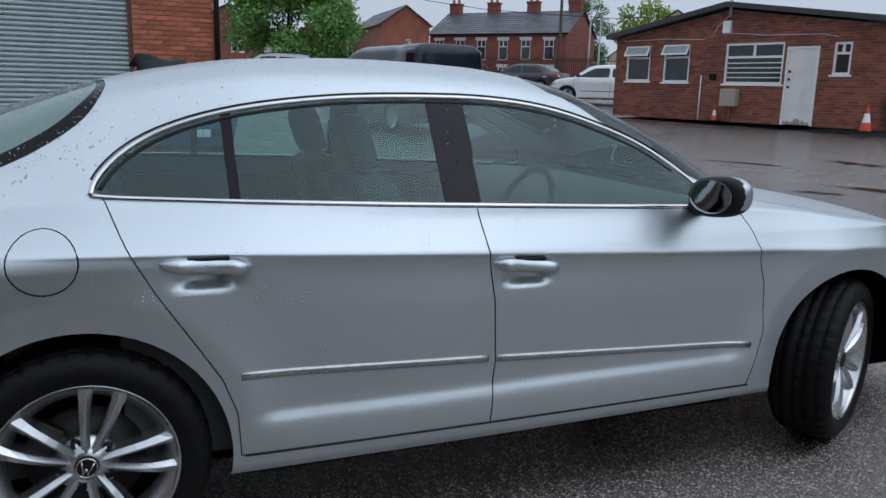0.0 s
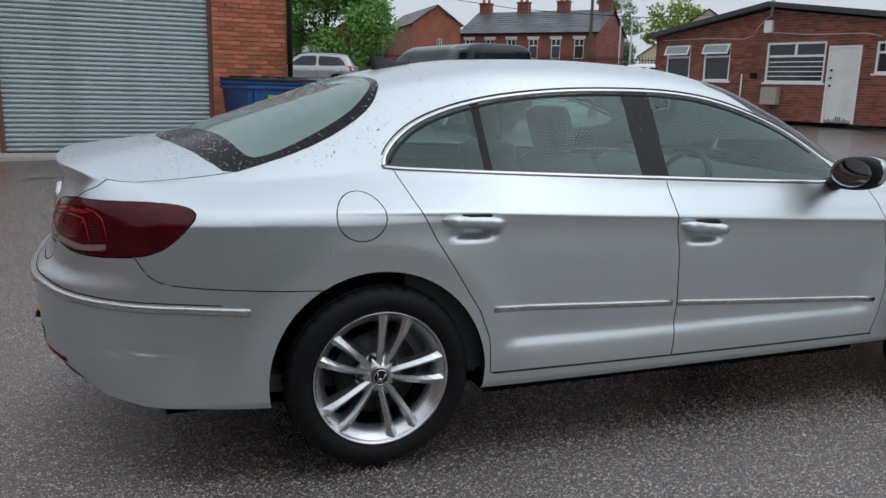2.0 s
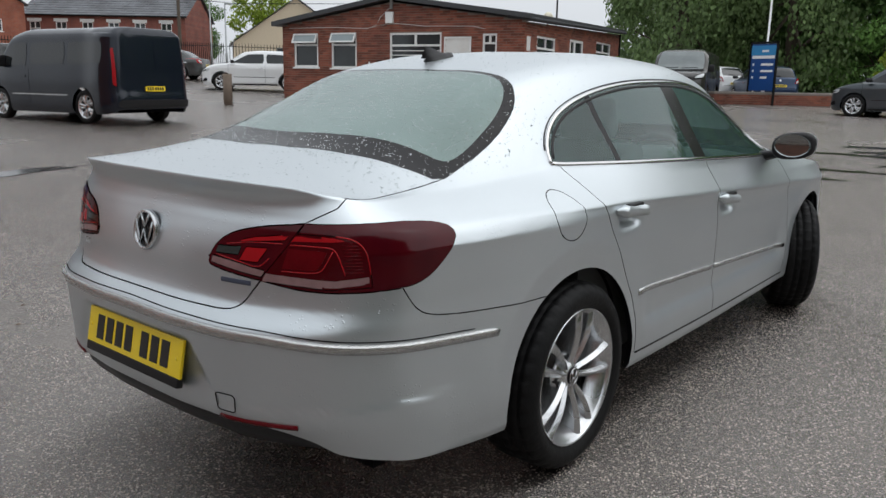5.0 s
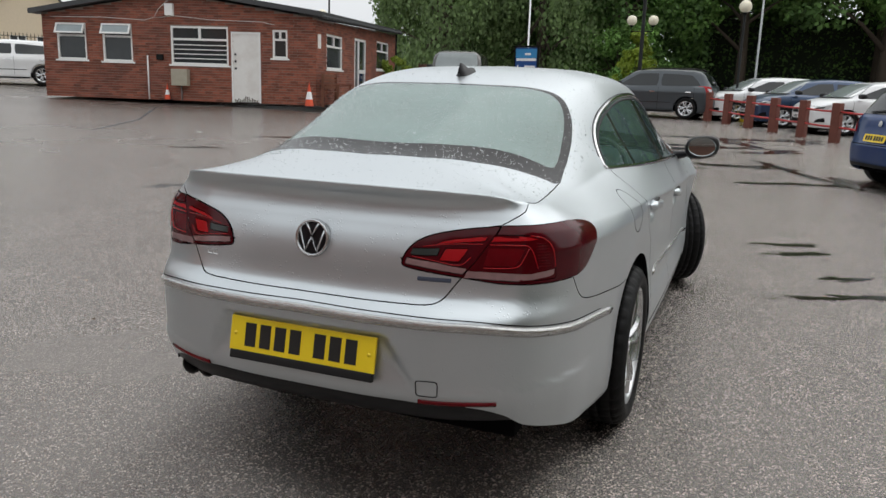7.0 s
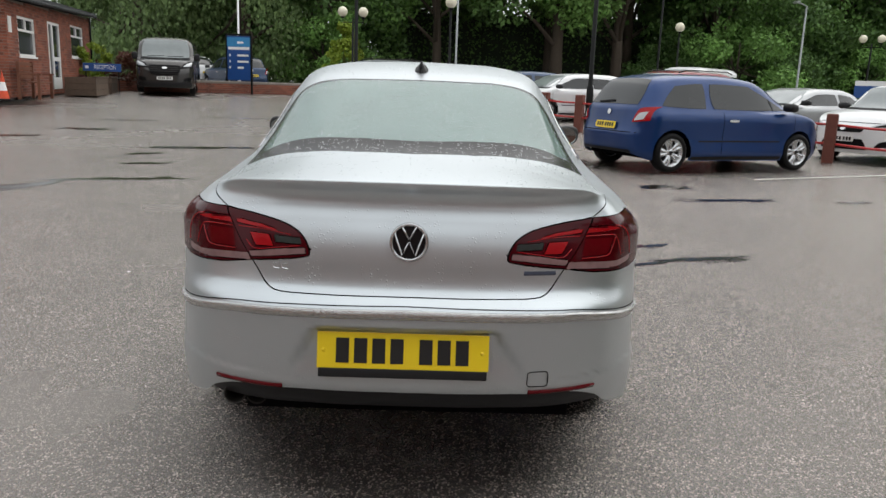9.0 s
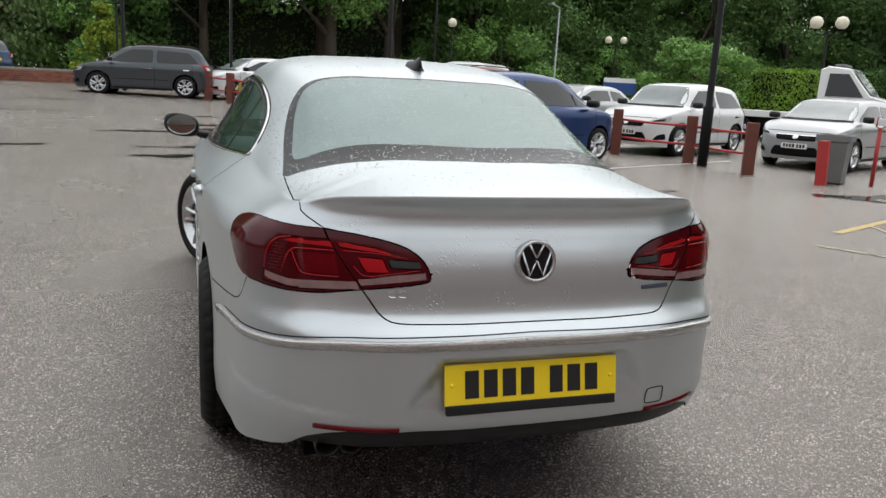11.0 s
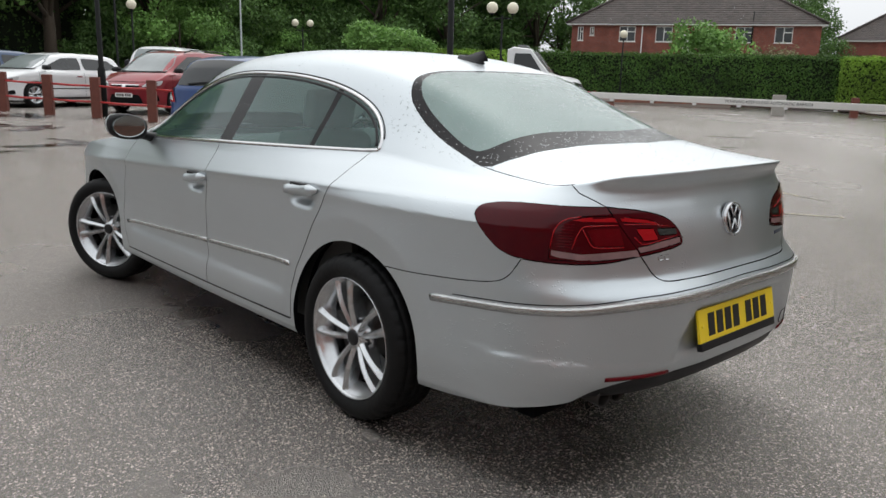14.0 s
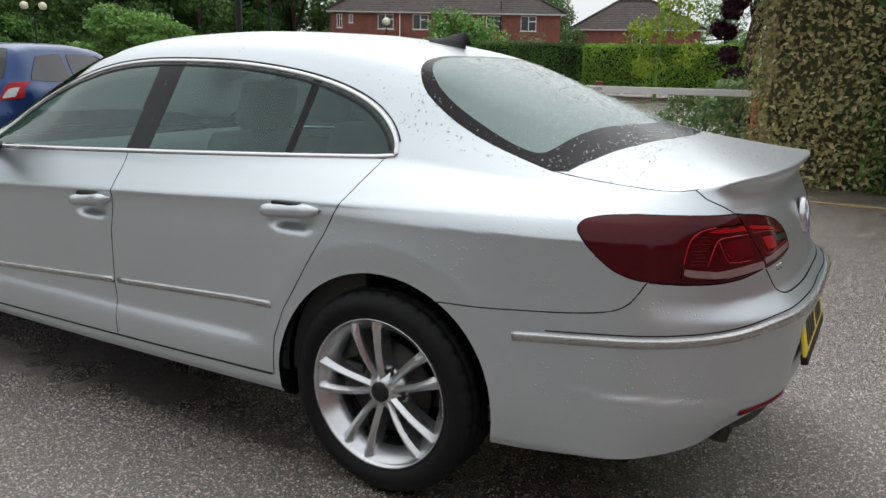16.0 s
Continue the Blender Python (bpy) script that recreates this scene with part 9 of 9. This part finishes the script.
    for q in (0.2, h - 0.15):
        rod("cross_rail", [(x0 + (x1 - x0) * t, y0 + (y1 - y0) * t, lie(x0 + (x1 - x0) * t, y0 + (y1 - y0) * t) + q) for t in np.linspace(0, 1, 8)], 0.022, BLACK_IRON, f, 5)


railings(6.5, 39.2, 29.5, 43.0)
railings(29.6, 43.0, 36.0, 37.0, step=0.2)


def cone(x, y, z=None, s=1.0):
    c = empty("traffic_cone", pose(x, y, lie(x, y) if z is None else z, 0, 0, 20) @ Matrix.Scale(s, 4), "orange and white traffic cone by the brick wall", "traffic cone", "traffic cones")
    boxed("base", (-0.19, 0.19, -0.19, 0.19, 0, 0.04), BLACK_TRIM, c, bevel=0.012)
    for nm, z0, z1, mat in (("body", 0.04, 0.22, ORANGE), ("sleeve", 0.22, 0.42, SIGN_WHITE), ("top", 0.42, 0.72, ORANGE)):
        r = lambda q: 0.135 - 0.145 * q / 0.75
        bm = bmesh.new()
        lathe(bm, [(r(z0), z0), (r(z1), z1)], 18, axis="z")
        part(nm, bm, mat, c)


cone(15.65, 15.05, 0.62, 0.72)
cone(16.34, 10.62, 0.57, 1.05)


def bench(m):
    b = empty("bench", m, "brown timber garden bench by the office wall", "bench")
    for k in range(3):
        boxed("seat_slat", (0, 1.4, 0.06 + 0.15 * k, 0.18 + 0.15 * k, 0.42, 0.45), WOOD_WARM, b)
    for k in range(4):
        boxed("back_slat", (0, 1.4, 0.52, 0.55, 0.52 + 0.11 * k, 0.60 + 0.11 * k), WOOD_WARM, b)
    for x in (0.0, 1.33):
        for y, h in ((0.04, 0.62), (0.50, 0.95)):
            boxed("leg", (x, x + 0.07, y, y + 0.07, 0, h), WOOD_WARM, b)
        boxed("arm", (x - 0.01, x + 0.08, 0.0, 0.56, 0.62, 0.66), WOOD_WARM, b)


bench(office_side @ pose(0.05, -0.72, -0.04))
PLANTER = surface("planter_timber", (0.085, 0.058, 0.04), rough=0.8, vary=0.35, scale=7, per_object=0.25)
SOIL = surface("potting_soil", (0.03, 0.022, 0.016), rough=0.95, vary=0.4, bump=0.6, bump_scale=30)


def planter(x, long):
    """A box of weathered boards round a bed of soil."""
    p = empty("planter", office_side @ pose(x, -1.28, -0.02), "weathered timber planter box by the door", "planter")
    for k in range(3):
        z0, z1 = 0.185 * k, 0.185 * k + 0.177
        for dims in ((0, long, 0, 0.035, z0, z1), (0, long, 0.865, 0.90, z0, z1), (0, 0.035, 0.037, 0.863, z0, z1), (long - 0.035, long, 0.037, 0.863, z0, z1)):
            boxed("board", dims, PLANTER, p, bevel=0.006)
    boxed("coping", (-0.03, long + 0.03, -0.03, 0.08, 0.556, 0.59), PLANTER, p, bevel=0.006)
    boxed("soil", (0.04, long - 0.04, 0.04, 0.86, 0.02, 0.48), SOIL, p)


planter(4.3, 2.2)
planter(7.2, 1.3)


def text_on(parent, words, size, m, mat, depth=0.003):
    cu = bpy.data.curves.new("lettering", "FONT")
    cu.body, cu.size, cu.extrude, cu.align_x, cu.align_y = words, size, depth, "CENTER", "CENTER"
    cu.materials.append(mat)
    ob = new("lettering", cu)
    ob.parent = parent
    ob.matrix_basis = m
    dg = bpy.context.evaluated_depsgraph_get()
    me = bpy.data.meshes.new_from_object(ob.evaluated_get(dg))
    bpy.data.objects.remove(ob)
    o2 = new("lettering", me)
    o2.parent = parent
    o2.matrix_basis = m
    return o2


def reception_sign():
    s = empty("reception_sign", office_side @ pose(7.5, -0.95, 0.0, 0, 0, -80) @ Matrix.Diagonal((0.58, 0.58, 0.9, 1)), "low blue sign with white lettering on two posts", "sign")
    boxed("board", (-1.05, 1.05, -0.02, 0.02, 0.82, 1.12), SIGN_BLUE, s, bevel=0.008)
    text_on(s, "RECEPTION", 0.23, pose(0.16, -0.026, 0.97, 90, 0, 0), SIGN_WHITE)
    boxed("arrow", (-0.92, -0.74, -0.026, -0.02, 0.92, 1.02), SIGN_WHITE, s)
    for x in (-0.9, 0.9):
        boxed("post", (x - 0.03, x + 0.03, 0.02, 0.08, -0.1, 1.0), BLACK_IRON, s)


reception_sign()


def direction_board():
    s = empty("direction_board", Matrix.Translation((28.85, 7.86, lie(28.85, 7.86))) @ Matrix.Rotation(radians(-104), 4, "Z") @ Matrix.Scale(0.64, 4, (1, 0, 0)), "tall blue direction board in a dark frame", "sign")
    boxed("board", (-0.8, 0.8, -0.02, 0.04, 0.55, 2.28), SIGN_BLUE, s)
    boxed("header", (-0.8, 0.8, -0.027, -0.0205, 1.86, 2.22), surface("sign_light_blue", (0.03, 0.22, 0.46), rough=0.35), s)
    for z, w in ((1.98, 0.5), (1.74, 1.45), (1.48, 0.9), (1.24, 0.9), (1.0, 0.5)):
        x0 = -0.72 if w > 1 else -0.1
        boxed("text_bar", (x0, x0 + w * (1 if w > 1 else 0.85), -0.032, -0.0205, z, z + (0.11 if w > 1 else 0.08)), SIGN_WHITE, s)
        if w <= 1 and z < 1.6:
            boxed("arrow", (-0.66, -0.56, -0.032, -0.0205, z, z + 0.09), SIGN_WHITE, s)
    for x in (-0.84, 0.84):
        boxed("post", (x - 0.04, x + 0.04, -0.05, 0.05, -0.1, 2.36), BLACK_IRON, s)
    boxed("cap", (-0.88, 0.88, -0.05, 0.05, 2.29, 2.36), BLACK_IRON, s)


direction_board()
b2 = empty("far_notice_board", pose(36.0, -22.0, lie(36, -22), 0, 0, -125), "blue and white notice board on posts", "sign")
boxed("board", (-0.9, 0.9, -0.02, 0.02, 0.9, 1.5), SIGN_BLUE, b2)
boxed("header", (-0.9, 0.9, -0.02, 0.02, 1.504, 1.75), SIGN_WHITE, b2)
for x in (-0.8, 0.8):
    boxed("post", (x - 0.03, x + 0.03, 0.02, 0.08, -0.1, 1.7), BLACK_IRON, b2)
b3 = empty("white_notice", pose(7.28, 39.0, 0.35, 0, 0, -10), "white notice board on a post by the road", "sign")
boxed("board", (-0.5, 0.5, -0.02, 0.02, 2.2, 2.85), SIGN_WHITE, b3)
boxed("post", (-0.04, 0.04, 0.02, 0.08, -0.1, 2.3), BLACK_IRON, b3)


def low_wall(x0, y0, x1, y1, h, label, name="low_wall"):
    w = math.hypot(x1 - x0, y1 - y0)
    m = Matrix.Translation((x0, y0, lie(x0, y0))) @ Matrix.Rotation(math.atan2(y1 - y0, x1 - x0), 4, "Z")
    lw = empty(name, m, label, "wall", kind="structure")
    boxed("core", (0, w, 0, 0.22, -0.2, h), MORTAR, lw)
    for sg, mm in ((0, pose(0, 0, 0)), (1, pose(w, 0.22, 0, 0, 0, 180))):
        vs, fs = bricks_joined(brick_boxes(w, h, seed=12 + sg))
        tagged(from_lists("bricks", vs, fs, BRICK_OFFICE, lw, matrix=mm), kind="stuff")
    boxed("coping", (-0.02, w + 0.02, -0.04, 0.26, h, h + 0.06), CONCRETE, lw)


low_wall(26.6, 12.3, 30.6, 4.6, 0.42, "low red brick wall at the edge of the yard")
low_wall(30.8, 4.4, 31.5, -1.0, 0.4, "low red brick wall at the edge of the yard")
low_wall(30.2, -31.5, 21.0, -41.5, 0.4, "low red brick wall in front of the hedge")
low_wall(19.14, -25.31, 18.86, -26.94, 0.48, "short red brick wall by the drive")


def barrier():
    a, b = Vector((7.55, -10.28, 1.10)), Vector((0.75, -12.45, 1.02))
    w = (b - a).length
    m = Matrix.Translation(a) @ Matrix.Rotation(math.atan2(b.y - a.y, b.x - a.x), 4, "Z") @ Matrix.Rotation(radians(0.7), 4, "Y")
    g = empty("barrier_boom", m, "long white barrier boom with dark lettering, lowered", "barrier")
    boxed("boom", (0, w, -0.035, 0.035, -0.06, 0.06), surface("boom_white", (0.72, 0.71, 0.68), rough=0.4, vary=0.08), g, bevel=0.01)
    text_on(g, "WARNING KEEP CLEAR AUTOMATIC BARRIER", 0.072, pose(w * 0.48, -0.0365, 0.0, 90, 0, 0), INK, 0.001)
    for k in range(8):
        boxed("clip", (0.5 + 0.8 * k, 0.56 + 0.8 * k, -0.03, 0.03, -0.10, -0.06), SIGN_WHITE, g)
    p = empty("boom_rest", pose(7.46, -10.33, lie(7.46, -10.33)), "slim red post with a fork that holds the boom", "post")
    rod("shaft", [(0, 0, -0.05), (0, 0, 1.0)], 0.035, RED_PAINT, p)
    for q in (-0.07, 0.07):
        rod("fork", [(0, 0, 0.98), (q * 0.3, q, 1.02), (q * 0.3, q, 1.18)], 0.014, RED_PAINT, p)
    c = tagged(boxed("barrier_cabinet", (-0.18, 0.18, -0.18, 0.18, -0.1, 1.08), RED_PAINT, bevel=0.02, matrix=pose(0.85, -12.4, lie(0.85, -12.4), 0, 0, 18)), "red steel barrier cabinet at the hedge", "barrier cabinet")


barrier()
tb = empty("litter_bin", pose(7.8, -9.75, lie(7.8, -9.75), 0, 0, 35) @ Matrix.Diagonal((0.8, 0.8, 0.98, 1)), "square grey plastic litter bin", "bin")
bm = bmesh.new()
rows = [[bm.verts.new((sx_ * q, sy_ * q, z)) for sx_, sy_ in ((-1, -1), (1, -1), (1, 1), (-1, 1))] for z, q in ((0, 0.25), (0.72, 0.30), (0.74, 0.34), (0.84, 0.34), (0.84, 0.28), (0.5, 0.26))]
for p_, q_ in zip(rows, rows[1:]):
    for j in range(4):
        bm.faces.new((p_[j], p_[(j + 1) % 4], q_[(j + 1) % 4], q_[j]))
part("tub", bm, GREY_PLASTIC, tb, smooth=False)
boxed("ground_plate", (-0.26, 0.26, -0.26, 0.26, 0, 0.02), BLACK_TRIM, tb)
tagged(boxed("red_stub_post", (-0.085, 0.085, -0.06, 0.06, -0.1, 0.74), RED_PAINT, bevel=0.012, matrix=pose(7.45, -9.22, lie(7.45, -9.22), 0, 3, 30)), "short red painted post beside the litter bin", "post")
for x, y, w, h in ((15.6, -36.1, 0.6, 1.0), (13.4, -39.8, 0.35, 1.0)):
    tagged(boxed("entrance_bollard", (-w / 2, w / 2, -0.25, 0.25, -0.1, h), CONCRETE if w > 0.5 else WOOD_RED, bevel=0.04, matrix=pose(x, y, lie(x, y), 0, 0, 30)), "stout block post at the far entrance", "bollard", "entrance bollards")
tagged(rod("timber_stump", [(12.5, 18.8, lie(12.5, 18.8)), (12.5, 18.8, lie(12.5, 18.8) + 0.95)], 0.14, surface("grey_timber", (0.17, 0.13, 0.10), rough=0.85, vary=0.3, scale=8)), "round grey timber bollard behind the van", "bollard")


def flatbed():
    """White recovery truck: only its cab shows over the parked car."""
    t = empty("recovery_truck", heading(17.2, -18.3, -0.82, -0.57), "white flatbed truck with an open-backed cab", "truck")
    bm = bmesh.new()
    rows = []
    prof = ((0.0, 0.55), (0.0, 2.30), (0.2, 2.40), (0.80, 2.34), (1.45, 1.55), (1.95, 1.40), (2.05, 0.60))
    for y in (-0.95, -0.88, 0.88, 0.95):
        k = 0.92 if abs(y) > 0.9 else 1.0
        rows.append([bm.verts.new((x, y * (1 - 0.10 * max(0, z - 1.4)), 0.5 + (z - 0.5) * (0.985 if k < 1 else 1))) for x, z in prof])
    for p, q in zip(rows, rows[1:]):
        for j in range(len(prof)):
            jj = (j + 1) % len(prof)
            bm.faces.new((p[j], p[jj], q[jj], q[j]))
    bm.faces.new(rows[0][::-1])
    bm.faces.new(rows[-1])
    part("cab", bm, WHITE, t, smooth=False)
    for sg in (1, -1):
        bm = bmesh.new()
        vs = [bm.verts.new((x, sg * (0.962 - 0.095 * max(0, z - 1.4)), z)) for x, z in ((0.22, 1.5), (1.28, 1.5), (0.80, 2.18), (0.27, 2.18))]
        bm.faces.new(vs)
        part("side_window", bm, FAR_GLASS, t, smooth=False)
    bm = bmesh.new()
    bm.faces.new([bm.verts.new(p) for p in ((1.46, -0.78, 1.58), (1.46, 0.78, 1.58), (0.87, 0.72, 2.31), (0.87, -0.72, 2.31))])
    part("windscreen", bm, SKY_SCREEN_GLASS, t, smooth=False)
    boxed("beacon_bar", (0.3, 0.6, -0.5, 0.5, 2.41, 2.48), GREY_PLASTIC, t, bevel=0.02)
    boxed("flat_bed", (-3.6, -0.05, -1.0, 1.0, 0.75, 0.95), WHITE, t, bevel=0.02)
    boxed("chassis", (-3.4, 2.1, -0.5, 0.5, 0.42, 0.74), BLACK_IRON, t)
    for x in (-2.2, 1.55):
        for sg in (1, -1):
            wheel(t, Matrix.Translation((x, sg * 0.84, 0.36)) @ Matrix.Rotation(0 if sg > 0 else math.pi, 4, "Z"), R=0.36, rim=0.22, width=0.22, detail=False)


flatbed()


def ground_strip(name, pts, width, mat, label, cat="marking", lift=0.005):
    """A worn painted line lying on the yard."""
    bm = bmesh.new()
    rows = []
    n = 0
    full = []
    for a, b in zip(pts, pts[1:]):
        k = max(2, int(math.hypot(b[0] - a[0], b[1] - a[1]) / 0.8))
        full += [(a[0] + (b[0] - a[0]) * i / k, a[1] + (b[1] - a[1]) * i / k) for i in range(k)]
    full.append(pts[-1])
    for i, p in enumerate(full):
        a, b = full[max(0, i - 1)], full[min(len(full) - 1, i + 1)]
        d = Vector((b[0] - a[0], b[1] - a[1])).normalized()
        u = Vector((-d.y, d.x)) * width / 2
        rows.append([bm.verts.new((p[0] + q * u.x, p[1] + q * u.y, lie(p[0] + q * u.x, p[1] + q * u.y) + lift)) for q in (-1, 1)])
    for a, b in zip(rows, rows[1:]):
        bm.faces.new((a[0], a[1], b[1], b[0]))
    return tagged(part(name, bm, mat), label, cat, kind="structure")


ground_strip("bay_line", [(3.5, -5.7), (5.23, -9.27)], 0.09, YELLOW, "worn yellow bay line on the tarmac")
ground_strip("bay_line", [(3.94, -6.6), (1.77, -5.72)], 0.05, LINE_PALE, "faint yellow bay line on the tarmac")
ground_strip("bay_line", [(2.88, -4.85), (1.73, -5.66), (0.9, -6.3)], 0.05, LINE_PALE, "faint yellow bay line on the tarmac")
ground_strip("bay_line", [(4.81, -8.79), (3.1, -8.16), (1.6, -7.6)], 0.05, LINE_PALE, "faint yellow bay line on the tarmac")
ground_strip("bay_line", [(8.2, -4.9), (10.8, -10.0)], 0.09, LINE_WHITE, "white bay line beside the blue car")
ground_strip("kerb_line", [(0.2, -6.9), (-3.5, -7.3)], 0.08, YELLOW, "yellow line along the kerb")
ground_strip("repair_joint", [(14.2, 14.2), (10.5, 11.4), (8.0, 10.2)], 0.05, FELT, "dark tarmac repair seam")


# fallen leaves, pebbles and litter on the wet tarmac
def scatter():
    rng = np.random.default_rng(8)
    vs, fs = [], []
    for k in range(420):
        a, r = rng.random() * 6.283, 2.2 + 10 * rng.random()
        x, y = 0.8 + r * math.cos(a), r * math.sin(a)
        s = 0.006 + 0.012 * rng.random()
        z = lie(x, y)
        i = len(vs)
        t = rng.random() * 6.283
        for q in range(4):
            vs.append((x + s * math.cos(t + q * 1.57), y + s * 0.7 * math.sin(t + q * 1.57), z + 0.002))
        vs.append((x, y, z + s * 0.5))
        for q in range(4):
            fs.append((i + q, i + (q + 1) % 4, i + 4))
    tagged(from_lists("grit", vs, fs, surface("brown_grit", (0.12, 0.08, 0.05), rough=0.8, per_island=0.5)), "fallen bud scales and grit on wet tarmac", "grit", kind="stuff")


scatter()


# rain beads on the saloon
def beads():
    rng = np.random.default_rng(2)
    vs, fs = [], []

    def bead(p, n, s):
        n = n if n.z > -0.2 else -n
        u = n.orthogonal().normalized()
        w = n.cross(u)
        i = len(vs)
        for q in range(6):
            a = q * math.pi / 3
            vs.append(tuple(p + (u * math.cos(a) + w * math.sin(a)) * s))
        for q in range(6):
            a = q * math.pi / 3 + 0.5
            vs.append(tuple(p + (u * math.cos(a) + w * math.sin(a)) * s * 0.6 + n * s * 0.5))
        vs.append(tuple(p + n * s * 0.66))
        for q in range(6):
            r = (q + 1) % 6
            fs.append((i + q, i + r, i + 6 + r, i + 6 + q))
            fs.append((i + 6 + q, i + 6 + r, i + 12))
    for k in range(9000):
        x, y = rng.uniform(-1.0, 1.4), rng.uniform(-0.64, 0.64)
        h = hero_crown.ray_cast(Vector((x, abs(y), 3)), Vector((0, 0, -1)))
        if h[0] is None:
            continue
        p, n = h[0].copy(), (h[1] if h[1].z > 0 else -h[1]).copy()
        if y < 0:
            p.y, n.y = -p.y, -n.y
        glassy = -0.7 < x < 0.08
        if not glassy and rng.random() > 0.22:
            continue
        bead(p, n, (0.0019 + 0.0030 * rng.random() ** 2) * (1.0 if glassy else 0.75))
    for k in range(2200):
        x, z = rng.uniform(-1.0, 2.2), rng.uniform(0.5, 1.3)
        sg = 1 if rng.random() < 0.5 else -1
        o = Vector((x, 2, z))
        h = hero_crown.ray_cast(o, Vector((0, -1, 0))) if z > 1.03 else hero_skirt.ray_cast(o, Vector((0, -1, 0)))
        if h[0] is None:
            continue
        p, n = h[0].copy(), (h[1] if h[1].y > 0 else -h[1]).copy()
        if sg < 0:
            p.y, n.y = -p.y, -n.y
        bead(p, n, 0.0014 + 0.0024 * rng.random() ** 2)
    for k in range(700):
        y, z = rng.uniform(-0.6, 0.6), rng.uniform(0.45, 1.0)
        h = hero_skirt.ray_cast(Vector((-3, abs(y), z)), Vector((1, 0, 0)))
        if h[0] is None:
            continue
        p, n = h[0].copy(), (h[1] if h[1].x < 0 else -h[1]).copy()
        if y < 0:
            p.y, n.y = -p.y, -n.y
        bead(p, n, 0.0014 + 0.0024 * rng.random() ** 2)
    ob = from_lists("rain_film", vs, fs, WATER, hero_car, "clear rain beads on paint and glass", smooth=True)
    tagged(ob, kind="stuff")
    ob.visible_shadow = False


beads()


def puddle(x, y, long, wide, turn, seed):
    """A shallow pool with a ragged edge and a few loose patches beside it."""
    rng = random.Random(seed)
    bm = bmesh.new()
    for k in range(5):
        if k == 0:
            cx = cy = 0.0
            a, b = long / 2, wide / 2
        else:
            cx, cy = rng.uniform(-0.7, 0.7) * long, rng.uniform(-0.9, 0.9) * wide
            a, b = long * rng.uniform(0.06, 0.22), wide * rng.uniform(0.06, 0.25)
        ph = [rng.uniform(0, 6.3) for _ in range(9)]
        ring = []
        for i in range(72):
            t = 2 * math.pi * i / 72
            r = 1 + sum(math.sin((n + 2) * t + p) * 0.30 / (n + 1.5) ** 0.75 for n, p in enumerate(ph)) + rng.uniform(-0.06, 0.06)
            px, py = cx + a * r * math.cos(t), cy + b * r * math.sin(t)
            c, s = math.cos(radians(turn)), math.sin(radians(turn))
            wx, wy = x + px * c - py * s, y + px * s + py * c
            ring.append(bm.verts.new((wx, wy, lie(wx, wy) + 0.005)))
        c0 = bm.verts.new((sum(v.co.x for v in ring) / 72, sum(v.co.y for v in ring) / 72, sum(v.co.z for v in ring) / 72))
        for i in range(72):
            bm.faces.new((c0, ring[i], ring[(i + 1) % 72]))
    tagged(part("puddle", bm, PUDDLE), "shallow dark rain puddle lying on the tarmac", "puddle", "puddles on the yard", "structure")


for i, spot in enumerate(((4.9, 4.5, 1.3, 0.2, -36), (4.1, 4.95, 0.6, 0.16, -30), (9.4, 6.9, 1.2, 0.16, -53), (7.0, 7.0, 0.6, 0.16, -58), (10.4, -1.8, 2.3, 0.22, 24), (9.2, -2.5, 1.0, 0.25, 10),
                          (7.0, -3.1, 0.7, 0.22, -70), (2.85, -2.4, 0.5, 0.05, -65), (4.47, -1.6, 0.5, 0.1, -70), (15.4, -0.85, 1.8, 0.5, 20), (12.9, 0.3, 1.5, 0.45, -45), (11.3, -0.2, 1.2, 0.35, -30),
                          (13.6, -1.6, 1.6, 0.4, -40), (16.8, -2.4, 1.4, 0.5, 0), (7.5, -14.4, 0.9, 0.12, 60), (8.6, -18.5, 1.4, 0.2, 50), (6.9, -15.0, 0.4, 0.2, 50), (6.05, -8.35, 0.9, 0.35, 40), (13.5, 6.5, 1.3, 0.12, -60),
                          (15.6, 4.6, 1.8, 0.14, -70),
                          (5.75, 3.65, 1.2, 0.16, -66), (7.0, 3.75, 0.5, 0.10, -66), (7.9, 4.1, 0.5, 0.12, -60), (8.95, 3.6, 1.3, 0.28, -65), (11.1, 6.3, 0.8, 0.22, -75), (5.0, 4.4, 0.7, 0.16, -35), (2.8, -2.25, 0.7, 0.10, -80), (3.3, -2.0, 0.35, 0.10, -70),
                          (6.1, -3.8, 1.2, 0.12, -78), (6.3, -5.4, 0.6, 0.12, -70), (10.5, -1.1, 1.5, 0.3, -80), (8.7, -1.9, 1.5, 0.22, -68), (12.0, 0.9, 2.2, 0.35, -80), (13.8, 0.0, 2.6, 0.4, -75), (8.5, 0.8, 1.3, 0.2, -80), (9.6, 0.4, 1.6, 0.2, -75), (16.4, -0.6, 2.4, 0.5, -70), (4.1, -1.7, 0.55, 0.1, -65), (2.6, -1.8, 0.6, 0.05, -65),
                          (7.4, -13.0, 1.2, 0.14, 95), (6.5, -13.8, 0.7, 0.2, 95), (6.15, -8.8, 0.8, 0.3, 95), (10.6, -14.5, 2.2, 0.25, 80), (18.5, 6.6, 1.2, 0.14, -70), (20.0, 4.2, 1.6, 0.16, -70), (-1.5, 7.6, 1.1, 0.22, 5), (1.6, 7.9, 1.5, 0.3, 8))):
    puddle(*spot, seed=40 + i)
